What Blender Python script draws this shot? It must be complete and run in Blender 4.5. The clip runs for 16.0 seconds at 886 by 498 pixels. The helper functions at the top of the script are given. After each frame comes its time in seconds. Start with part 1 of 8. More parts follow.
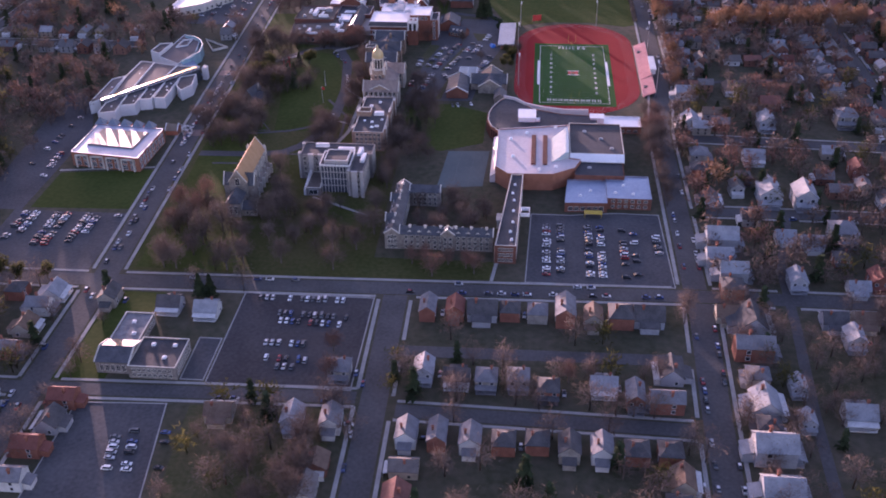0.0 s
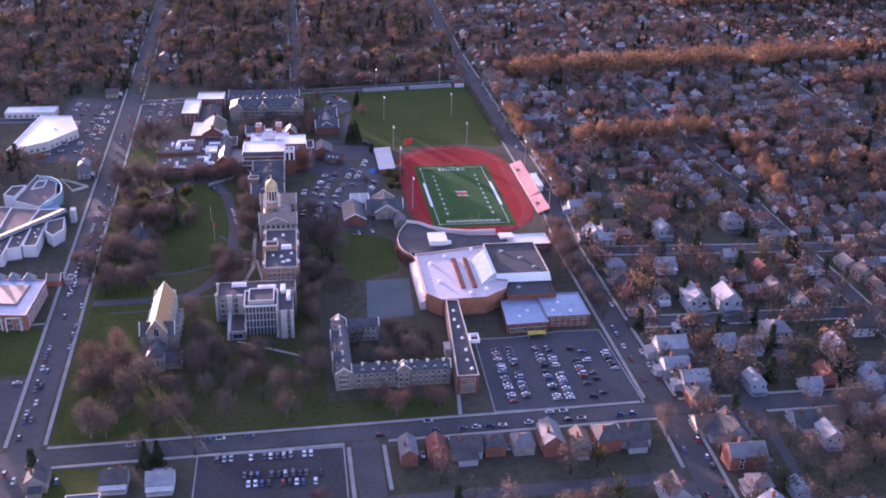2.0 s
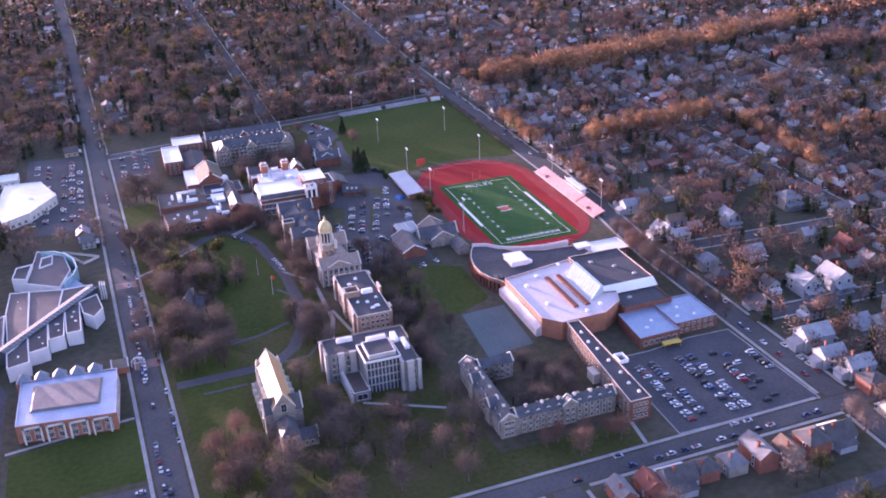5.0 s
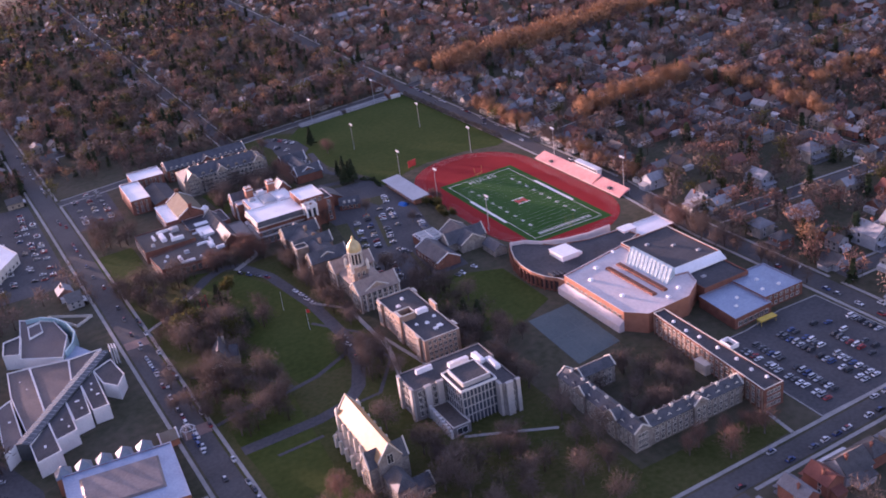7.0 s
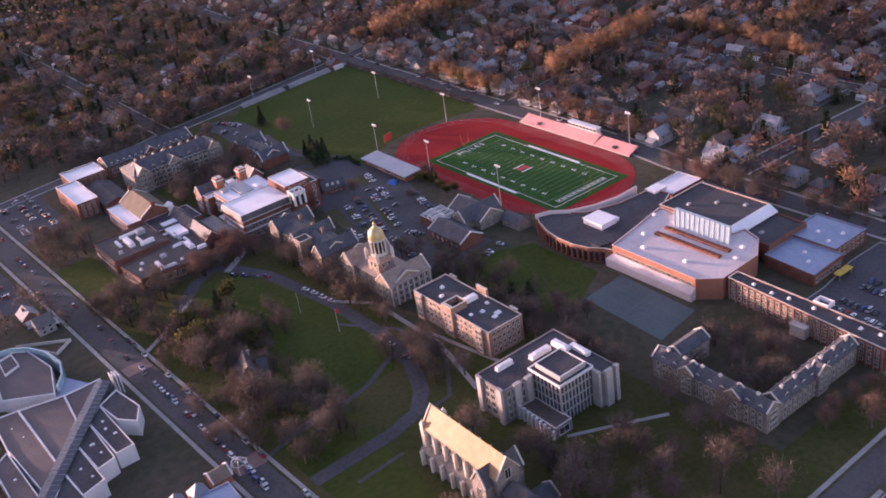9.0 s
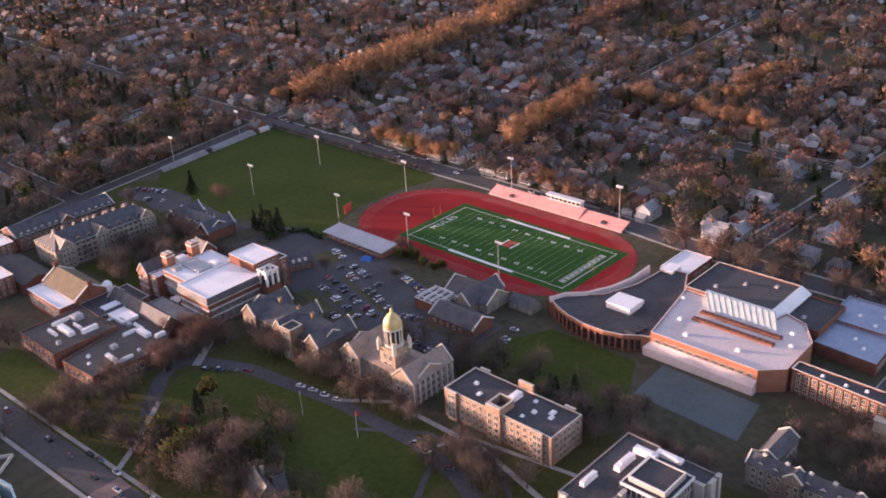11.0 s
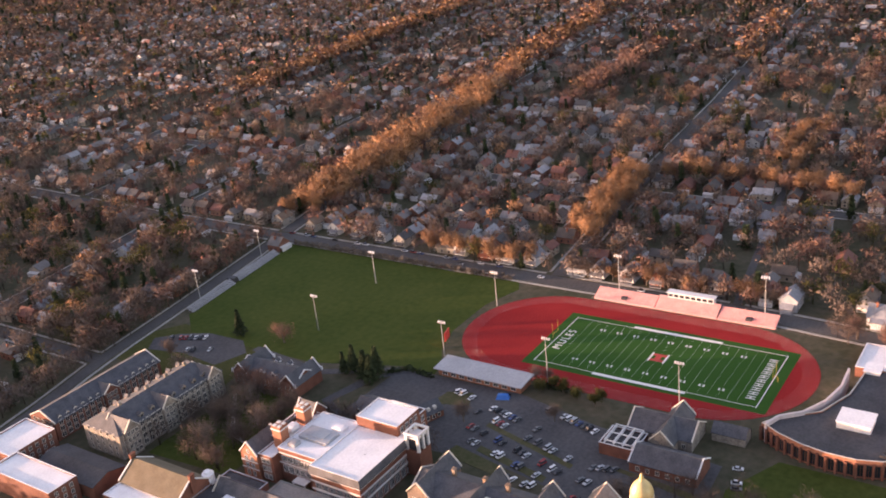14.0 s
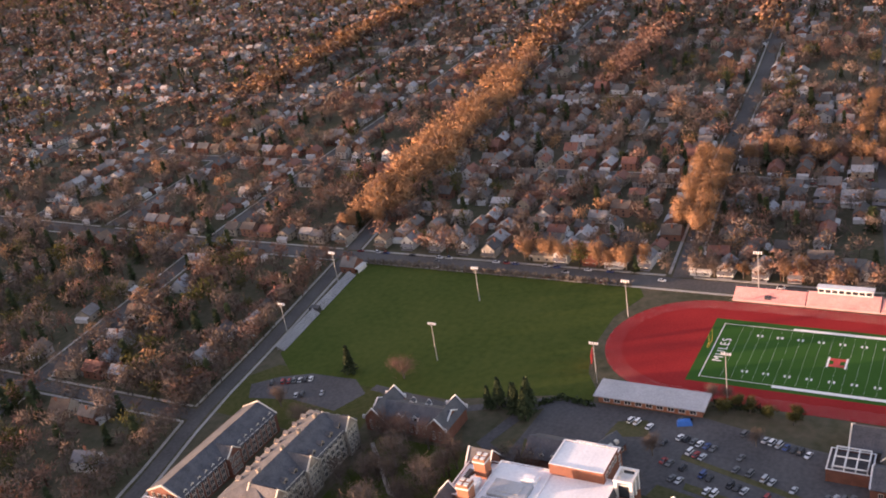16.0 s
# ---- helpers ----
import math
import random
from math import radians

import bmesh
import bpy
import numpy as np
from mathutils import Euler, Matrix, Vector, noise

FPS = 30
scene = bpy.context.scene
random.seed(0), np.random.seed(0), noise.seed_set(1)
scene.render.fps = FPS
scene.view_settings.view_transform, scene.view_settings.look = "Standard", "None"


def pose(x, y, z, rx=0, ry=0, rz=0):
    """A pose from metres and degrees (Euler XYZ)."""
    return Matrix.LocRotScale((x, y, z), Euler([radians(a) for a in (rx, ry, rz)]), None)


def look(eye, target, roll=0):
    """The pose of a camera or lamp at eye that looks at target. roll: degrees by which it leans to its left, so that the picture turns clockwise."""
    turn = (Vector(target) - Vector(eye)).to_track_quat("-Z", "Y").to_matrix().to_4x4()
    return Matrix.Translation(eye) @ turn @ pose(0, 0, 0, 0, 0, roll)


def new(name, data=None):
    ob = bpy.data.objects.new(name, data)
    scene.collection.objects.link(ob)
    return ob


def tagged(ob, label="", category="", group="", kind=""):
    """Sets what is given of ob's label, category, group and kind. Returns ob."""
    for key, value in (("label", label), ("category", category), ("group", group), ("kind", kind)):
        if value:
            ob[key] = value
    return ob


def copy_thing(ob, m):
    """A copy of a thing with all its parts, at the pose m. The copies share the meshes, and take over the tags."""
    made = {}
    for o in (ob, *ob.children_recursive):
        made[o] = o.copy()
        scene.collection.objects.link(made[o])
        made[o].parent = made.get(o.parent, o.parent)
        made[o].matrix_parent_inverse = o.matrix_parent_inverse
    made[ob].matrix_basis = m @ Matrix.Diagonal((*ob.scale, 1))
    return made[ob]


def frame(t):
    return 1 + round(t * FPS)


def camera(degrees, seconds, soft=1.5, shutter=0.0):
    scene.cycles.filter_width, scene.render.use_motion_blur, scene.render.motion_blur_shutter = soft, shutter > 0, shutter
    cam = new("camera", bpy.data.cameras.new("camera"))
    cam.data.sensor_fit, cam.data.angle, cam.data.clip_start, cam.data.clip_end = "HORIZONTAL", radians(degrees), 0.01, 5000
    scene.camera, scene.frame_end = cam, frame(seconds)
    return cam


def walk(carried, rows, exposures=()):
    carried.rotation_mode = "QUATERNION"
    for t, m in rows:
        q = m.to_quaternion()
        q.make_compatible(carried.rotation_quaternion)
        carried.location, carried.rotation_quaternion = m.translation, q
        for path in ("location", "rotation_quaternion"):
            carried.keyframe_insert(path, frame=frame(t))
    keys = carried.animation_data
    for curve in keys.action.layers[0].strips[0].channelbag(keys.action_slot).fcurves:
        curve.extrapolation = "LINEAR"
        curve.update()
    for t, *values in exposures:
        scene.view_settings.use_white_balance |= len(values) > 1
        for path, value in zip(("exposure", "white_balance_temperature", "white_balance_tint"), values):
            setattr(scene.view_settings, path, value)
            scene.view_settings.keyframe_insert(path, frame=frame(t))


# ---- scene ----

# camera: seconds, place in units of the plan, yaw to the left of +y, pitch and roll in degrees
cam = camera(48.43, 16.0, soft=1.85)
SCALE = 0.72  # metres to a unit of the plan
PATH = [
    (0, -29.98, -696.06, 283.14, 5.686, -32.343, -0.850),
    (0.5, -52.69, -690.46, 281.46, 3.509, -33.682, -3.318),
    (1, -75.40, -684.52, 279.76, -3.009, -31.700, 0.242),
    (1.5, -97.90, -677.86, 278.04, -7.291, -28.594, 1.776),
    (2, -120.04, -670.13, 276.25, -9.073, -25.334, 1.613),
    (2.5, -141.76, -661.00, 274.45, -10.017, -26.263, 0.538),
    (3, -162.97, -650.46, 272.69, -13.644, -25.446, 1.567),
    (3.5, -183.43, -638.65, 270.98, -9.338, -26.629, -2.791),
    (4, -203.17, -626.00, 269.23, -11.779, -26.314, -3.288),
    (4.5, -222.28, -612.60, 267.47, -16.103, -25.044, -2.078),
    (7, -302.03, -516.47, 256.90, -25.025, -25.499, -7.752),
    (7.5, -314.45, -494.85, 254.96, -29.848, -28.116, -6.706),
    (8, -326.51, -472.87, 253.04, -28.894, -29.762, -8.535),
    (8.5, -338.32, -450.48, 251.15, -31.001, -28.870, -9.085),
    (11, -381.32, -323.39, 239.07, -45.397, -25.654, -3.579),
    (11.5, -385.13, -297.50, 238.38, -50.044, -24.871, -1.332),
    (12, -388.34, -271.49, 237.98, -50.803, -21.366, -1.247),
    (12.5, -390.92, -245.23, 238.00, -51.808, -19.256, -2.122),
    (13, -392.92, -218.73, 238.41, -52.806, -19.822, -3.374),
    (13.5, -394.52, -191.97, 239.15, -55.044, -20.564, -3.865),
    (14, -395.82, -164.95, 240.17, -54.197, -22.255, -6.400),
    (14.5, -396.95, -137.77, 241.33, -53.272, -24.398, -8.962),
    (15, -397.91, -110.49, 242.56, -57.261, -24.694, -8.012),
    (15.5, -398.74, -83.15, 243.85, -60.482, -23.726, -6.682),
    (16, -399.54, -55.77, 245.17, -58.091, -23.439, -9.383),
]


def aim(x, y, z, yaw, pitch, roll):
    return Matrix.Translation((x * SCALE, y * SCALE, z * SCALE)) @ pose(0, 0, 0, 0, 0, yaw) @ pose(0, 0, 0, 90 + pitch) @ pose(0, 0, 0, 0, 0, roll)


walk(cam, [(row[0], aim(*row[1:])) for row in PATH],
     exposures=[(0, 2.0, 5500, 61), (1.5, 2.25, 5350, 63), (3, 2.7, 5250, 61), (4.5, 2.75, 5250, 60), (7, 2.1, 5650, 62), (8.5, 2.05, 5950, 60), (11, 2.15, 6350, 47), (12.5, 2.45, 6600, 44), (14, 2.4, 6950, 42), (16, 2.42, 7150, 42)])

# light: a low late sun from beyond the far left, and a clear sky
SUN_AZ, SUN_EL = 27.0, 3.7
world = bpy.data.worlds.new("world")
scene.world = world
world.use_nodes = True
wn = world.node_tree.nodes
sky = wn.new("ShaderNodeTexSky")
sky.sky_type, sky.sun_disc = "NISHITA", False
sky.sun_elevation, sky.sun_rotation = radians(SUN_EL), radians(-SUN_AZ)
world.node_tree.links.new(sky.outputs[0], wn["Background"].inputs[0])
wn["Background"].inputs[1].default_value = 0.15
sun = new("sun", bpy.data.lights.new("sun", "SUN"))
sun.data.energy, sun.data.angle, sun.data.color = 3.3, radians(0.6), (1.0, 0.74, 0.48)
way = Vector((-math.sin(radians(SUN_AZ)) * math.cos(radians(SUN_EL)), math.cos(radians(SUN_AZ)) * math.cos(radians(SUN_EL)), math.sin(radians(SUN_EL))))
sun.matrix_world = look(way * 2000, (0, 0, 0))

# ---- materials ----
def mat(name, dark, light, scale=0.3, fine=4.0, rough=0.85, metal=0.0, vary=0.0, island=0.0, bump=0.0, spec=0.3, bands=None):
    """A surface that wanders between two colours at a coarse and a fine scale, with an own shade per object or per island."""
    m = bpy.data.materials.new(name)
    m.use_nodes = True
    nodes, link = m.node_tree.nodes, m.node_tree.links.new
    surface = nodes["Principled BSDF"]
    place = nodes.new("ShaderNodeNewGeometry")
    coarse, grain, both = nodes.new("ShaderNodeTexNoise"), nodes.new("ShaderNodeTexNoise"), nodes.new("ShaderNodeMath")
    for node, s, d in ((coarse, scale, 4.0), (grain, fine, 2.0)):
        link(place.outputs["Position"], node.inputs["Vector"])
        node.inputs["Scale"].default_value, node.inputs["Detail"].default_value = s, d
    both.operation = "MULTIPLY_ADD"
    both.inputs[1].default_value = 0.45
    half = nodes.new("ShaderNodeMath")
    half.operation, half.inputs[1].default_value = "MULTIPLY", 0.55
    link(coarse.outputs["Fac"], half.inputs[0])
    link(grain.outputs["Fac"], both.inputs[0])
    link(half.outputs[0], both.inputs[2])
    ramp = nodes.new("ShaderNodeValToRGB")
    ramp.color_ramp.elements[0].position, ramp.color_ramp.elements[1].position = 0.36, 0.64
    ramp.color_ramp.elements[0].color, ramp.color_ramp.elements[1].color = (*dark, 1), (*light, 1)
    link(both.outputs[0], ramp.inputs[0])
    colour = ramp.outputs[0]
    if vary or island:
        shade = nodes.new("ShaderNodeHueSaturation")
        spread = nodes.new("ShaderNodeMapRange")
        amount = vary or island
        spread.inputs["To Min"].default_value, spread.inputs["To Max"].default_value = 1 - amount, 1 + amount
        if vary:
            link(nodes.new("ShaderNodeObjectInfo").outputs["Random"], spread.inputs["Value"])
        else:
            link(place.outputs["Random Per Island"], spread.inputs["Value"])
        link(spread.outputs[0], shade.inputs["Value"])
        link(colour, shade.inputs["Color"])
        colour = shade.outputs[0]
    link(colour, surface.inputs["Base Color"])
    surface.inputs["Roughness"].default_value, surface.inputs["Metallic"].default_value = rough, metal
    surface.inputs["Specular IOR Level"].default_value = spec
    if bump:
        relief = nodes.new("ShaderNodeBump")
        relief.inputs["Strength"].default_value, relief.inputs["Distance"].default_value = bump, 0.1
        link(grain.outputs["Fac"], relief.inputs["Height"])
        link(relief.outputs[0], surface.inputs["Normal"])
    return m


def palette(name, colours, rough=0.85, by="island", spec=0.3, metal=0.0):
    """One of several colours for each island of a mesh, with grain."""
    m = mat(name, (0.4, 0.4, 0.4), (0.6, 0.6, 0.6), 0.5, 3.0, rough, metal, spec=spec)
    nodes, link = m.node_tree.nodes, m.node_tree.links.new
    surface = nodes["Principled BSDF"]
    grey = surface.inputs["Base Color"].links[0].from_socket
    pick = nodes.new("ShaderNodeValToRGB")
    pick.color_ramp.interpolation = "CONSTANT"
    for n, c in enumerate(colours):
        e = pick.color_ramp.elements[n] if n < 2 else pick.color_ramp.elements.new(0)
        e.color = (*c, 1)
    for n, e in enumerate(pick.color_ramp.elements):
        e.position = n / len(colours)
    for n, c in enumerate(colours):
        pick.color_ramp.elements[n].color = (*c, 1)
    link(nodes.new("ShaderNodeNewGeometry").outputs["Random Per Island"] if by == "island" else nodes.new("ShaderNodeObjectInfo").outputs["Random"], pick.inputs[0])
    mix = nodes.new("ShaderNodeMix")
    mix.data_type, mix.blend_type = "RGBA", "MULTIPLY"
    mix.inputs[0].default_value = 1.0
    double = nodes.new("ShaderNodeMix")
    double.data_type, double.blend_type = "RGBA", "ADD"
    double.inputs[0].default_value = 1.0
    link(grey, double.inputs[6])
    link(grey, double.inputs[7])
    link(double.outputs[2], mix.inputs[6])
    link(pick.outputs[0], mix.inputs[7])
    link(mix.outputs[2], surface.inputs["Base Color"])
    return m


def feathery(m, share=0.5):
    """Lets light through thin twigs and needles, so that both sides of them are lit."""
    nodes, link = m.node_tree.nodes, m.node_tree.links.new
    through_light, mixed = nodes.new("ShaderNodeBsdfTranslucent"), nodes.new("ShaderNodeMixShader")
    link(nodes["Principled BSDF"].inputs["Base Color"].links[0].from_socket, through_light.inputs["Color"])
    mixed.inputs[0].default_value = share
    link(nodes["Principled BSDF"].outputs[0], mixed.inputs[1])
    link(through_light.outputs[0], mixed.inputs[2])
    link(mixed.outputs[0], nodes["Material Output"].inputs["Surface"])
    return m


GROUND = mat("ground_soil", (0.042, 0.046, 0.021), (0.098, 0.083, 0.056), 0.03, 0.35, 0.95)
LAWN = mat("lawn", (0.036, 0.056, 0.010), (0.070, 0.085, 0.020), 0.035, 0.5, 0.95, spec=0.1)
LITTER = mat("leaf_litter", (0.050, 0.056, 0.018), (0.105, 0.090, 0.045), 0.05, 0.7, 0.95)
WORN = mat("worn_lawn", (0.042, 0.056, 0.013), (0.088, 0.080, 0.032), 0.03, 0.6, 0.95, spec=0.1)
PITCH = mat("playing_field_grass", (0.036, 0.060, 0.010), (0.066, 0.083, 0.018), 0.025, 0.4, 0.95, spec=0.1)
TURF = mat("artificial_turf", (0.020, 0.078, 0.012), (0.028, 0.098, 0.017), 0.05, 1.5, 0.9, spec=0.1)
TRACK = mat("red_running_track", (0.255, 0.017, 0.017), (0.325, 0.026, 0.024), 0.06, 1.2, 0.9, spec=0.1)
PAINT = mat("white_line_paint", (0.68, 0.68, 0.66), (0.82, 0.82, 0.8), 1.0, 6.0, 0.7)
ASPHALT = mat("asphalt", (0.066, 0.063, 0.062), (0.108, 0.104, 0.101), 0.06, 0.9, 0.9)
LOT = mat("car_park_asphalt", (0.055, 0.054, 0.058), (0.10, 0.098, 0.10), 0.05, 0.8, 0.9)
DARK_LOT = mat("dark_asphalt", (0.044, 0.039, 0.040), (0.078, 0.070, 0.069), 0.05, 0.8, 0.9)
PAVING = mat("concrete_pavement", (0.26, 0.25, 0.235), (0.38, 0.365, 0.34), 0.2, 1.5, 0.9)
COURT = mat("tennis_court", (0.075, 0.105, 0.108), (0.105, 0.138, 0.138), 0.06, 0.9, 0.85)
BRICK = mat("red_brick", (0.140, 0.058, 0.040), (0.225, 0.095, 0.064), 0.35, 5.0, 0.9, bump=0.2)
BRICK_ORANGE = mat("orange_brick", (0.27, 0.112, 0.068), (0.38, 0.165, 0.10), 0.35, 5.0, 0.9, bump=0.2)
STONE = mat("grey_buff_stone", (0.165, 0.143, 0.122), (0.32, 0.282, 0.24), 0.4, 1.6, 0.9, bump=0.3)
BUFF_STONE = mat("warm_buff_stone", (0.205, 0.155, 0.12), (0.36, 0.285, 0.22), 0.4, 1.6, 0.9, bump=0.3)
BROWNSTONE = mat("brown_field_stone", (0.145, 0.105, 0.080), (0.27, 0.20, 0.152), 0.5, 1.8, 0.9, bump=0.3)
BUFF_BRICK = mat("buff_pink_brick", (0.25, 0.165, 0.12), (0.37, 0.25, 0.185), 0.35, 3.0, 0.9, bump=0.2)
CONCRETE = mat("grey_concrete", (0.16, 0.15, 0.145), (0.26, 0.245, 0.235), 0.2, 2.0, 0.85)
# roof slate of the domed hall, pink sunlight on its slopes mixed into the colour
PINK_LIT_SLATE = mat("pink_lit_slate", (0.20, 0.155, 0.13), (0.31, 0.245, 0.21), 0.35, 2.2, 0.65)
LIMESTONE = mat("pale_limestone", (0.50, 0.47, 0.41), (0.64, 0.60, 0.53), 0.3, 2.5, 0.85)
WHITE = mat("white_render", (0.56, 0.56, 0.56), (0.72, 0.72, 0.71), 0.15, 2.0, 0.75)
SLATE = mat("slate_roof", (0.048, 0.051, 0.060), (0.100, 0.104, 0.116), 0.35, 2.2, 0.6, bump=0.2)
# pale slate with the orange of low sun put into its colour
SUNLIT_SLATE = mat("sun_tinted_pale_slate", (0.36, 0.212, 0.095), (0.46, 0.285, 0.14), 0.35, 2.2, 0.55, bump=0.2)
BROWN_ROOF = mat("brown_membrane_roof", (0.075, 0.062, 0.054), (0.125, 0.105, 0.092), 0.1, 1.2, 0.85)
TAN_ROOF = mat("tan_shingle_roof", (0.165, 0.135, 0.098), (0.24, 0.20, 0.15), 0.3, 2.5, 0.8)
OLIVE_ROOF = mat("olive_brown_shingles", (0.115, 0.095, 0.062), (0.165, 0.138, 0.095), 0.3, 2.5, 0.85)
DARK_ROOF = mat("dark_membrane_roof", (0.045, 0.045, 0.05), (0.085, 0.083, 0.088), 0.1, 1.2, 0.8)
PINK_ROOF = mat("pale_pinkish_membrane_roof", (0.52, 0.45, 0.45), (0.66, 0.58, 0.57), 0.08, 1.0, 0.6)
PALE_ROOF = mat("white_membrane_roof", (0.70, 0.70, 0.715), (0.86, 0.86, 0.87), 0.12, 1.2, 0.5)
BLUE_ROOF = mat("blue_grey_metal_roof", (0.20, 0.26, 0.36), (0.31, 0.38, 0.49), 0.12, 1.5, 0.4, metal=0.3)
GREY_ROOF = mat("grey_metal_roof", (0.32, 0.33, 0.35), (0.45, 0.46, 0.48), 0.12, 1.5, 0.5, metal=0.2)
METAL = mat("galvanised_metal", (0.38, 0.39, 0.40), (0.52, 0.53, 0.54), 0.5, 4.0, 0.45, metal=0.7)
DARK_METAL = mat("dark_metal", (0.05, 0.05, 0.055), (0.09, 0.09, 0.095), 0.5, 4.0, 0.5, metal=0.5)
GOLD = mat("dull_gold_dome", (0.50, 0.39, 0.18), (0.64, 0.52, 0.27), 0.8, 4.0, 0.45, metal=0.25)
PINK_STAND = mat("pinkish_grandstand_seats", (0.50, 0.25, 0.25), (0.63, 0.35, 0.345), 0.3, 2.0, 0.7)
RED_PAINT = mat("red_paint", (0.40, 0.035, 0.03), (0.52, 0.06, 0.045), 0.5, 3.0, 0.6)
YELLOW_PAINT = mat("yellow_paint", (0.52, 0.36, 0.05), (0.62, 0.44, 0.08), 0.5, 3.0, 0.6)
BLUE_TARP = mat("blue_tarpaulin", (0.02, 0.13, 0.42), (0.04, 0.19, 0.55), 0.8, 4.0, 0.6)
GLASS = mat("window_glass", (0.02, 0.024, 0.03), (0.04, 0.045, 0.055), 0.4, 3.0, 0.08, spec=0.6)
SKYLIGHT = mat("pale_skylight_glazing", (0.34, 0.42, 0.43), (0.50, 0.58, 0.58), 0.3, 2.5, 0.15, spec=0.6)
BARK = mat("bark", (0.09, 0.072, 0.058), (0.18, 0.148, 0.12), 0.8, 3.0, 0.95)
TWIG = feathery(mat("bare_twigs", (0.105, 0.079, 0.066), (0.195, 0.148, 0.122), 0.09, 1.5, 0.95, vary=0.2, spec=0.1), 0.14)
TWIG_ORANGE = feathery(mat("russet_plane_twigs", (0.25, 0.138, 0.074), (0.37, 0.212, 0.118), 0.25, 1.5, 0.95, vary=0.15, spec=0.1), 0.14)
TWIG_RED = feathery(mat("reddish_twigs", (0.15, 0.088, 0.067), (0.22, 0.128, 0.100), 0.09, 1.5, 0.95, vary=0.2, spec=0.1), 0.14)
NEEDLE = mat("evergreen_needles", (0.022, 0.034, 0.016), (0.05, 0.066, 0.03), 0.4, 2.0, 0.95, vary=0.25, spec=0.1)
LEAF = feathery(mat("olive_leaves", (0.06, 0.068, 0.02), (0.13, 0.12, 0.04), 0.4, 2.0, 0.95, vary=0.25))
TYRE = mat("tyre_rubber", (0.015, 0.015, 0.015), (0.03, 0.03, 0.03), 1.0, 5.0, 0.9)


# ---- mesh tools ----
def box(bm, x0, y0, z0, x1, y1, z1, slot=0):
    v = [bm.verts.new(p) for p in ((x0, y0, z0), (x1, y0, z0), (x1, y1, z0), (x0, y1, z0), (x0, y0, z1), (x1, y0, z1), (x1, y1, z1), (x0, y1, z1))]
    for f in ((3, 2, 1, 0), (4, 5, 6, 7), (0, 1, 5, 4), (1, 2, 6, 5), (2, 3, 7, 6), (3, 0, 4, 7)):
        bm.faces.new([v[n] for n in f]).material_index = slot


def prism(bm, poly, z0, z1, slot=0):
    """An upright block over a polygon given counter-clockwise."""
    low, high = [bm.verts.new((*p, z0)) for p in poly], [bm.verts.new((*p, z1)) for p in poly]
    bm.faces.new(low[::-1]).material_index = slot
    bm.faces.new(high).material_index = slot
    for n in range(len(poly)):
        k = (n + 1) % len(poly)
        bm.faces.new((low[n], low[k], high[k], high[n])).material_index = slot


def solid(bm, points, faces, slot=0):
    v = [bm.verts.new(p) for p in points]
    for f in faces:
        bm.faces.new([v[n] for n in f]).material_index = slot


def strip(bm, line, width, z0, z1, slot=0):
    """A band of constant width along a line of ground points."""
    pts = [Vector(p) for p in line]
    left, right = [], []
    for n, p in enumerate(pts):
        d = (pts[min(n + 1, len(pts) - 1)] - pts[max(n - 1, 0)]).normalized()
        side = Vector((-d.y, d.x)) * width / 2
        left.append(p + side)
        right.append(p - side)
    prism_sides = [tuple(p) for p in right] + [tuple(p) for p in left[::-1]]
    n = len(pts)
    low, high = [bm.verts.new((*p, z0)) for p in prism_sides], [bm.verts.new((*p, z1)) for p in prism_sides]
    for k in range(n - 1):
        a, b, c, d = k, k + 1, 2 * n - 2 - k, 2 * n - 1 - k
        bm.faces.new((high[a], high[b], high[c], high[d])).material_index = slot
        bm.faces.new((low[d], low[c], low[b], low[a])).material_index = slot
        bm.faces.new((low[a], low[b], high[b], high[a])).material_index = slot
        bm.faces.new((low[c], low[d], high[d], high[c])).material_index = slot
    for a, b in ((0, 2 * n - 1), (n, n - 1)):
        bm.faces.new((low[a], high[a], high[b], low[b])).material_index = slot


def tube(bm, a, b, r0, r1, sides=6, slot=0):
    a, b = Vector(a), Vector(b)
    q = (b - a).to_track_quat("Z", "Y")
    rings = []
    for c, r in ((a, r0), (b, r1)):
        rings.append([bm.verts.new(c + q @ Vector((r * math.cos(2 * math.pi * n / sides), r * math.sin(2 * math.pi * n / sides), 0))) for n in range(sides)])
    for n in range(sides):
        k = (n + 1) % sides
        bm.faces.new((rings[0][n], rings[0][k], rings[1][k], rings[1][n])).material_index = slot
    bm.faces.new(rings[0][::-1]).material_index = slot
    bm.faces.new(rings[1]).material_index = slot


def mesh_of(name, bm, *materials):
    me = bpy.data.meshes.new(name)
    bm.normal_update()
    bm.to_mesh(me)
    bm.free()
    for m in materials:
        me.materials.append(m)
    return me


def part(name, bm, material, parent, label=""):
    """One mesh object under a thing or a part. A tuple of materials fills the slots."""
    me = bm if isinstance(bm, bpy.types.Mesh) else mesh_of(name, bm, *(material if isinstance(material, tuple) else (material,)))
    ob = new(name, me)
    ob.parent = parent
    return tagged(ob, label)


def thing(name, m, label, category, group="", kind=""):
    """An empty at a thing's base."""
    ob = new(name)
    ob.empty_display_size = 0.5
    ob.matrix_basis = m
    return tagged(ob, label, category, group, kind)


def setting(name, bm, material, label, category):
    ob = new(name, mesh_of(name, bm, *(material if isinstance(material, tuple) else (material,))))
    return tagged(ob, label, category, kind="structure")


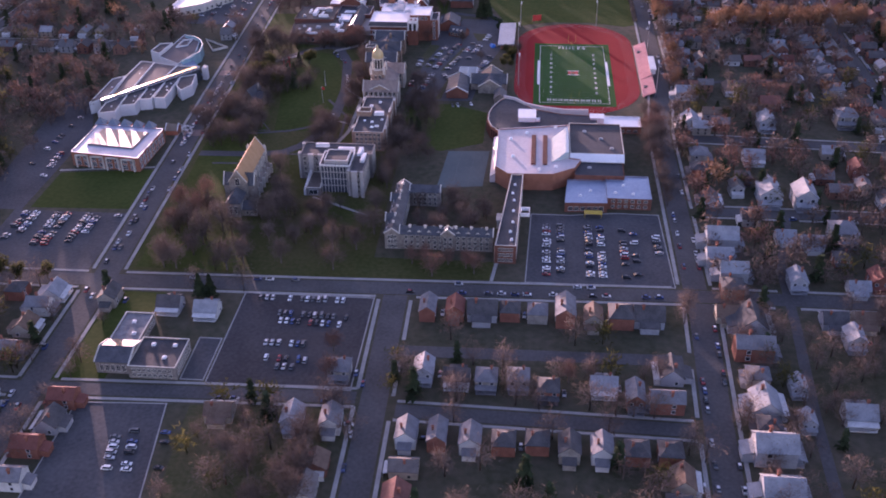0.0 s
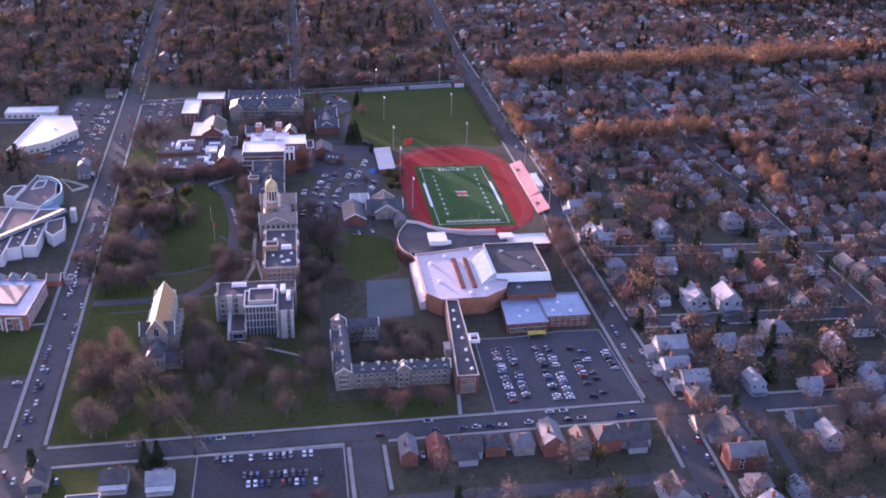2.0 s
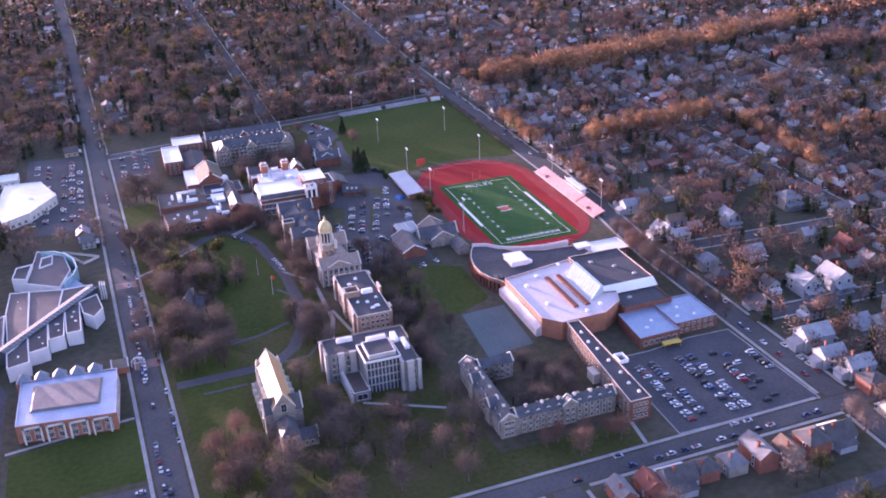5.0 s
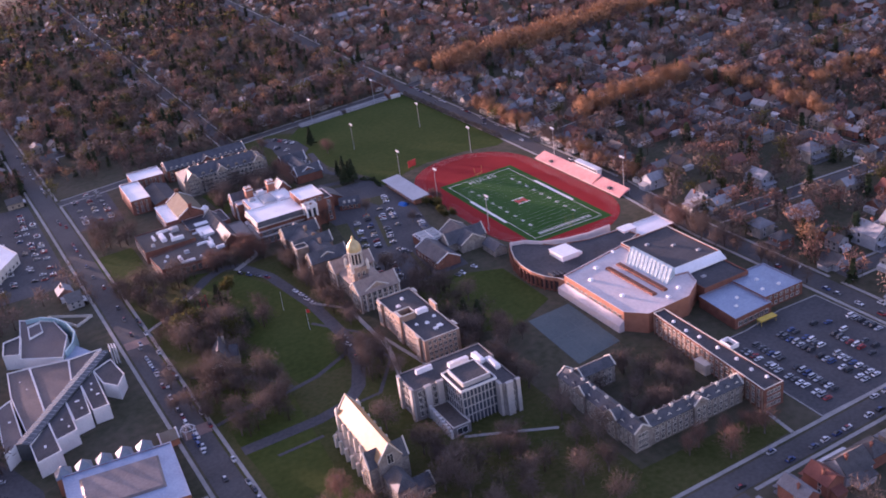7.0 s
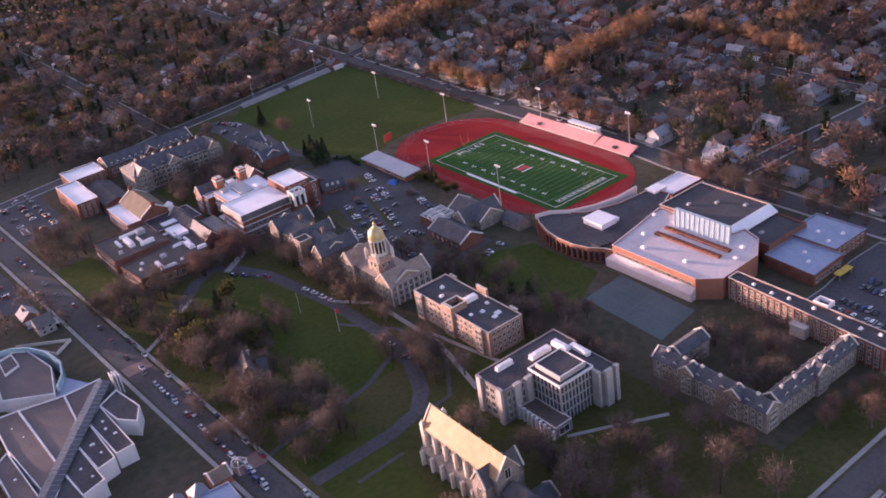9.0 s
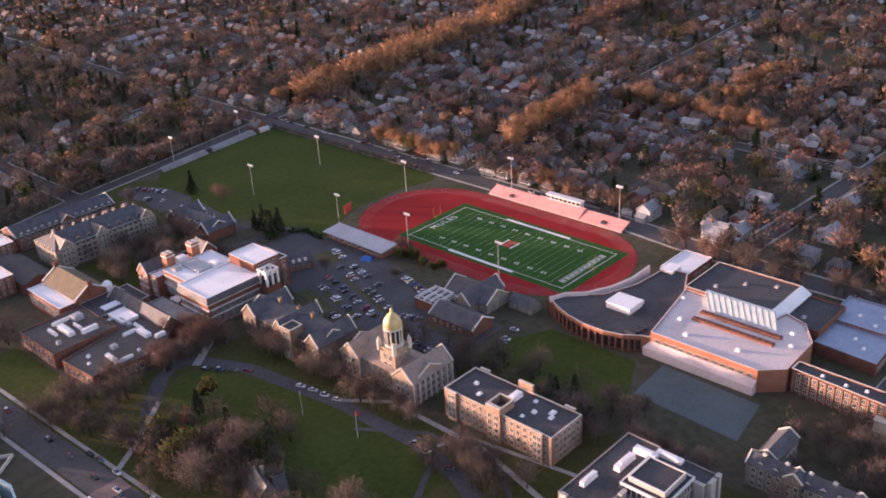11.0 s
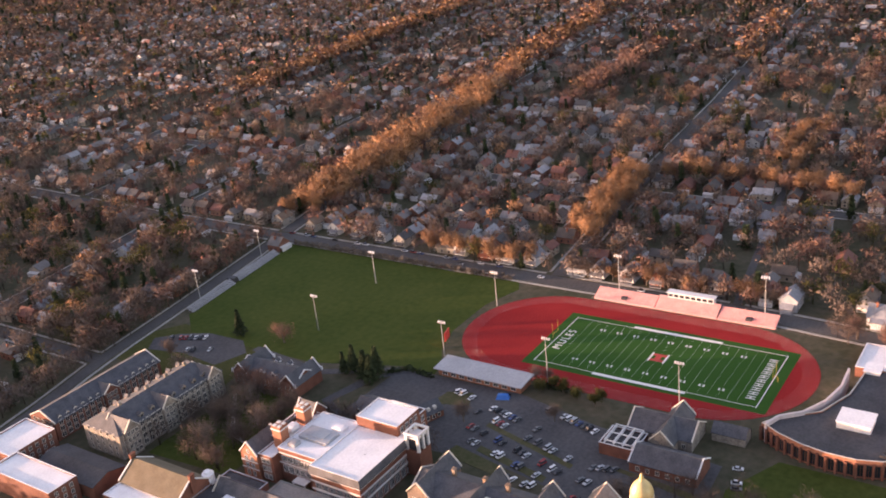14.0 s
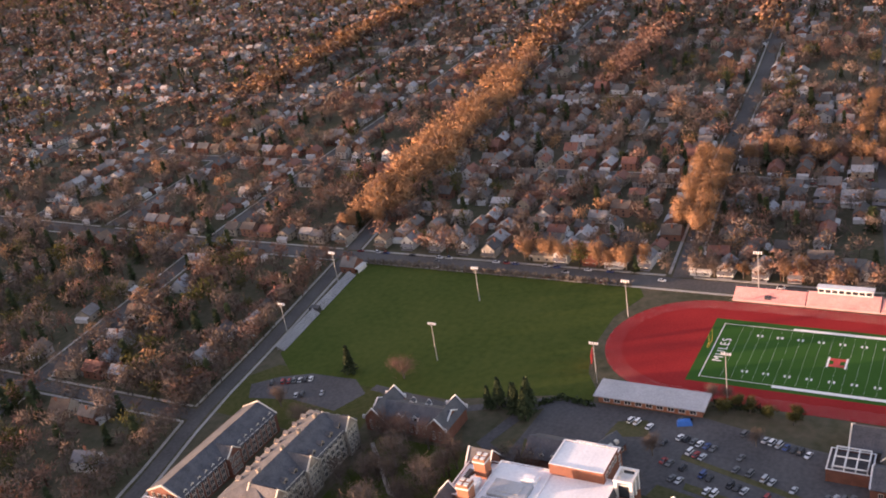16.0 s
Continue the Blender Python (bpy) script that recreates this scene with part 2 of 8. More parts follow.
def sheet(name, poly, z, material, label, category, depth=0.5):
    bm = bmesh.new()
    prism(bm, poly, z - depth, z)
    bmesh.ops.recalc_face_normals(bm, faces=bm.faces)
    return setting(name, bm, material, label, category)

# ---- ground, streets, sports grounds ----
bm = bmesh.new()
solid(bm, [(-6000, -6000, 0), (6000, -6000, 0), (6000, 6000, 0), (-6000, 6000, 0)], [(0, 1, 2, 3)])
setting("ground", bm, GROUND, "brown winter ground with thin grass between houses and trees", "ground")


def slanted(y, x0, x1, slope=0.08):
    return [(x, y + slope * (x - 62)) for x in np.linspace(x0, x1, 6)]


# name, line, width, width of the pavements beside it (0: none)
STREETS = [
    ("road_west", [(-244, -620), (-247, -283), (-258, -30), (-268, 214), (-281, 500), (-330, 1500)], 13.0, 1.8),
    ("road_south", [(-520, -294), (-245, -293), (-100, -290), (60, -286), (700, -286)], 10.5, 1.8),
    ("road_east", [(55.3, -280), (55, -100), (58.5, -64), (62, -28), (62, 90), (61, 420), (72, 760), (100, 1900)], 12.0, 1.8),
    ("road_southeast", [(45, -620), (53, -376), (56.5, -292)], 12.5, 1.8),
    ("road_lane", [(-520, -380), (-247, -378), (-101, -374)], 8.0, 1.6),
    ("road_middle", [(-90, -620), (-94, -296)], 12.0, 1.8),
    ("road_alley", [(-87, -340), (43, -338)], 8.0, 0),
    ("road_back_lane", [(84, -620), (94, -371), (99, -310), (101.5, -260), (115, -205)], 5.0, 0),
    ("road_cross_a", [(69, -201), (700, -208)], 9.0, 1.6),
    ("road_cross_b", [(69, -106), (700, -140)], 9.0, 1.6),
    ("road_alley_b", [(69, -16), (354, 25), (700, 50)], 4.5, 0),
    ("road_cross_c", [(69, 89), (271, 112), (459, 127), (693, 152), (2400, 290)], 10.0, 1.6),
    ("road_alley_c", [(69, 199), (210, 208)], 4.0, 0),
    ("road_north", [(-262, 246), (-172, 260), (-114, 274), (-44, 284), (55, 301)], 8.0, 1.5),
    ("road_cross_d", [(69, 304), (194, 326), (414, 345), (605, 362), (2400, 505)], 9.0, 1.5),
    ("road_far", [(-265, 372), (-129, 391), (55, 419)], 10.0, 1.6),
    ("road_cross_e", [(69, 421), (165, 430), (400, 444), (2400, 610)], 10.0, 1.6),
    ("road_long_a", [(206, -620), (214, 125), (216, 273), (250, 1900)], 8.5, 1.5),
    ("road_long_b", [(385, -620), (391, 200), (404, 405), (440, 1900)], 8.5, 1.5),
    ("road_long_c", [(570, -620), (585, 405), (620, 1900)], 8.5, 1.5),
]
for k, y in enumerate((530, 618, 750, 880, 1010, 1150, 1300)):
    STREETS.append(("road_cross_" + "fghijkl"[k], slanted(y, 76, 2400), 8.5, 1.5))
for k, x in enumerate((780, 980, 1190, 1400)):
    STREETS.append(("road_long_" + "defg"[k], [(x - 15, -620), (x + 30, 1900)], 8.5, 1.5))
for k, (x, y) in enumerate(((-117, 274), (-480, -620), (-700, -620))):
    STREETS.append(("road_outer_" + "abc"[k], [(x, y), (x - 10, 1500)], 8.5, 1.5))
for k, y in enumerate((540, 680, 830, 1000)):
    STREETS.append(("road_west_cross_" + "abcd"[k], [(-900, y - 40), (65, y)], 8.5, 1.5))
for k, y in enumerate((40, 200, 340)):
    STREETS.append(("road_outer_cross_" + "abc"[k], [(-900, y), (-345, y)], 8.5, 1.5))
STREETS.append(("road_lane_b", [(-83, -381), (43, -384)], 8.0, 1.6))
for k, (name, line, width, walkway) in enumerate(STREETS):
    z = 0.05 + 0.0015 * k
    bm = bmesh.new()
    strip(bm, line, width, z - 0.2, z)
    setting(name, bm, ASPHALT, "grey asphalt street between kerbs", "road")


def side_line(line, off):
    pts, out = [Vector(p) for p in line], []
    for n, p in enumerate(pts):
        d = (pts[min(n + 1, len(pts) - 1)] - pts[max(n - 1, 0)]).normalized()
        out.append(tuple(p + Vector((-d.y, d.x)) * off))
    return out


def near_line(x, y, line):
    p, best = Vector((x, y)), 1e9
    for a, b in zip(line, line[1:]):
        a, b = Vector(a), Vector(b)
        t = max(0.0, min(1.0, (p - a).dot(b - a) / (b - a).length_squared))
        best = min(best, (p - a - (b - a) * t).length)
    return best


def cut_by_streets(line, own, gap=1.5):
    """The stretches of a line that lie on no street other than its own."""
    total, out, run = [], [], []
    for a, b in zip(line, line[1:]):
        n = max(1, int((Vector(b) - Vector(a)).length / 4))
        total += [tuple(Vector(a).lerp(Vector(b), k / n)) for k in range(n)]
    total.append(tuple(line[-1]))
    for p in total:
        if any(near_line(*p, s[1]) < s[2] / 2 + gap for s in STREETS if s[0] != own):
            out, run = (out + [run] if len(run) > 1 else out), []
        else:
            run.append(p)
    out = out + [run] if len(run) > 1 else out
    return [[r[0], *r[8:-8:8], r[-1]] for r in out]


for name, line, width, walkway in STREETS:
    if walkway and all(abs(p[0]) < 1500 for p in line[:2]):
        bm = bmesh.new()
        for s in (-1, 1):
            for run in cut_by_streets(side_line(line, s * (width / 2 + walkway / 2 + (1.2 if walkway < 2.5 else 0))), name):
                strip(bm, run, walkway, -0.1, 0.17)
        setting(name.replace("road", "pavement"), bm, PAVING, "pale concrete pavement with a raised kerb", "pavement")


def curve_points(cx, cy, rx, ry, a0, a1, n=24):
    return [(cx + rx * math.cos(radians(a0 + (a1 - a0) * k / n)), cy + ry * math.sin(radians(a0 + (a1 - a0) * k / n))) for k in range(n + 1)]


BRICK_PAVING = mat("brick_paving", (0.20, 0.135, 0.115), (0.29, 0.20, 0.17), 0.3, 2.0, 0.9)
for x, y in ((-253, -119), (-258.5, -16)):
    bm = bmesh.new()
    strip(bm, [(x - 6.3, y), (x + 6.3, y)], 9.0, -0.1, 0.13)
    setting("crossing", bm, BRICK_PAVING, "pinkish brick pedestrian crossing over the street", "crossing")


# lawns and car parks
sheet("lawn_front", [(-237, -283), (-100, -282), (-46, -279), (-46, -262), (-110, -262), (-112, -140), (-150, -100), (-150, 40), (-190, 36), (-206, 46), (-232, 52), (-233, 118), (-262, 116), (-252, -20), (-246, -170)], 0.03, WORN, "worn campus lawn under bare trees", "lawn")
sheet("lawn_chapel", [(-236, -205), (-212, -205), (-206, -120), (-212, -60), (-238, -60), (-240, -140)], 0.045, LAWN, "green lawn beside the chapel", "lawn")
sheet("lawn_corner", [(-234, -280), (-180, -280), (-190, -235), (-234, -225)], 0.045, LAWN, "green lawn at the street corner", "lawn")
oval = [(-236, 12), (-222, 18), (-196, 31), (-186, 26), (-176, 2), (-168, -30), (-165, -60), (-167, -90), (-175, -112), (-200, -112), (-206, -70), (-214, -20)]
sheet("lawn_oval", oval[::-1], 0.05, LAWN, "mown green lawn inside the curved drive", "lawn")
sheet("lawn_dorm", [(-116, 186), (-112, 268), (-80, 272), (-66, 262), (-66, 200), (-80, 190)], 0.03, WORN, "worn lawn round the loop of the car park", "lawn")
sheet("lawn_gym", [(-118, -125), (-86, -135), (-60, -122), (-60, -75), (-86, -62), (-118, -66)], 0.045, LAWN, "green lawn beside the sports hall", "lawn")
sheet("lawn_quad", [(-165, 128), (-106, 128), (-106, 176), (-168, 176)], 0.045, LAWN, "green lawn of the quadrangle", "lawn")
sheet("lawn_arts", [(-318, -223), (-258, -221), (-260, -172), (-318, -180)], 0.045, LAWN, "bright green lawn between car park and hall", "lawn")
sheet("lawn_union", [(-252, 30), (-200, 44), (-230, 50), (-232, 120), (-262, 118)], 0.045, LAWN, "green lawn beside the union building", "lawn")
sheet("lawn_verge", [(-240, -372), (-216, -372), (-210, -302), (-236, -302)], 0.045, LAWN, "green strip of lawn along the street", "lawn")
sheet("lawn_garden", [(-168, -446), (-108, -440), (-108, -382), (-172, -384)], 0.045, LITTER, "dark garden lawn", "lawn")
sheet("lot_north", [(-122, 116), (-58, 112), (-57, 96), (-56, 44), (-66, 0), (-72, -56), (-120, -58), (-118, -20), (-110, 20), (-112, 60)], 0.06, LOT, "asphalt car park between college buildings", "car park")
sheet("lot_east", [(-30, -280), (46, -280), (44, -207), (20, -206), (-6, -210), (-28, -210)], 0.06, LOT, "asphalt car park with rows of parked cars", "car park")
sheet("lot_southwest", [(-324, -290), (-258, -290), (-258, -226), (-326, -226)], 0.06, LOT, "asphalt car park with rows of parked cars", "car park")
sheet("lot_arts", [(-350, -226), (-322, -226), (-322, -120), (-345, -60), (-365, -60)], 0.063, LOT, "asphalt drive with parked cars", "car park")
sheet("lot_south", [(-170, -370), (-104, -370), (-104, -299), (-170, -299)], 0.06, DARK_LOT, "dark asphalt car park beside the street", "car park")
sheet("lot_church", [(-182, -368), (-170.8, -368), (-170.8, -337), (-182, -337)], 0.06, LOT, "grey asphalt yard", "car park")
sheet("lot_lane", [(-222, -470), (-170, -470), (-182, -384), (-222, -386)], 0.06, LOT, "asphalt car park behind the lane", "car park")
sheet("lot_northwest", [(-325, 90), (-276, 90), (-282, 260), (-325, 265)], 0.06, LOT, "asphalt car park with rows of parked cars", "car park")
sheet("lot_union", [(-256, 175), (-225, 175), (-225, 255), (-258, 255)], 0.06, LOT, "asphalt car park with parked cars", "car park")
sheet("lot_dorm", [(-97, 258), (-86, 265), (-76, 254), (-69, 239), (-68, 213), (-78, 201), (-95, 208), (-92, 235)], 0.06, LOT, "small asphalt car park by the playing field", "car park")
sheet("tennis_court", [(-84.5, -184), (-57.2, -179.6), (-55.2, -133), (-81.4, -134.8)], 0.06, COURT, "grey-green hard tennis court", "tennis court")
bm = bmesh.new()
for line in ([(-82, -158), (-57, -156)], [(-75, -181), (-73, -136)], [(-66, -180), (-64.5, -135)]):
    strip(bm, line, 0.14, 0.05, 0.072)
COURT_LINE = mat("worn_court_line", (0.12, 0.14, 0.135), (0.17, 0.19, 0.185), 0.5, 3.0, 0.9)
setting("court_lines", bm, COURT_LINE, "faint worn lines painted on the hard court", "court markings")
bm = bmesh.new()
for line, w in (([(-223, 16), (-204, 36), (-192, 43), (-183.5, 40), (-172, 12), (-164.5, -40), (-163.5, -86), (-168.5, -114), (-177, -133), (-187, -143.5), (-203, -147), (-240, -148)], 7.0),
                ([(-110, 110), (-98, 128), (-70, 120), (-58, 108)], 6.0), ([(-60, 112), (-78, 150), (-72, 200)], 5.0)):
    strip(bm, line, w, -0.1, 0.075)
for line, w in (([(-244, -121), (-230, -117), (-212, -117), (-190, -112), (-164, -98)], 2.6), ([(-238, -116), (-203, -112), (-216, -92), (-243, -71)], 1.8), ([(-173, -60), (-156, -86), (-154, -121), (-171, -145), (-187, -146)], 2.0), ([(-228, -161), (-206, -160)], 1.8)):
    strip(bm, line, w, -0.1, 0.08)
setting("drive", bm, LOT, "curved asphalt drive round the lawn", "road")
bm = bmesh.new()
for line, w in (([(-163, -40), (-150, -58), (-150, -110), (-160, -150)], 2.5), ([(-213, 22), (-240, 0), (-252, -8)], 2.5),
                ([(-156, -199.5), (-140, -208), (-120, -219)], 1.8), ([(-160, -95), (-148, -100), (-140, -150)], 2.0), ([(-45, -262), (-47, -280)], 1.8),
                ([(-242, -90), (-231, -82)], 1.6), ([(-150, 110), (-140, 150), (-112, 176)], 2.0), ([(-186, 34), (-170, 46), (-165, 60)], 4.0),
                ([(-320, -177), (-262, -169)], 1.8)):
    strip(bm, line, w, -0.1, 0.09)
setting("path", bm, PAVING, "pale concrete footpaths across the lawns", "path")

sheet("playing_field", [(-68, 104), (-62, 92), (-46, 96), (-34, 104), (-14, 110), (20, 110), (44, 102), (55, 108), (53, 284), (36, 281), (-56, 269), (-72, 250), (-72, 160), (-56, 112)], 0.05, PITCH, "mown grass playing field with worn patches", "field")

for poly in (([(-104, 40), (-100, 40), (-108, 4), (-112, 4)], [(-86, 46), (-83, 46), (-96, -2), (-99, -2)], [(-118, 96), (-92, 108), (-90, 112), (-118, 104)], [(-80, 80), (-68, 78), (-64, 66), (-75, 62)], [(-112, 52), (-104, 50), (-110, 22), (-116, 24)], [(-92, -16), (-90, -16), (-94, -54), (-98, -54)])):
    sheet("planting_bed", poly, 0.12, LITTER, "narrow planting bed between parking rows", "planting bed")

# football field with its track
sheet("track", curve_points(2, 61, 45, 45, 0, 180) + curve_points(2, -29, 45, 45, 180, 360), 0.06, TRACK, "red rubber running track round the football field", "track")
sheet("turf", [(-29, -60), (29, -60), (29, 60), (-29, 60)], 0.09, TURF, "green artificial turf of the football field", "field")
bm = bmesh.new()
X, Y, Z0, Z1 = 24.4, 54.86, 0.085, 0.115
for a, b in ((-Y - 0.2, -Y + 0.2), (Y - 0.2, Y + 0.2)):
    box(bm, -X - 0.6, a, Z0, X + 0.6, b, Z1)
for s in (-1, 1):
    box(bm, min(s * X, s * (X + 0.28)), -Y, Z0, max(s * X, s * (X + 0.28)), Y, Z1)
    box(bm, min(s * (X + 0.2), s * (X + 2.0)), -23, Z0, max(s * (X + 0.2), s * (X + 2.0)), 23, Z1 + 0.004)
for k in range(21):
    y = -45.72 + k * 4.572
    box(bm, -X, y - 0.02, Z0, X, y + 0.02, Z1)
    for s in (-1, 1):
        if k % 2 == 0 and 0 < k < 20:
            for dy in (-1.0, 1.0):
                box(bm, s * 16.2 - 0.9, y + dy - 0.4, Z0, s * 16.2 + 0.9, y + dy + 0.4, Z1 + 0.004)
setting("field_lines", bm, PAINT, "white painted yard lines and numbers", "field markings")

# ---- building tools ----
def wpart(name, bm, material, root, label="", parent=None):
    """A part modelled at its place in the world, under a root that stands unturned."""
    bmesh.ops.translate(bm, verts=bm.verts, vec=-Vector(root.matrix_basis.translation))
    return part(name, bm, material, parent or root, label)


def ring(bm, poly, inset, z0, z1, slot=0):
    """A low wall round a polygon given counter-clockwise."""
    n = len(poly)
    inner = []
    for k in range(n):
        a, b, c = Vector(poly[k - 1]), Vector(poly[k]), Vector(poly[(k + 1) % n])
        d, e = (b - a).normalized(), (c - b).normalized()
        p, q = Vector((-d.y, d.x)), Vector((-e.y, e.x))
        m = (p + q) / max(0.35, 1 + p.dot(q))
        inner.append(b + m * inset)
    lo, hi = [bm.verts.new((*p, z0)) for p in poly], [bm.verts.new((*p, z1)) for p in poly]
    li, ho = [bm.verts.new((*p, z0)) for p in inner], [bm.verts.new((*p, z1)) for p in inner]
    for k in range(n):
        j = (k + 1) % n
        for f in ((lo[k], lo[j], hi[j], hi[k]), (hi[k], hi[j], ho[j], ho[k]), (ho[k], ho[j], li[j], li[k]), (li[k], li[j], lo[j], lo[k])):
            bm.faces.new(f).material_index = slot


def flat_block(root, poly, h, wall, roof, coping=None, z0=0.0, rim=0.7, name="wall"):
    """Walls, a flat roof set behind a parapet, and the coping on it."""
    if sum(a[0] * b[1] - b[0] * a[1] for a, b in zip(poly, poly[1:] + poly[:1])) < 0:
        poly = poly[::-1]
    bm = bmesh.new()
    prism(bm, poly, z0 - (0.3 if z0 == 0 else 0), h - rim)
    ring(bm, poly, 0.35, h - rim - 0.002, h)
    body = wpart(name, bm, wall, root)
    bm = bmesh.new()
    c = Vector((sum(p[0] for p in poly), sum(p[1] for p in poly))) / len(poly)
    prism(bm, [tuple(Vector(p) + (c - Vector(p)).normalized() * 0.3) for p in poly], h - rim - 0.05, h - rim + 0.06)
    wpart("roof", bm, roof, root)
    bm = bmesh.new()
    ring(bm, [tuple(Vector(p) - (c - Vector(p)).normalized() * 0.08) for p in poly], 0.55, h, h + 0.14)
    wpart("coping", bm, coping or LIMESTONE, root)
    return body


def rect(x0, y0, x1, y1):
    return [(x0, y0), (x1, y0), (x1, y1), (x0, y1)]


def gable_block(root, x0, y0, x1, y1, eave, ridge, axis, wall, roof, over=0.5, hip=0.0, z0=0.0, trim=None):
    """Walls with gables and a pitched roof of real thickness; axis: the way the ridge runs; hip: how far its ends slope in."""
    bm = bmesh.new()
    prism(bm, rect(x0, y0, x1, y1), z0 - (0.3 if z0 == 0 else 0), eave)
    mx, my = (x0 + x1) / 2, (y0 + y1) / 2
    if not hip:
        if axis == "y":
            for y, d in ((y0, 0.35), (y1, -0.35)):
                solid(bm, [(x0, y, eave), (x1, y, eave), (mx, y, ridge), (x0, y + d, eave), (x1, y + d, eave), (mx, y + d, ridge)], [(0, 1, 2), (5, 4, 3), (0, 3, 4, 1), (1, 4, 5, 2), (2, 5, 3, 0)])
        else:
            for x, d in ((x0, 0.35), (x1, -0.35)):
                solid(bm, [(x, y0, eave), (x, y1, eave), (x, my, ridge), (x + d, y0, eave), (x + d, y1, eave), (x + d, my, ridge)], [(0, 1, 2), (5, 4, 3), (0, 3, 4, 1), (1, 4, 5, 2), (2, 5, 3, 0)])
    body = wpart("wall", bm, wall, root)
    bm = bmesh.new()
    t = 0.28
    a, b = (x0 - over, x1 + over), (y0 - over * 0.6, y1 + over * 0.6)
    drop = over * (ridge - eave) / max(0.1, ((x1 - x0) if axis == "y" else (y1 - y0)) / 2)
    e = eave - drop + 0.05
    if axis == "y":
        if hip:
            b = (y0 - over, y1 + over)
        pts = [(a[0], b[0], e), (a[1], b[0], e), (a[1], b[1], e), (a[0], b[1], e), (mx, b[0] + hip, ridge + 0.05), (mx, b[1] - hip, ridge + 0.05)]
        faces = [(0, 4, 5, 3), (1, 2, 5, 4), (0, 1, 4), (2, 3, 5)]
    else:
        a, b = (x0 - over * 0.6, x1 + over * 0.6), (y0 - over, y1 + over)
        pts = [(a[0], b[0], e), (a[1], b[0], e), (a[1], b[1], e), (a[0], b[1], e), (a[0] + hip, my, ridge + 0.05), (a[1] - hip, my, ridge + 0.05)]
        faces = [(0, 1, 5, 4), (2, 3, 4, 5), (0, 4, 3), (1, 2, 5)]
    if not hip:
        faces = faces[:2]
    top = [(p[0], p[1], p[2] + t) for p in pts]
    v, w = [bm.verts.new(p) for p in pts], [bm.verts.new(p) for p in top]
    for f in faces:
        bm.faces.new([w[n] for n in f])
        bm.faces.new([v[n] for n in f[::-1]])
    rim = [0, 1, 2, 3] if hip else ([0, 4, 1, 2, 5, 3] if axis == "y" else [0, 1, 5, 2, 3, 4])
    for n in range(len(rim)):
        i, j = rim[n], rim[(n + 1) % len(rim)]
        bm.faces.new((v[i], v[j], w[j], w[i]))
    bmesh.ops.recalc_face_normals(bm, faces=bm.faces)
    wpart("roof", bm, roof, root)
    if trim and not hip:
        for s in (0, 1):
            bm = bmesh.new()
            if axis == "y":
                y = (y0 - 0.1, y1 + 0.1)[s]
                ends = [(x0 - 0.4, y, eave + 0.2), (mx, y, ridge + 0.5), (x1 + 0.4, y, eave + 0.2)]
                out = (0, 0.3, 0)
            else:
                x = (x0 - 0.1, x1 + 0.1)[s]
                ends = [(x, y0 - 0.4, eave + 0.2), (x, my, ridge + 0.5), (x, y1 + 0.4, eave + 0.2)]
                out = (0.3, 0, 0)
            o, up = Vector(out), Vector((0, 0, 0.3))
            rows4 = [[bm.verts.new(Vector(e) + k) for k in (-o - up, o - up, o + up, -o + up)] for e in ends]
            for a4, b4 in zip(rows4, rows4[1:]):
                for k in range(4):
                    bm.faces.new((a4[k], a4[(k + 1) % 4], b4[(k + 1) % 4], b4[k]))
            bm.faces.new(rows4[0][::-1])
            bm.faces.new(rows4[-1])
            bmesh.ops.recalc_face_normals(bm, faces=bm.faces)
            wpart("gable_coping", bm, trim, root)
    return body


WINDOW_MESHES = {}


def window_mesh(w, h, frame_mat, bars=1):
    """A framed window with recessed panes, all of one piece, that looks to -y."""
    key = (w, h, frame_mat.name, bars)
    if key not in WINDOW_MESHES:
        bm = bmesh.new()
        t, b = 0.16, 0.06
        cell = w / (bars + 1)
        xs = [-w / 2 - t]
        for k in range(bars + 1):
            xs += [-w / 2 + k * cell + (b if k else 0), -w / 2 + (k + 1) * cell - (b if k < bars else 0)]
        xs.append(w / 2 + t)
        zs = [-t, 0, h, h + t]
        front = [[bm.verts.new((x, -0.16, z)) for z in zs] for x in xs]
        for i in range(len(xs) - 1):
            for j in range(3):
                q = (front[i][j], front[i + 1][j], front[i + 1][j + 1], front[i][j + 1])
                if i % 2 == 1 and j == 1:
                    deep = [bm.verts.new((v.co.x, -0.03, v.co.z)) for v in q]
                    bm.faces.new(deep).material_index = 1
                    for k in range(4):
                        bm.faces.new((q[k], q[(k + 1) % 4], deep[(k + 1) % 4], deep[k]))
                else:
                    bm.faces.new(q)
        rim = [c[0] for c in front] + [front[-1][1], front[-1][2]] + [c[3] for c in front[::-1]] + [front[0][2], front[0][1]]
        back = [bm.verts.new((v.co.x, 0.1, v.co.z)) for v in rim]
        for k in range(len(rim)):
            bm.faces.new((rim[k], back[k], back[(k + 1) % len(rim)], rim[(k + 1) % len(rim)]))
        WINDOW_MESHES[key] = mesh_of("window", bm, frame_mat, GLASS)
    return WINDOW_MESHES[key]


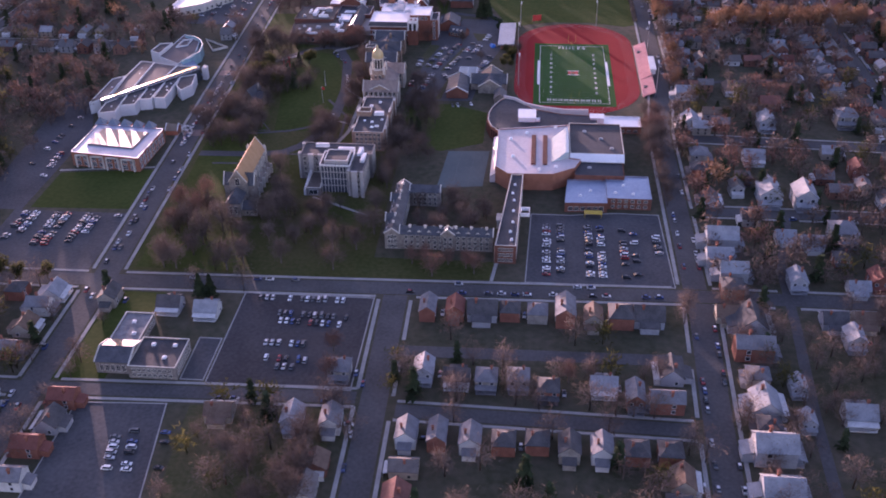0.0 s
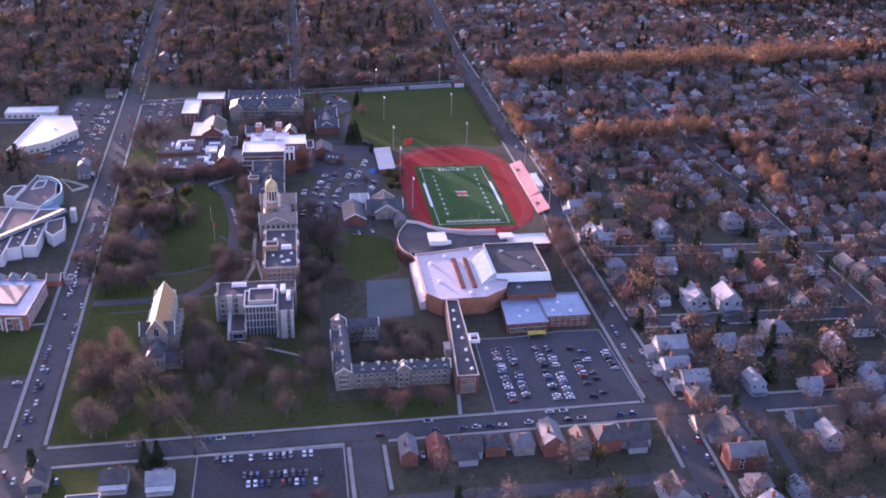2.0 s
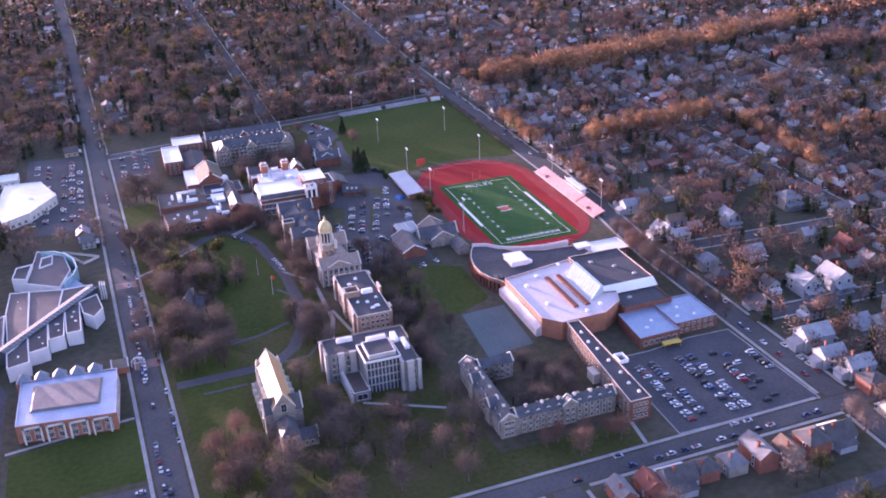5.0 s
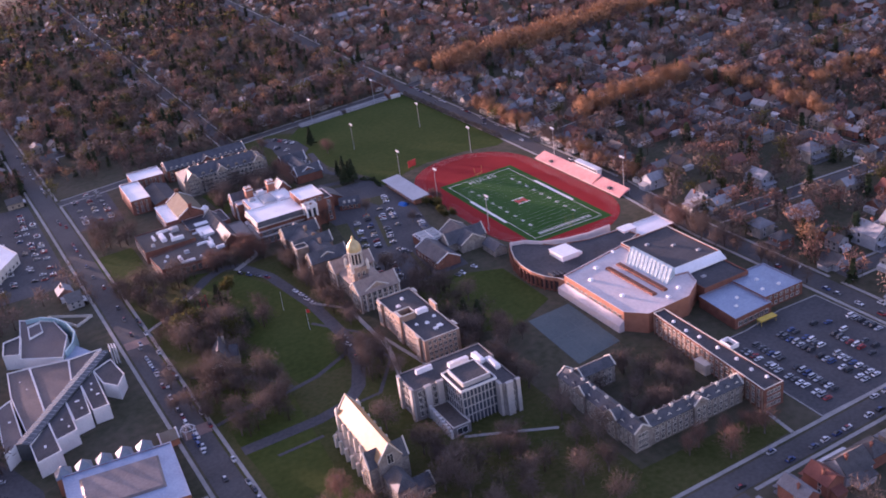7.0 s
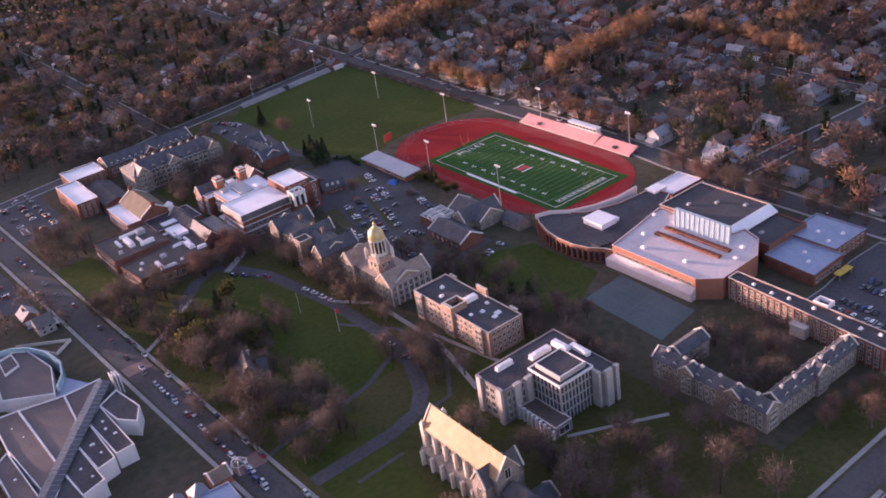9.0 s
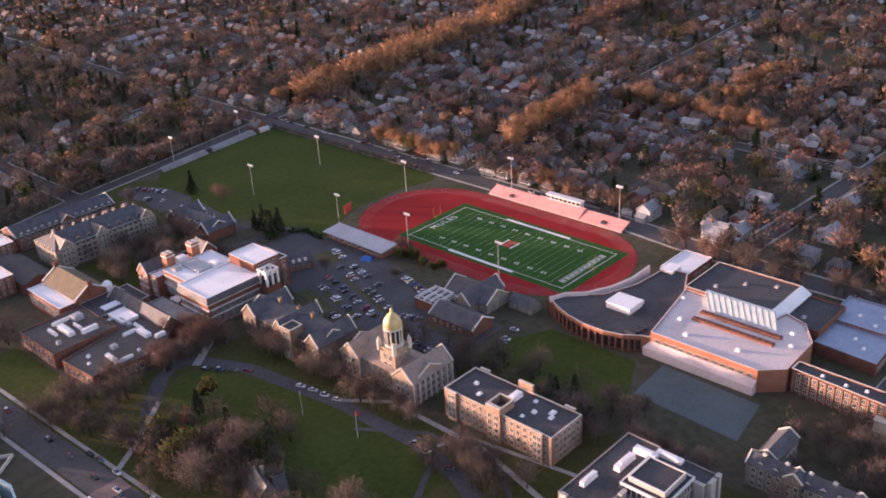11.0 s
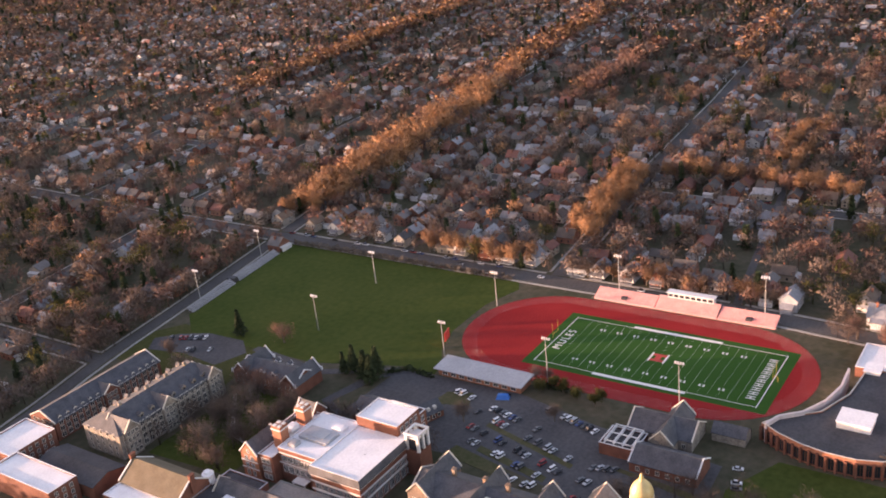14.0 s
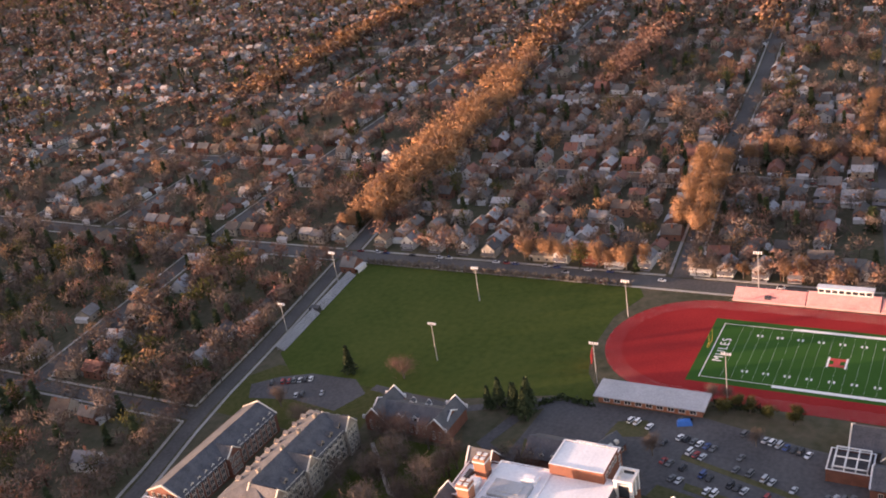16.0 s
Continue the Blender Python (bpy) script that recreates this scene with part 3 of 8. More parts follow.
def windows(body, p0, p1, z, n, rows=1, dz=3.4, w=1.2, h=1.8, frame_mat=None, bars=1, margin=1.5, skip=()):
    """Rows of windows on the wall from p0 to p1, outside on the right hand."""
    a, b = Vector(p0), Vector(p1)
    d = (b - a).normalized()
    base = body.parent.matrix_basis.translation.copy()
    me = window_mesh(w, h, frame_mat or LIMESTONE, bars)
    for r in range(rows):
        for k in range(n):
            if (r, k) in skip:
                continue
            p = a + d * (margin + ((b - a).length - 2 * margin) * (k + 0.5) / n)
            ob = new("window", me)
            ob.parent = body
            ob.matrix_basis = pose(p.x - base.x, p.y - base.y, z + r * dz, 0, 0, math.degrees(math.atan2(d.y, d.x)))


def poly_windows(body, poly, z, spacing=4.0, skip=(), **more):
    for k in range(len(poly)):
        if k in skip:
            continue
        a, b = Vector(poly[k]), Vector(poly[(k + 1) % len(poly)])
        n = int(((b - a).length - 2) / spacing)
        if n > 0:
            windows(body, a, b, z, n, **more)


def roof_unit(root, x, y, z, w, d, h, material=None, label=""):
    """A ventilation unit on a flat roof: housing, kerb and grille."""
    bm = bmesh.new()
    box(bm, x - w / 2, y - d / 2, z, x + w / 2, y + d / 2, z + h)
    box(bm, x - w / 2 - 0.2, y - d / 2 - 0.2, z - 0.1, x + w / 2 + 0.2, y + d / 2 + 0.2, z + 0.2)
    box(bm, x - w * 0.3, y - d * 0.3, z + h, x + w * 0.3, y + d * 0.3, z + h + 0.25)
    wpart("roof_unit", bm, material or PALE_ROOF, root, label)


def chimney(root, x, y, z0, z1, w=1.4, d=1.4, material=None):
    bm = bmesh.new()
    box(bm, x - w / 2, y - d / 2, z0, x + w / 2, y + d / 2, z1 - 0.5)
    box(bm, x - w / 2 - 0.2, y - d / 2 - 0.2, z1 - 0.5, x + w / 2 + 0.2, y + d / 2 + 0.2, z1 - 0.15)
    for k in (-1, 1):
        tube(bm, (x + k * w * 0.22, y, z1 - 0.15), (x + k * w * 0.22, y, z1 + 0.35), 0.2, 0.17, 6)
    wpart("chimney", bm, material or BRICK, root)


def dormer(root, x, y, z, face, w=2.0, h=1.8, depth=2.6, wall=None, roof=None):
    """A small gabled dormer; face: the outward direction in degrees from -y."""
    turn = pose(x, y, z, 0, 0, face)
    bm = bmesh.new()
    pts = [(-w / 2, 0, 0), (w / 2, 0, 0), (w / 2, 0, h), (0, 0, h + w * 0.45), (-w / 2, 0, h)]
    solid(bm, pts + [(p[0], depth, p[2]) for p in pts], [(0, 1, 2, 3, 4), (1, 6, 7, 2), (2, 7, 8, 3), (3, 8, 9, 4), (4, 9, 5, 0), (9, 8, 7, 6, 5)])
    box(bm, -w * 0.3, -0.07, 0.35, w * 0.3, 0.1, h * 0.92, 1)
    r = 0.14
    for s in (-1, 1):
        tube(bm, (s * (w / 2 + 0.15), -0.1, h - 0.05), (0, -0.1, h + w * 0.45 + 0.12), r, r, 4)
    solid(bm, [(-w / 2 - 0.2, -0.2, h - 0.05), (0, -0.2, h + w * 0.45 + 0.1), (0, depth, h + w * 0.45 + 0.1), (-w / 2 - 0.2, depth, h - 0.05)], [(0, 1, 2, 3)], 2)
    solid(bm, [(w / 2 + 0.2, -0.2, h - 0.05), (0, -0.2, h + w * 0.45 + 0.1), (0, depth, h + w * 0.45 + 0.1), (w / 2 + 0.2, depth, h - 0.05)], [(3, 2, 1, 0)], 2)
    bmesh.ops.transform(bm, matrix=turn, verts=bm.verts)
    wpart("dormer", bm, (wall or LIMESTONE, GLASS, roof or SLATE), root)


def house_root(name, x, y, label, category="college building"):
    return thing(name, pose(x, y, 0), label, category)


# ---- sports buildings ----
gym = house_root("sports_hall", -28, -148, "large brick sports hall with a pale pinkish flat roof", "sports hall")
gp = [(-50, -174), (-42, -183), (-16, -182), (-3, -173), (1, -162), (-6, -160.5), (-6, -114.5), (-50, -123)]
body = flat_block(gym, gp, 11.0, BRICK_ORANGE, PINK_ROOF, PINK_ROOF)
windows(body, (-50, -123), (-50, -174), 6.5, 12, w=2.6, h=1.6, bars=2)
for k, y in enumerate((-27.5, -20.5)):
    bm = bmesh.new()
    box(bm, y - 1.4, -170, 10.2, y + 1.4, -131, 11.3)
    for j in range(13):
        box(bm, y - 1.1, -169.5 + j * 3, 11.3, y + 1.1, -167.3 + j * 3, 11.5)
    wpart("roof_monitor", bm, BRICK, gym, "long reddish roof monitor")
for x, y in ((-42, -136), (-40, -160), (-32, -127), (-14, -172), (-24, -176), (-14, -118)):
    roof_unit(gym, x, y, 10.3, 1.8, 1.8, 1.1)
bm = bmesh.new()
solid(bm, [(-53.2, -121, 0), (-53.2, -174, 0), (-50.02, -174, 0), (-50.02, -123, 0), (-53.2, -121, 4.0), (-53.2, -174, 4.0), (-50.02, -174, 6.2), (-50.02, -123, 6.2)], [(3, 2, 1, 0), (4, 5, 6, 7), (0, 1, 5, 4), (1, 2, 6, 5), (2, 3, 7, 6), (3, 0, 4, 7)])
bmesh.ops.recalc_face_normals(bm, faces=bm.faces)
wpart("aisle", bm, PINK_ROOF, gym, "lower side aisle with a sloping pale roof")
bm = bmesh.new()
solid(bm, [(-16.5, -133, 10.4), (-16.5, -166, 10.4), (-6.2, -160, 10.4), (-6.2, -126, 10.4), (-8, -160, 14.6), (-8, -126, 14.6), (-6.2, -160, 14.6), (-6.2, -126, 14.6)], [(3, 2, 1, 0), (0, 1, 4, 5), (1, 2, 6, 4), (3, 0, 5, 7), (2, 3, 7, 6), (5, 4, 6, 7)])
bmesh.ops.recalc_face_normals(bm, faces=bm.faces)
sky_light = wpart("skylight", bm, SKYLIGHT, gym, "large sloping skylight of pale glazing")
for k in range(12):
    bm = bmesh.new()
    t = k / 11
    tube(bm, (-16.6, -133 - 33 * t, 10.5), (-8.1, -126 - 34 * t, 14.7), 0.1, 0.1, 4)
    wpart("glazing_bar", bm, METAL, gym, parent=sky_light)

hall = house_root("field_house", 11, -140, "brick field house with a dark flat roof", "sports hall")
body = flat_block(hall, rect(-5.6, -157, 27, -114), 12.2, BRICK, DARK_ROOF, LIMESTONE)
windows(body, (27, -157), (27, -114), 7.5, 9, w=2.4, h=1.5)
bm = bmesh.new()
solid(bm, [(-5.6, -157.05, 9), (27, -157.05, 9), (27, -162, 9), (-5.6, -162, 9), (-5.6, -157.05, 12.4), (27, -157.05, 12.4), (27, -162, 9.6), (-5.6, -162, 9.6)], [(0, 1, 2, 3), (7, 6, 5, 4), (3, 2, 6, 7), (2, 1, 5, 6), (0, 3, 7, 4), (1, 0, 4, 5)])
bmesh.ops.recalc_face_normals(bm, faces=bm.faces)
wpart("clerestory", bm, PALE_ROOF, hall, "pale sloping clerestory band")
flat_block(hall, rect(-3, -179, 26, -157.1), 9.0, BRICK, DARK_ROOF, BRICK, name="link")
for x, y in ((4, -125), (14, -135), (20, -148), (6, -168)):
    roof_unit(hall, x, y, 11.5 if y > -157 else 8.3, 2.2, 1.5, 0.8, GREY_ROOF)

pool = house_root("swimming_hall", 14, -190, "low brick hall with blue-grey flat roofs", "sports hall")
body = flat_block(pool, [(-9, -207), (15, -206), (15, -179.2), (-7, -179.2)], 6.2, BRICK, BLUE_ROOF, BLUE_ROOF, rim=0.4)
windows(body, (-9, -207), (15, -206), 1.2, 6, w=2.2, h=2.4)
body = flat_block(pool, rect(15.1, -202, 40, -175), 7.2, BRICK, BLUE_ROOF, BLUE_ROOF, rim=0.4)
windows(body, (15.1, -202), (40, -202), 1.2, 6, rows=2, w=1.8, h=1.6)
windows(body, (40, -202), (40, -175), 1.2, 6, rows=2, w=1.8, h=1.6)
for x, y in ((20, -195), (30, -196), (25, -186), (0, -198), (6, -192)):
    roof_unit(pool, x, y, 5.8 if x < 15 else 6.8, 1.4, 1.2, 0.8)
bm = bmesh.new()
box(bm, 2, -213, 2.6, 12, -209.6, 3.2)
for x in (2.4, 11.6):
    tube(bm, (x, -212.6, 0), (x, -212.6, 2.6), 0.12, 0.12, 6)
    tube(bm, (x, -210, 0), (x, -210, 2.6), 0.12, 0.12, 6)
wpart("canopy", bm, YELLOW_PAINT, pool, "yellow entrance canopy")

arena = house_root("arena_entrance", -25, -100, "curved brick arena front with a dark flat roof", "sports hall")
arc = [(-47, -64), (-52, -72), (-56, -82), (-58, -92), (-58, -103), (-55.5, -112), (-51, -119)]
ap = arc + [(-50, -122.6), (-6.2, -114), (14, -104), (12, -92), (-11, -90), (-29, -83), (-41, -68)]
body = flat_block(arena, ap, 8.0, BRICK_ORANGE, DARK_ROOF, LIMESTONE)
for a, b in zip(arc, arc[1:]):
    d = Vector(b) - Vector(a)
    side = Vector((-d.y, d.x)).normalized() * -1
    for t in (0.0, 0.34, 0.67):
        bm = bmesh.new()
        p = Vector(a) + d * t + side * 0.5
        box(bm, p.x - 0.5, p.y - 0.5, 0, p.x + 0.5, p.y + 0.5, 6.6)
        wpart("pier", bm, BRICK, arena, "tall brick pier between dark bays")
for k in range(6):
    windows(body, arc[k], arc[k + 1], 0.8, 3, w=2.1, h=5.0, margin=0.2, frame_mat=BRICK)
bm = bmesh.new()
rail = [(-49, -66), (-41, -69), (-34, -77), (-22, -83), (-8, -86), (8, -85.5)]
strip(bm, rail, 0.9, 0, 9.3)
wpart("terrace_wall", bm, PINK_ROOF, arena, "pale curved terrace wall above the track")
bm = bmesh.new()
box(bm, -38, -104, 7.3, -27, -91, 10.4)
box(bm, -38.4, -104.4, 10.4, -26.6, -90.6, 10.7)
box(bm, -26.8, -103, 7.3, -24, -100, 9)
wpart("plant_room", bm, PALE_ROOF, arena, "white rooftop plant room")
bm = bmesh.new()
for k in range(4):
    box(bm, -52 + k * 2.2, -116 - k * 0.6, 7.3, -50.4 + k * 2.2, -110 - k * 0.6, 8.5)
wpart("roof_unit", bm, DARK_METAL, arena, "row of dark roof hatches")
stall = house_root("concession_building", 28, -94, "low building with a pale flat roof behind the track", "kiosk")
body = flat_block(stall, rect(18, -102, 42, -86), 5.0, BRICK, PALE_ROOF, PALE_ROOF, rim=0.3)
windows(body, (18, -102), (42, -102), 1.0, 5, w=2.4, h=1.5)
bm = bmesh.new()
box(bm, 9, -98, 5.0, 17.8, -91.5, 8.6)
box(bm, 8.6, -98.4, 8.6, 18.1, -91.1, 8.9)
wpart("tower_room", bm, PALE_ROOF, stall)

# ---- residence blocks ----
dorm = house_root("residence_hall", -38, -224, "long flat-roofed brick residence with pale window bays", "residence hall")
dp = [(-46, -263), (-35, -263), (-33, -184), (-40, -184)]
body = flat_block(dorm, dp, 11.0, BRICK, DARK_ROOF, LIMESTONE)
windows(body, (-40, -184), (-46, -263), 1.3, 22, rows=3, dz=3.2, w=1.5, h=1.9)
windows(body, (-35, -263), (-33, -184), 1.3, 20, rows=3, dz=3.2, w=1.3, h=1.7)
windows(body, (-46, -263), (-35, -263), 1.3, 4, rows=3, dz=3.2, w=1.3, h=1.7)
for k in range(23):
    bm = bmesh.new()
    t = (k + 0.05) / 22.1
    x, y = -40.15 - 6 * t, -185 - 77.5 * t
    box(bm, x - 0.4, y - 0.22, 0, x + 0.25, y + 0.22, 10.3)
    wpart("pilaster", bm, BUFF_BRICK, dorm, "buff brick pilaster")
bm = bmesh.new()
box(bm, -46.5, -228, 0, -43, -221, 5.2)
box(bm, -46.9, -228.4, 5.2, -43, -220.6, 5.6)
wpart("porch", bm, LIMESTONE, dorm, "pale stone entrance porch")
for y in (-196, -206, -214, -226, -238, -248, -256):
    roof_unit(dorm, -38.5 + (y % 3) - 1, y, 10.3, 1.2, 1.2, 0.9)
bm = bmesh.new()
ring(bm, rect(-33.6, -230, -28.6, -223), 0.4, 9.5, 11.6)
wpart("roof_screen", bm, PALE_ROOF, dorm)

court = house_root("courtyard_residence", -80, -235, "stone residence round a court with dark slate roofs and small dormers", "residence hall")
body = gable_block(court, -105.4, -252.8, -97.5, -198, 9.6, 12.4, "y", STONE, SLATE, trim=LIMESTONE)
windows(body, (-105.4, -198), (-105.4, -252.8), 1.0, 17, rows=3, dz=2.9, w=1.4, h=1.8)
windows(body, (-97.5, -245), (-97.5, -205), 1.0, 11, rows=3, dz=2.9, w=1.4, h=1.8)
windows(body, (-105.4, -252.8), (-97.5, -252.8), 1.0, 3, rows=3, dz=2.9, w=1.4, h=1.8)
body = gable_block(court, -97.4, -252.4, -47.6, -245, 9.4, 12.2, "x", STONE, SLATE, trim=LIMESTONE)
windows(body, (-97, -252.4), (-47.6, -252.4), 1.0, 15, rows=3, dz=2.9, w=1.4, h=1.8)
windows(body, (-47.6, -245), (-97.4, -245), 1.0, 15, rows=3, dz=2.9, w=1.4, h=1.8)
body = gable_block(court, -97.4, -206, -80, -198.2, 9.2, 11.8, "x", STONE, SLATE, trim=LIMESTONE)
windows(body, (-97.4, -206), (-80, -206), 1.0, 5, rows=3, dz=2.9, w=1.4, h=1.8)
windows(body, (-80, -206), (-80, -198.2), 1.0, 2, rows=3, dz=2.9, w=1.4, h=1.8)
for k in range(9):
    dormer(court, -104.5, -203 - k * 5.8, 9.4, -90, w=1.8, h=1.3)
for k in range(9):
    dormer(court, -92 + k * 5.2, -251.6, 9.2, 0, w=1.8, h=1.3)
for k in range(8):
    dormer(court, -90 + k * 5.2, -245.8, 9.2, 180, w=1.6, h=1.2)
for k in range(6):
    chimney(court, -101.4, -203 - k * 8.6, 11, 13.6, 0.9, 1.2, LIMESTONE)
for k in range(6):
    chimney(court, -92 + k * 8.2, -249.2, 11, 13.4, 1.2, 0.9, LIMESTONE)
for y in (-216, -238):
    body = gable_block(court, -106.4, y - 3.4, -101.5, y + 3.4, 10.6, 13.4, "x", STONE, SLATE, over=0.25, trim=LIMESTONE)
    windows(body, (-106.4, y + 3.4), (-106.4, y - 3.4), 1.0, 2, rows=3, dz=2.9, w=1.4, h=1.8, margin=0.6)
body = gable_block(court, -75, -253.6, -68, -249.5, 10.4, 13.2, "y", STONE, SLATE, over=0.25, trim=LIMESTONE)
windows(body, (-75, -253.6), (-68, -253.6), 1.0, 2, rows=3, dz=2.9, w=1.4, h=1.8, margin=0.6)

chapel = house_root("chapel", -196, -192, "stone gothic chapel with a steep sunlit slate roof", "chapel")
# the nave roof's sun glow is in its colour; the other roofs are plain slate
body = gable_block(chapel, -200.8, -212.8, -190.6, -169.5, 15.4, 22.7, "y", STONE, SUNLIT_SLATE, over=0.3, trim=LIMESTONE)
for x, s in ((-200.8, -1), (-190.6, 1)):
    bm = bmesh.new()
    a, b = sorted((x + s * 0.02, x + s * 2.6))
    solid(bm, [(a, -203, 0), (b, -203, 0), (b, -169, 0), (a, -169, 0)] + [(a, -203, 7.6 if s > 0 else 5.6), (b, -203, 5.6 if s > 0 else 7.6), (b, -169, 5.6 if s > 0 else 7.6), (a, -169, 7.6 if s > 0 else 5.6)],
          [(3, 2, 1, 0), (4, 5, 6, 7), (0, 1, 5, 4), (1, 2, 6, 5), (2, 3, 7, 6), (3, 0, 4, 7)])
    wpart("side_aisle", bm, STONE, chapel, "low stone side aisle")
    for k in range(6):
        y = -171.4 - k * 6.1
        bm = bmesh.new()
        c = x + s * 2.62
        box(bm, min(c, c + s * 1.5), y - 0.5, 0, max(c, c + s * 1.5), y + 0.5, 6.6)
        box(bm, min(x, x + s * 1.4), y - 0.45, 7.4, max(x, x + s * 1.4), y + 0.45, 14.4)
        wpart("buttress", bm, LIMESTONE, chapel)
windows(body, (-200.8, -169), (-200.8, -203), 8.6, 5, w=1.9, h=5.4)
windows(body, (-190.6, -203), (-190.6, -169), 8.6, 5, w=1.9, h=5.4)
windows(body, (-190.6, -169.5), (-200.8, -169.5), 5.0, 1, w=4.2, h=10.0, bars=4)
windows(body, (-200.8, -212.8), (-190.6, -212.8), 13.4, 1, w=2.4, h=4.4, bars=1)
body = gable_block(chapel, -204.6, -210.5, -187, -203.2, 12.6, 18.6, "x", STONE, SLATE, over=0.3, trim=LIMESTONE)
windows(body, (-204.6, -203.2), (-204.6, -210.5), 3.0, 1, w=2.6, h=8.0, bars=2)
body = gable_block(chapel, -199.8, -226, -191.6, -212.9, 9.0, 13.6, "y", STONE, SLATE, over=0.3, hip=3.0)
windows(body, (-199.8, -213.6), (-199.8, -226), 2.5, 3, w=1.5, h=4.6)
windows(body, (-199.8, -226), (-191.6, -226), 2.5, 2, w=1.5, h=4.6)
body = gable_block(chapel, -191.5, -224, -183, -215.5, 4.2, 7.4, "x", STONE, SLATE, over=0.3, trim=LIMESTONE)
windows(body, (-191.5, -224), (-183, -224), 1.2, 2, w=1.3, h=1.8)
for x in (-200.8, -190.6):
    bm = bmesh.new()
    box(bm, x - 0.8, -170.4, 0, x + 0.8, -168.8, 16.6)
    solid(bm, [(x - 0.9, -170.5, 16.6), (x + 0.9, -170.5, 16.6), (x + 0.9, -168.7, 16.6), (x - 0.9, -168.7, 16.6), (x, -169.6, 18.8)], [(0, 1, 4), (1, 2, 4), (2, 3, 4), (3, 0, 4), (3, 2, 1, 0)])
    wpart("pinnacle", bm, LIMESTONE, chapel)

BUFF_CONCRETE = mat("pale_concrete", (0.34, 0.32, 0.30), (0.48, 0.455, 0.43), 0.2, 2.0, 0.85)
lib = house_root("library", -143, -178, "modern concrete library with glazed reading room and pale piers", "library")
body = flat_block(lib, [(-167, -177), (-151.6, -177), (-151.6, -175), (-134, -175), (-134, -174), (-124, -174), (-124, -160), (-167, -160)], 16.0, CONCRETE, DARK_ROOF, CONCRETE, rim=0.5)
windows(body, (-167, -160), (-167, -177), 2, 4, rows=4, dz=3.4, w=2.4, h=2.4)
windows(body, (-167, -177), (-151.6, -177), 2, 5, rows=4, dz=3.4, w=1.5, h=2.6)
windows(body, (-124, -174), (-124, -160), 2, 3, rows=4, dz=3.4, w=2.8, h=2.3)
windows(body, (-124, -160), (-167, -160), 2, 10, rows=4, dz=3.4, w=2.8, h=2.3)
CURTAIN = mat("curtain_wall_glass", (0.045, 0.055, 0.075), (0.075, 0.09, 0.115), 0.3, 2.0, 0.15, spec=0.6)
bm = bmesh.new()
prism(bm, rect(-151.2, -192.6, -134.4, -175.1), -0.3, 17.2)
room = wpart("reading_room", bm, CURTAIN, lib, "reading room walled in dark glass")
for k in range(10):
    bm = bmesh.new()
    x = -151.2 + k * 16.8 / 9
    box(bm, x - 0.22, -193.0, 0, x + 0.22, -192.62, 17.2)
    wpart("mullion", bm, BUFF_CONCRETE, lib, parent=room)
for k in range(8):
    bm = bmesh.new()
    y = -192.4 + k * 2.2
    box(bm, -151.6, y - 0.2, 0, -151.22, y + 0.2, 17.2)
    wpart("mullion", bm, BUFF_CONCRETE, lib, parent=room)
for z in (4.2, 8.6, 13.0):
    bm = bmesh.new()
    ring(bm, rect(-151.45, -192.85, -134.2, -175.2), 0.3, z, z + 0.5)
    wpart("floor_band", bm, BUFF_CONCRETE, lib, parent=room)
flat_block(lib, rect(-151.9, -193.3, -133.8, -174.9), 18.2, WHITE, DARK_ROOF, WHITE, z0=17.22, rim=0.5, name="cornice")
flat_block(lib, rect(-149.4, -191.0, -135.6, -176.6), 20.0, BUFF_CONCRETE, DARK_ROOF, WHITE, z0=17.75, rim=0.4, name="upper_storey")
body = flat_block(lib, rect(-133.7, -197.4, -125.6, -174.1), 16.4, CONCRETE, DARK_ROOF, CONCRETE, rim=0.5, name="east_wing")
windows(body, (-125.6, -197.4), (-125.6, -174.1), 2, 6, rows=4, dz=3.4, w=1.6, h=2.2)
windows(body, (-133.7, -197.4), (-125.6, -197.4), 2, 2, rows=4, dz=3.4, w=1.2, h=2.4)
for x, y, w, d in ((-160.4, -177.7, 1.5, 0.7), (-154.4, -177.7, 1.5, 0.7), (-167.6, -163, 0.6, 1.2), (-167.6, -175.6, 0.6, 1.3), (-134.3, -195.2, 0.6, 1.9), (-130.6, -198.1, 1.7, 0.7), (-126.2, -198.1, 0.9, 0.7), (-134.3, -179, 0.6, 1.2)):
    bm = bmesh.new()
    box(bm, x - w, y - d, 0, x + w, y + d, 16.7)
    box(bm, x - w - 0.15, y - d - 0.15, 16.7, x + w + 0.15, y + d + 0.15, 17.0)
    wpart("pier", bm, BUFF_CONCRETE, lib, "tall pale concrete pier")
for x, y, w, d in ((-155.5, -164.5, 8, 1.8), (-140, -169, 10, 2.4), (-131, -172, 2.6, 9), (-128, -180, 2.4, 10)):
    roof_unit(lib, x, y, 15.6, w, d, 2.0)
body = flat_block(lib, [(-160, -198), (-151.3, -198), (-151.3, -193.4), (-151.7, -193.4), (-151.7, -177.8), (-160, -177.8)], 5.2, CONCRETE, BROWN_ROOF, LIMESTONE, rim=0.3, name="terrace")
windows(body, (-160, -198), (-151.3, -198), 1.0, 1, w=5.0, h=3.0, bars=1, frame_mat=WHITE)
for k in range(9):
    bm = bmesh.new()
    y = -178.6 - k * 2.35
    box(bm, -161.4, y - 0.45, 0, -160.1, y + 0.45, 6.8 - k * 0.32)
    wpart("fin", bm, WHITE, lib, "short white fin along the terrace")

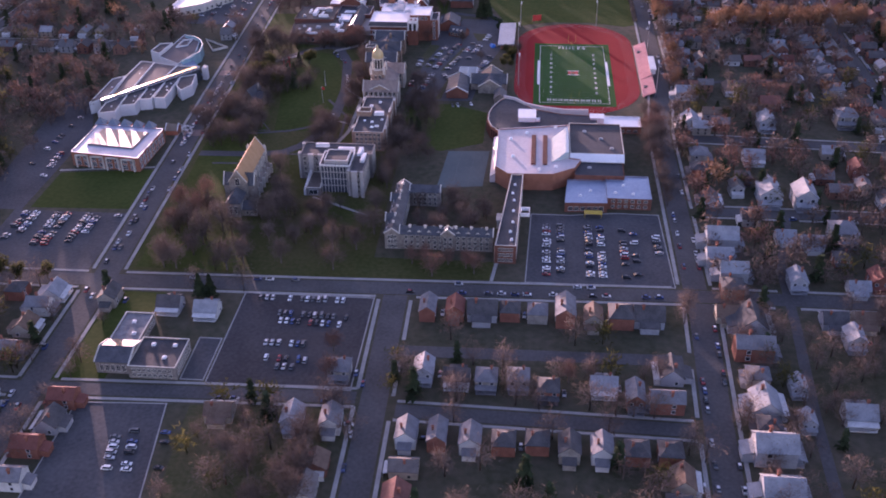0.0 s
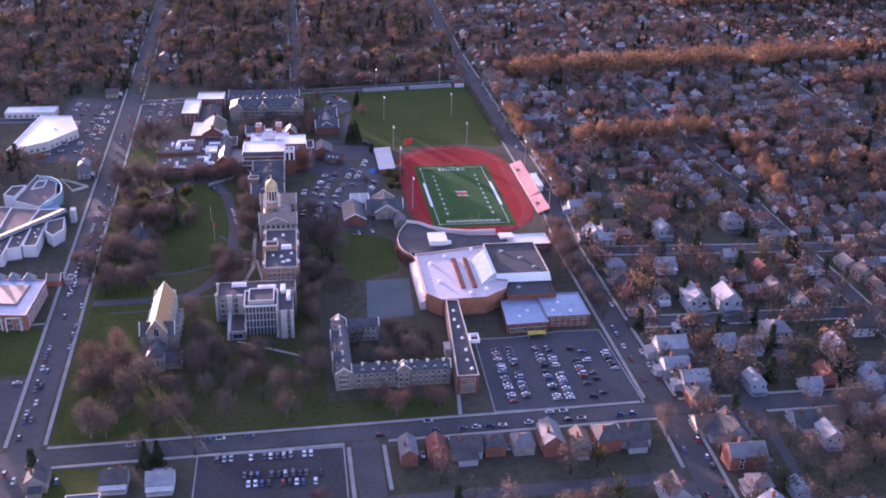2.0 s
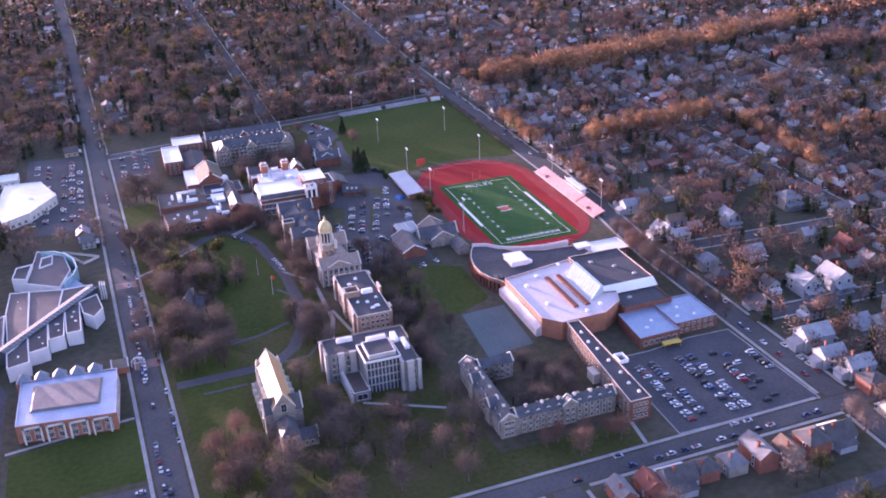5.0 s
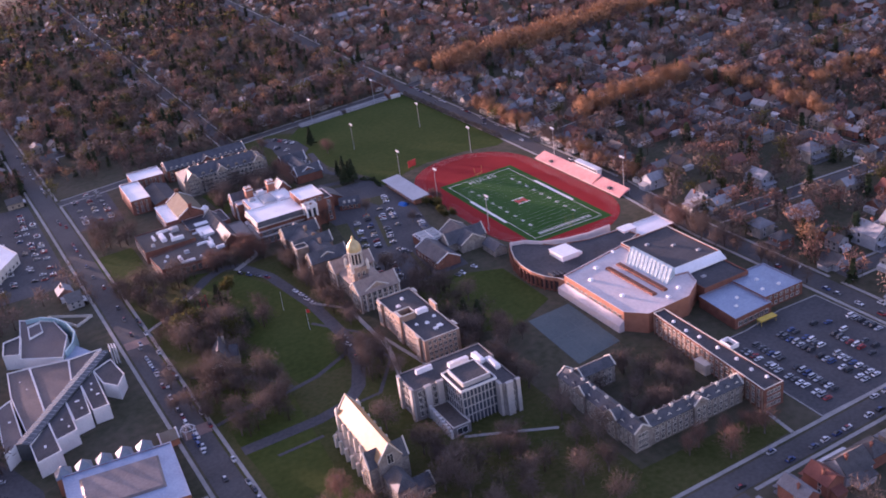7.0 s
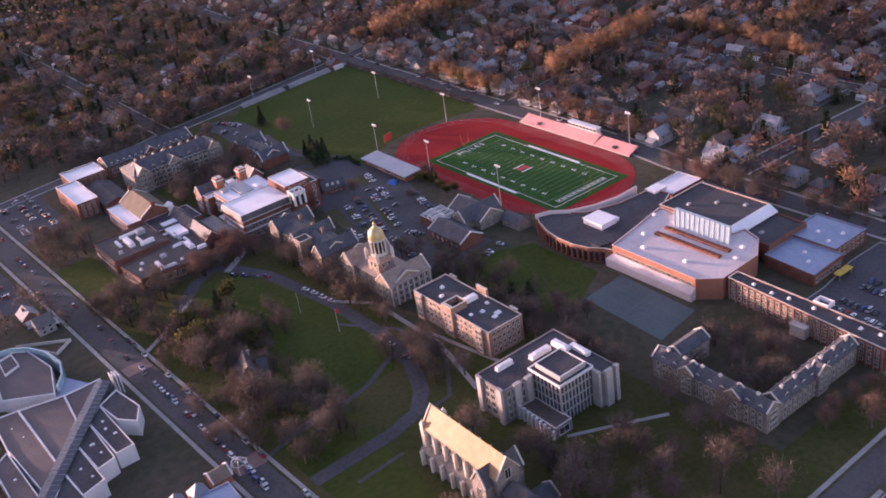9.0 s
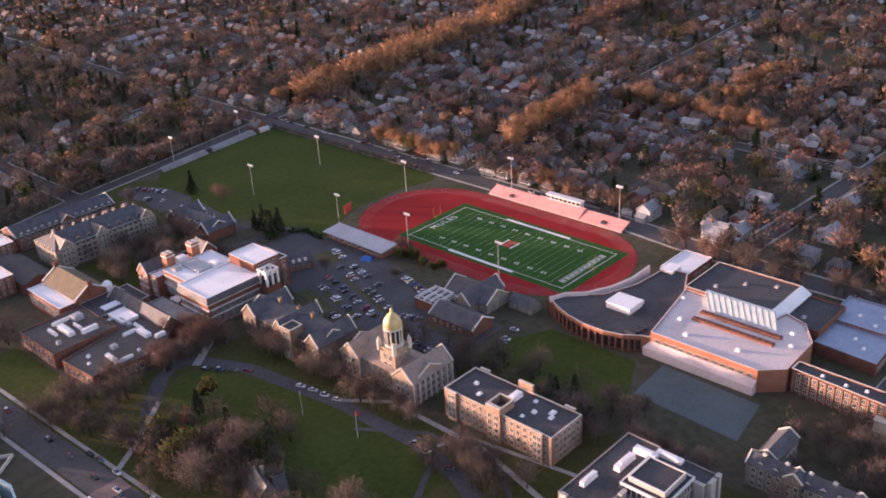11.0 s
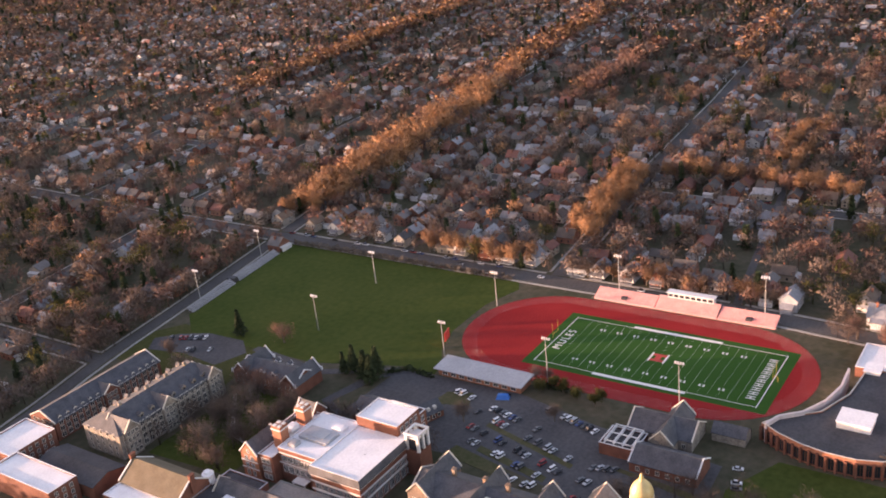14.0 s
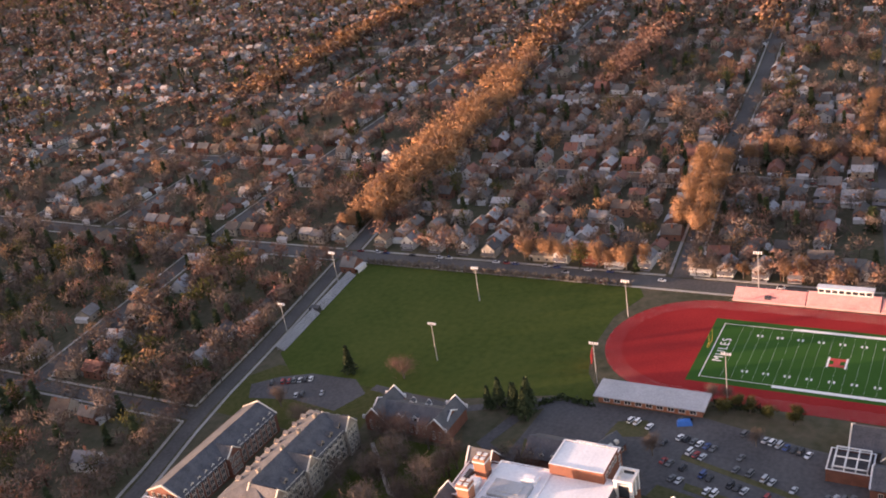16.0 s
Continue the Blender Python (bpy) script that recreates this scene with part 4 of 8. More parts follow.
east = house_root("lecture_hall", -132, -111, "long flat-roofed buff brick hall with stone bays", "college building")
body = flat_block(east, rect(-142, -138, -122.5, -83), 13.3, BUFF_BRICK, DARK_ROOF, LIMESTONE)
for p, q, n in (((-142, -83), (-142, -138), 16), ((-142, -138), (-122.5, -138), 6), ((-122.5, -138), (-122.5, -83), 16), ((-122.5, -83), (-142, -83), 6)):
    windows(body, p, q, 1.5, n, rows=4, dz=3.0, w=1.5, h=1.8, bars=1)
for x, s in ((-142, -1), (-122.5, 1)):
    for y, d, h in ((-88, 2.4, 13.9), (-110, 3.6, 16.2), (-132, 2.4, 13.9)):
        b2 = flat_block(east, rect(min(x, x + s * 1.2), y - d, max(x, x + s * 1.2), y + d), h, BUFF_BRICK, DARK_ROOF, LIMESTONE, name="bay")
        windows(b2, (x - 1.2, y + d) if s < 0 else (x + 1.2, y - d), (x - 1.2, y - d) if s < 0 else (x + 1.2, y + d), 1.5, 2, rows=4, dz=3.0, w=1.5, h=2.1, margin=0.4)
bm = bmesh.new()
ring(bm, rect(-141.9, -113.6, -134, -106.4), 0.45, 12.5, 16.0)
wpart("turret", bm, BUFF_BRICK, east, "square roof turret with a pale coping")
bm = bmesh.new()
ring(bm, rect(-142, -113.7, -133.9, -106.3), 0.6, 16.0, 16.3)
wpart("turret_coping", bm, LIMESTONE, east)
for x, y, w, d, h in ((-131, -91, 1.6, 1.6, 1.0), (-136, -97, 2.0, 1.5, 0.8), (-129, -110, 6, 3, 2.0), (-132, -122, 1.6, 1.6, 0.8), (-128, -128, 2.6, 2.0, 0.7), (-131, -129.5, 2.0, 1.6, 0.7), (-137, -120, 1.2, 1.2, 0.7), (-126, -118, 1.4, 1.4, 0.7)):
    roof_unit(east, x, y, 12.6, w, d, h)

# ---- domed hall ----
domed = house_root("domed_hall", -136, -46, "buff stone college hall with a gold-capped dome tower", "college building")
body = gable_block(domed, -144, -68, -126, -25, 10.5, 15.0, "y", BUFF_STONE, PINK_LIT_SLATE, trim=LIMESTONE)
windows(body, (-144, -25), (-144, -68), 1.5, 12, rows=3, dz=3.2, w=1.4, h=2.0)
windows(body, (-126, -68), (-126, -25), 1.5, 12, rows=3, dz=3.2, w=1.4, h=2.0)
windows(body, (-144, -68), (-126, -68), 1.5, 5, rows=3, dz=3.2, w=1.4, h=2.0)
for y0, y1 in ((-69, -57), (-35, -24)):
    b2 = gable_block(domed, -146.5, y0, -122, y1, 11.0, 16.6, "x", BUFF_STONE, PINK_LIT_SLATE, trim=LIMESTONE)
    windows(b2, (-146.5, y1), (-146.5, y0), 1.5, 3, rows=3, dz=3.3, w=1.7, h=2.4)
    windows(b2, (-122, y0), (-122, y1), 1.5, 3, rows=3, dz=3.3, w=1.7, h=2.4)
    windows(b2, (-146.5, y0), (-122, y0), 1.5, 7, rows=3, dz=3.3, w=1.7, h=2.4)
    for x in np.linspace(-146, -122.5, 8):
        bm = bmesh.new()
        box(bm, x - 0.35, y0 - 0.45, 0, x + 0.35, y0 + 0.02, 10.6)
        wpart("pilaster", bm, LIMESTONE, domed)
tx, ty = -138, -50.5
bm = bmesh.new()
box(bm, tx - 4.6, ty - 4.6, 0, tx + 4.6, ty + 4.6, 20)
box(bm, tx - 4.9, ty - 4.9, 19.4, tx + 4.9, ty + 4.9, 20.2)
tower = wpart("tower", bm, BUFF_STONE, domed, "square stone tower")
windows(tower, (tx - 4.6, ty + 4.6), (tx - 4.6, ty - 4.6), 2, 2, rows=4, dz=4.2, w=1.5, h=2.6)
windows(tower, (tx - 4.6, ty - 4.6), (tx + 4.6, ty - 4.6), 2, 2, rows=4, dz=4.2, w=1.5, h=2.6)
for sx in (-1, 1):
    for sy in (-1, 1):
        bm = bmesh.new()
        x, y = tx + sx * 4.6, ty + sy * 4.6
        tube(bm, (x, y, 18), (x, y, 22.5), 1.0, 1.0, 8)
        tube(bm, (x, y, 22.5), (x, y, 24.5), 1.0, 0.1, 8)
        wpart("turret", bm, LIMESTONE, domed)
bm = bmesh.new()
tube(bm, (tx, ty, 20.2), (tx, ty, 21.4), 4.3, 4.3, 16)
tube(bm, (tx, ty, 21.4), (tx, ty, 28.2), 3.1, 3.1, 16, 1)
tube(bm, (tx, ty, 28.2), (tx, ty, 29.0), 4.2, 4.2, 16)
wpart("drum", bm, (LIMESTONE, GLASS), domed, "glazed drum under the dome")
for k in range(12):
    a = 2 * math.pi * k / 12
    bm = bmesh.new()
    tube(bm, (tx + 3.8 * math.cos(a), ty + 3.8 * math.sin(a), 21.4), (tx + 3.8 * math.cos(a), ty + 3.8 * math.sin(a), 28.2), 0.34, 0.3, 8)
    wpart("column", bm, LIMESTONE, domed)
bm = bmesh.new()
prof = [(4.0, 29.0), (4.05, 30.4), (3.75, 31.8), (3.1, 33.2), (2.2, 34.3), (1.1, 35.1), (0.75, 35.4), (0.7, 36.6), (0.5, 37.1), (0.08, 38.3)]
rings = [[bm.verts.new((tx + r * math.cos(2 * math.pi * k / 24), ty + r * math.sin(2 * math.pi * k / 24), z)) for k in range(24)] for r, z in prof]
for a, b in zip(rings, rings[1:]):
    for k in range(24):
        bm.faces.new((a[k], a[(k + 1) % 24], b[(k + 1) % 24], b[k])).smooth = True
wpart("dome", bm, GOLD, domed, "dull gold ribbed dome with a finial")

arts_old = house_root("old_arts_hall", -138, 15, "brown stone gothic hall with slate roofs and a bay tower", "college building")
body = gable_block(arts_old, -151, -14, -133, 40, 11.0, 15.5, "y", BROWNSTONE, SLATE, trim=LIMESTONE)
windows(body, (-151, 40), (-151, -14), 1.3, 13, rows=3, dz=3.3, w=1.7, h=2.2)
windows(body, (-133, -14), (-133, 40), 1.3, 13, rows=3, dz=3.3, w=1.7, h=2.2)
for y0, y1, x0 in ((8, 15, -154), (-16, -7, -153), (30, 40, -153)):
    b2 = gable_block(arts_old, x0, y0, -130, y1, 11.8, 17.0, "x", BROWNSTONE, SLATE, trim=LIMESTONE)
    windows(b2, (x0, y1), (x0, y0), 1.5, 2, rows=3, dz=3.2, w=1.5, h=2.2)
for y in (2, 12, 26):
    chimney(arts_old, -140, y, 13, 18.5, 1.6, 1.4, BROWNSTONE)
bt = flat_block(arts_old, rect(-155.5, 0, -148, 7), 16.5, BROWNSTONE, DARK_ROOF, LIMESTONE, name="bay_tower")
windows(bt, (-155.5, 7), (-155.5, 0), 2, 2, rows=4, dz=3.6, w=1.6, h=2.2)

# ---- science building ----
sci = house_root("science_building", -138, 85, "red brick science building with white roofs and tall chimneys", "college building")
main = rect(-161, 57, -126, 82)
body = flat_block(sci, main, 16.5, BRICK, PALE_ROOF, PALE_ROOF, rim=0.3)
windows(body, (-161, 82), (-161, 57), 6.2, 6, w=2.6, h=2.8, bars=2, frame_mat=WHITE)
windows(body, (-161, 57), (-126, 57), 6.2, 9, w=2.4, h=2.8, bars=2, frame_mat=WHITE)
windows(body, (-161, 82), (-161, 57), 1.0, 7, w=2.8, h=4.2, bars=2, frame_mat=WHITE)
windows(body, (-161, 57), (-126, 57), 1.0, 8, w=2.6, h=4.2, bars=2, frame_mat=WHITE)
for z, h in ((5.5, 0.5), (9.4, 0.4), (12.3, 0.9)):
    bm = bmesh.new()
    ring(bm, rect(-161.3, 56.7, -125.8, 82.2), 0.3, z, z + h)
    wpart("string_course", bm, WHITE, sci, "white band course")
bm = bmesh.new()
low, top = rect(-162, 56, -125.6, 82.4), rect(-161, 57, -126, 82)
pts = [(*p, 13.2) for p in low] + [(*p, 16.45) for p in top]
solid(bm, pts, [(k, (k + 1) % 4, 4 + (k + 1) % 4, 4 + k) for k in range(4)])
solid(bm, [(*p, 13.2) for p in low] + [(*p, 13.2) for p in top], [(k, 4 + k, 4 + (k + 1) % 4, (k + 1) % 4) for k in range(4)])
wpart("mansard", bm, SLATE, sci, "steep dark mansard band")
b2 = flat_block(sci, rect(-156, 82.4, -126, 104), 15.8, BRICK, PALE_ROOF, PALE_ROOF, rim=0.3, name="lab_wing")
windows(b2, (-156, 104), (-156, 82.4), 9.8, 6, w=2.4, h=2.6, bars=2, frame_mat=WHITE)
windows(b2, (-156, 104), (-156, 82.4), 4.6, 6, w=2.4, h=3.2, bars=2, frame_mat=WHITE)
for z in (8.6, 13.4):
    bm = bmesh.new()
    ring(bm, rect(-156.25, 82.45, -125.8, 103.9), 0.24, z, z + 0.5)
    wpart("string_course", bm, WHITE, sci)
bm = bmesh.new()
box(bm, -160, 88, 3.6, -156.1, 95, 4.0)
for y in (88.4, 94.6):
    tube(bm, (-159.6, y, 0), (-159.6, y, 3.6), 0.2, 0.2, 6)
wpart("canopy", bm, WHITE, sci, "white entrance canopy")
b2 = flat_block(sci, rect(-160, 104.1, -149, 112), 13.0, BRICK, PALE_ROOF, WHITE, name="bay_block")
windows(b2, (-160, 112), (-160, 104.1), 1.5, 2, rows=3, dz=3.8, w=1.8, h=2.4, frame_mat=WHITE)
b2 = gable_block(sci, -161, 112.1, -146, 121.5, 12.0, 17.5, "x", BRICK_ORANGE, SLATE, trim=WHITE)
windows(b2, (-161, 121.5), (-161, 112.1), 1.5, 2, rows=3, dz=3.6, w=1.5, h=2.2, frame_mat=WHITE)
windows(b2, (-161, 119), (-161, 114.6), 12.4, 1, w=1.0, h=1.6, frame_mat=WHITE, margin=0.5)
for z in (8.2, 4.6):
    bm = bmesh.new()
    box(bm, -161.2, 112, z, -161.0, 121.6, z + 0.5)
    wpart("string_course", bm, WHITE, sci)
b2 = flat_block(sci, rect(-148.9, 104.1, -126, 117), 14.6, BRICK, PALE_ROOF, WHITE, name="wing")
windows(b2, (-126, 117), (-148.9, 117), 1.5, 6, rows=3, dz=3.9, w=1.8, h=2.3, frame_mat=WHITE)
gable_block(sci, -130, 108, -120, 118, 13.0, 18.5, "y", BRICK, SLATE, trim=WHITE)
b2 = flat_block(sci, rect(-129, 61, -113, 82.3), 21.0, BRICK, PALE_ROOF, PALE_ROOF, rim=0.3, name="tower_block")
windows(b2, (-113, 61), (-113, 82.3), 1.5, 5, rows=5, dz=4.0, w=1.8, h=2.4, frame_mat=WHITE)
windows(b2, (-129, 61), (-113, 61), 17.2, 4, w=1.8, h=2.2, frame_mat=WHITE)
b2 = flat_block(sci, rect(-112.9, 62, -107, 80), 17.0, BRICK, DARK_ROOF, PALE_ROOF, name="stair_bay")
windows(b2, (-107, 62), (-107, 80), 1.5, 4, rows=4, dz=3.8, w=1.8, h=2.4, frame_mat=WHITE)
windows(b2, (-112.9, 62), (-107, 62), 1.5, 1, rows=4, dz=3.8, w=1.8, h=2.4, frame_mat=WHITE)
bm = bmesh.new()
box(bm, -130, 50, 0, -122, 56.9, 12)
wpart("lantern_base", bm, BRICK, sci, "brick base of the lantern tower")
for x in (-129.4, -126, -122.6):
    for y in (50.6, 56.3):
        bm = bmesh.new()
        box(bm, x - 0.6, y - 0.6, 12, x + 0.6, y + 0.6, 19.4)
        wpart("lantern_pier", bm, WHITE, sci, "white pier of the lantern")
bm = bmesh.new()
box(bm, -129, 51, 12.02, -123, 56, 17.5)
wpart("lantern_glazing", bm, GLASS, sci)
bm = bmesh.new()
ring(bm, rect(-130.2, 49.8, -121.8, 57.1), 0.8, 19.4, 20.2)
box(bm, -129.4, 50.6, 17.5, -122.6, 56.3, 18.0)
wpart("lantern_cap", bm, WHITE, sci)
for x, y in ((-150, 107), (-134, 108)):
    bm = bmesh.new()
    box(bm, x - 2.4, y - 2.4, 10, x + 2.4, y + 2.4, 21.0)
    box(bm, x - 2.7, y - 2.7, 21.0, x + 2.7, y + 2.7, 21.6, 1)
    box(bm, x - 2.5, y - 2.5, 21.6, x + 2.5, y + 2.5, 22.6)
    for i in (-1, 1):
        for j in (-1, 1):
            box(bm, x + i * 1.3 - 0.8, y + j * 1.3 - 0.8, 22.6, x + i * 1.3 + 0.8, y + j * 1.3 + 0.8, 22.9, 1)
    wpart("chimney", bm, (BRICK_ORANGE, WHITE), sci, "broad brick chimney with white bands")
for x, y, w, d, h, m in ((-142, 93, 9, 15, 1.4, GREY_ROOF), (-134, 88, 4, 6, 1.6, PALE_ROOF), (-151, 99, 4, 4, 1.6, GREY_ROOF), (-142, 108, 5, 4, 1.8, PALE_ROOF), (-140, 112, 9, 2, 1.6, DARK_METAL), (-145, 66, 1.0, 1.0, 0.7, GREY_ROOF)):
    roof_unit(sci, x, y, 15.4, w, d, h, m)
bm = bmesh.new()
box(bm, -172, 70, 0, -161.1, 100, 3.2)
ring(bm, rect(-172, 70, -161.1, 100), 0.4, 3.2, 4.0)
wpart("terrace", bm, PAVING, sci, "paved entrance terrace")

# ---- union building ----
union = house_root("union_building", -200, 90, "low brick union building with dark flat roofs and roof plant", "college building")
up = [(-228, 78), (-226, 54), (-196, 50), (-182, 60), (-182, 100), (-196, 100), (-196, 84)]
body = flat_block(union, up, 6.5, BRICK, BROWN_ROOF, BROWN_ROOF)
windows(body, up[0], up[1], 1.0, 5, w=2.2, h=3.4)
windows(body, up[1], up[2], 1.0, 7, w=2.2, h=3.4)
b2 = flat_block(union, rect(-229, 84.1, -196.1, 118), 8.0, BRICK, BROWN_ROOF, BROWN_ROOF, name="wing")
windows(b2, (-229, 118), (-229, 84.1), 1.0, 7, rows=2, dz=3.4, w=1.8, h=1.8)
flat_block(union, rect(-196, 100.1, -168, 122), 7.2, BRICK, DARK_ROOF, GREY_ROOF, name="wing")
b2 = gable_block(union, -181.9, 66, -172.1, 118, 6.0, 10.5, "y", BRICK, SLATE, trim=LIMESTONE)
for x, y, w, d, h, m in ((-190, 70, 3, 9, 1.6, PALE_ROOF), (-186, 62, 5, 2, 1.5, PALE_ROOF), (-212, 62, 2, 8, 1.3, PALE_ROOF), (-206, 70, 3, 3, 1.4, GREY_ROOF), (-218, 72, 1.5, 1.5, 1, PALE_ROOF),
                         (-200, 58, 1.2, 1.2, 0.8, PALE_ROOF), (-214, 100, 3, 12, 2.2, PALE_ROOF), (-206, 92, 8, 2, 2, PALE_ROOF), (-222, 92, 2, 2, 1.6, GREY_ROOF), (-204, 108, 5, 5, 2.4, GREY_ROOF),
                         (-186, 108, 9, 5, 1.2, PALE_ROOF), (-190, 88, 2, 12, 1.2, GREY_ROOF), (-179, 112, 3, 3, 1.4, PALE_ROOF)):
    roof_unit(union, x, y, 7.3 if y > 84 and x < -196 else 5.9, w, d, h, m)
for x, y, w, d, h in ((-211, 111, 9, 1.4, 1.4), (-219, 104, 1.4, 8, 1.4), (-208, 100, 1.2, 7, 1.2), (-194, 76, 7, 1.2, 1.2), (-188, 78, 1.2, 8, 1.0), (-209, 56, 9, 1.3, 1.1), (-221, 66, 1.2, 1.2, 0.8), (-190, 96, 14, 1.0, 0.7)):
    roof_unit(union, x, y, 7.3 if y > 84 and x < -196 else 5.9, w, d, h, PALE_ROOF, "white roof duct")
bm = bmesh.new()
tube(bm, (-178, 124, 0), (-178, 124, 11), 2.6, 2.6, 12)
tube(bm, (-178, 124, 11), (-178, 124, 12.2), 1.6, 1.4, 12)
wpart("cooling_tower", bm, PALE_ROOF, union, "round pale cooling tower")
flat_block(union, rect(-192, 86, -183, 99.5), 7.4, WHITE, PALE_ROOF, PALE_ROOF, z0=5.9, rim=0.2, name="plant_room")
aud = house_root("dining_hall", -198, 138, "dining hall with a tan shingle roof and white eaves", "college building")
body = gable_block(aud, -197, 122, -179, 157, 9.6, 15.2, "y", BRICK, OLIVE_ROOF, trim=WHITE)
windows(body, (-179, 122), (-179, 157), 2, 8, w=2.0, h=4.6, frame_mat=WHITE)
side = flat_block(aud, rect(-206, 122, -197.05, 157), 8.8, BRICK, PALE_ROOF, PALE_ROOF, rim=0.3, name="aisle")
windows(side, (-206, 157), (-206, 122), 2, 8, w=2.0, h=4.6, frame_mat=WHITE)
for y in (121.6, 157.4):
    bm = bmesh.new()
    box(bm, -189.2, y - 0.6, 9, -186.8, y + 0.6, 17.2)
    box(bm, -189.4, y - 0.8, 17.2, -186.6, y + 0.8, 17.6)
    wpart("chimney", bm, BRICK, aud, "brick stack with a pale cap on the gable")

# ---- north residences ----
def long_residence(name, x0, y0, x1, y1, eave, ridge, label, wall, roof, rows, hip, n, bays):
    root = house_root(name, (x0 + x1) / 2, (y0 + y1) / 2, label, "residence hall")
    b = gable_block(root, x0, y0, x1, y1, eave, ridge, "x", wall, roof, hip=hip, trim=None if hip else LIMESTONE)
    windows(b, (x0, y0), (x1, y0), 1.2, n, rows=rows, dz=3.2, w=2.1, h=2.3)
    windows(b, (x1, y1), (x0, y1), 1.3, n // 2, rows=rows, dz=3.2, w=1.9, h=1.9)
    windows(b, (x0, y1), (x0, y0), 1.3, 5, rows=rows, dz=3.2, w=1.5, h=1.9)
    windows(b, (x1, y0), (x1, y1), 1.3, 4, rows=rows, dz=3.2, w=1.5, h=1.9)
    for f in bays:
        x = x0 + (x1 - x0) * f
        g = gable_block(root, x - 4, y0 - 1.6, x + 4, (y0 + y1) / 2, eave + 0.5, ridge - 0.6, "y", wall, roof, over=0.3, trim=LIMESTONE)
        windows(g, (x - 4, y0 - 1.6), (x + 4, y0 - 1.6), 1.3, 3, rows=rows, dz=3.2, w=1.5, h=1.9, margin=0.6)
    return root


prosser = long_residence("stone_residence", -177, 181, -113, 206, 12.5, 18.0, "tall stone residence with slate and tan hipped roofs", STONE, SLATE, 4, 8.0, 18, (0.1, 0.45, 0.9))
for k in range(9):
    dormer(prosser, -168 + k * 6.5, 183, 13.0, 0, w=2.2, wall=STONE)
    if k < 8:
        dormer(prosser, -166 + k * 6.5, 204.5, 13.0, 180, w=2.2, wall=STONE)
for x in (-164, -148, -136, -124):
    chimney(prosser, x, 194, 16, 20, 1.6, 1.2, STONE)
martin = long_residence("brick_residence", -180, 224, -116, 243, 9.5, 14.0, "long brick residence with a slate roof and white gables", BRICK, SLATE, 3, 0.0, 17, (0.5,))
for k in range(14):
    dormer(martin, -176 + k * 4.4, 225.2, 9.6, 0, w=1.6, h=1.3)
west_hall = house_root("white_roofed_residence", -196, 215, "brick residence with white flat roofs", "residence hall")
body = flat_block(west_hall, rect(-208, 218, -184, 240), 11, BRICK, PALE_ROOF, PALE_ROOF)
windows(body, (-208, 218), (-184, 218), 1.3, 6, rows=3, dz=3.2, w=1.4, h=1.8)
windows(body, (-184, 218), (-184, 240), 1.3, 5, rows=3, dz=3.2, w=1.4, h=1.8)
body = flat_block(west_hall, rect(-218, 176, -204, 217.9), 11, BRICK, PALE_ROOF, PALE_ROOF)
windows(body, (-204, 176), (-204, 217), 1.3, 10, rows=3, dz=3.2, w=1.4, h=1.8)
windows(body, (-218, 176), (-204, 176), 1.3, 3, rows=3, dz=3.2, w=1.4, h=1.8)
link = house_root("brick_annexe", -190, 182, "plain brick annexe with a brown pitched roof", "college building")
body = gable_block(link, -203, 168, -186, 208, 6.5, 9.0, "y", BRICK, DARK_ROOF)
windows(body, (-186, 168), (-186, 208), 1.3, 8, rows=2, dz=2.6, w=1.2, h=1.5)
mill = house_root("white_gabled_hall", -88, 165, "brick hall with a slate roof and white stepped gables", "college building")
body = gable_block(mill, -101.5, 144, -86, 182, 6.0, 10.4, "y", BRICK, SLATE, trim=WHITE)
windows(body, (-101.5, 174), (-101.5, 152), 1.3, 6, rows=2, dz=2.7, w=1.4, h=1.6, frame_mat=WHITE)
windows(body, (-86, 152), (-86, 174), 1.3, 6, rows=2, dz=2.7, w=1.4, h=1.6, frame_mat=WHITE)
for yc in (147, 179):
    b2 = gable_block(mill, -103.6, yc - 4.6, -84, yc + 4.6, 6.6, 11.6, "x", BRICK, SLATE, trim=WHITE)
    windows(b2, (-103.6, yc + 4.6), (-103.6, yc - 4.6), 1.3, 2, rows=2, dz=2.7, w=1.4, h=1.7, frame_mat=WHITE)
    windows(b2, (-84, yc - 4.6), (-84, yc + 4.6), 1.3, 2, rows=2, dz=2.7, w=1.4, h=1.7, frame_mat=WHITE)
    for x in (-103.8, -83.8):
        for dy in (-4.9, 4.9):
            bm = bmesh.new()
            box(bm, x - 0.4, yc + dy - 0.5, 6.2, x + 0.4, yc + dy + 0.5, 8.0)
            wpart("kneeler", bm, WHITE, mill, "white stone foot of a gable")
for y in (159, 167):
    dormer(mill, -100.4, y, 6.6, -90, w=2.6, wall=WHITE)
    dormer(mill, -87.1, y, 6.6, 90, w=2.6, wall=WHITE)

# ---- small buildings by the track ----
shed = house_root("equipment_shed", -51, 68, "long low brick shed with a pale grey metal roof", "shed")
bm = bmesh.new()
box(bm, -56, 45, -0.3, -46, 91, 4.0)
body = wpart("wall", bm, BRICK_ORANGE, shed)
bm = bmesh.new()
solid(bm, [(-58, 43.5, 4.0), (-45, 43.5, 4.4), (-45, 92.5, 4.4), (-58, 92.5, 4.0), (-58, 43.5, 4.5), (-45, 43.5, 5.4), (-45, 92.5, 5.4), (-58, 92.5, 4.5)], [(3, 2, 1, 0), (4, 5, 6, 7), (0, 1, 5, 4), (1, 2, 6, 5), (2, 3, 7, 6), (3, 0, 4, 7)])
wpart("roof", bm, GREY_ROOF, shed)
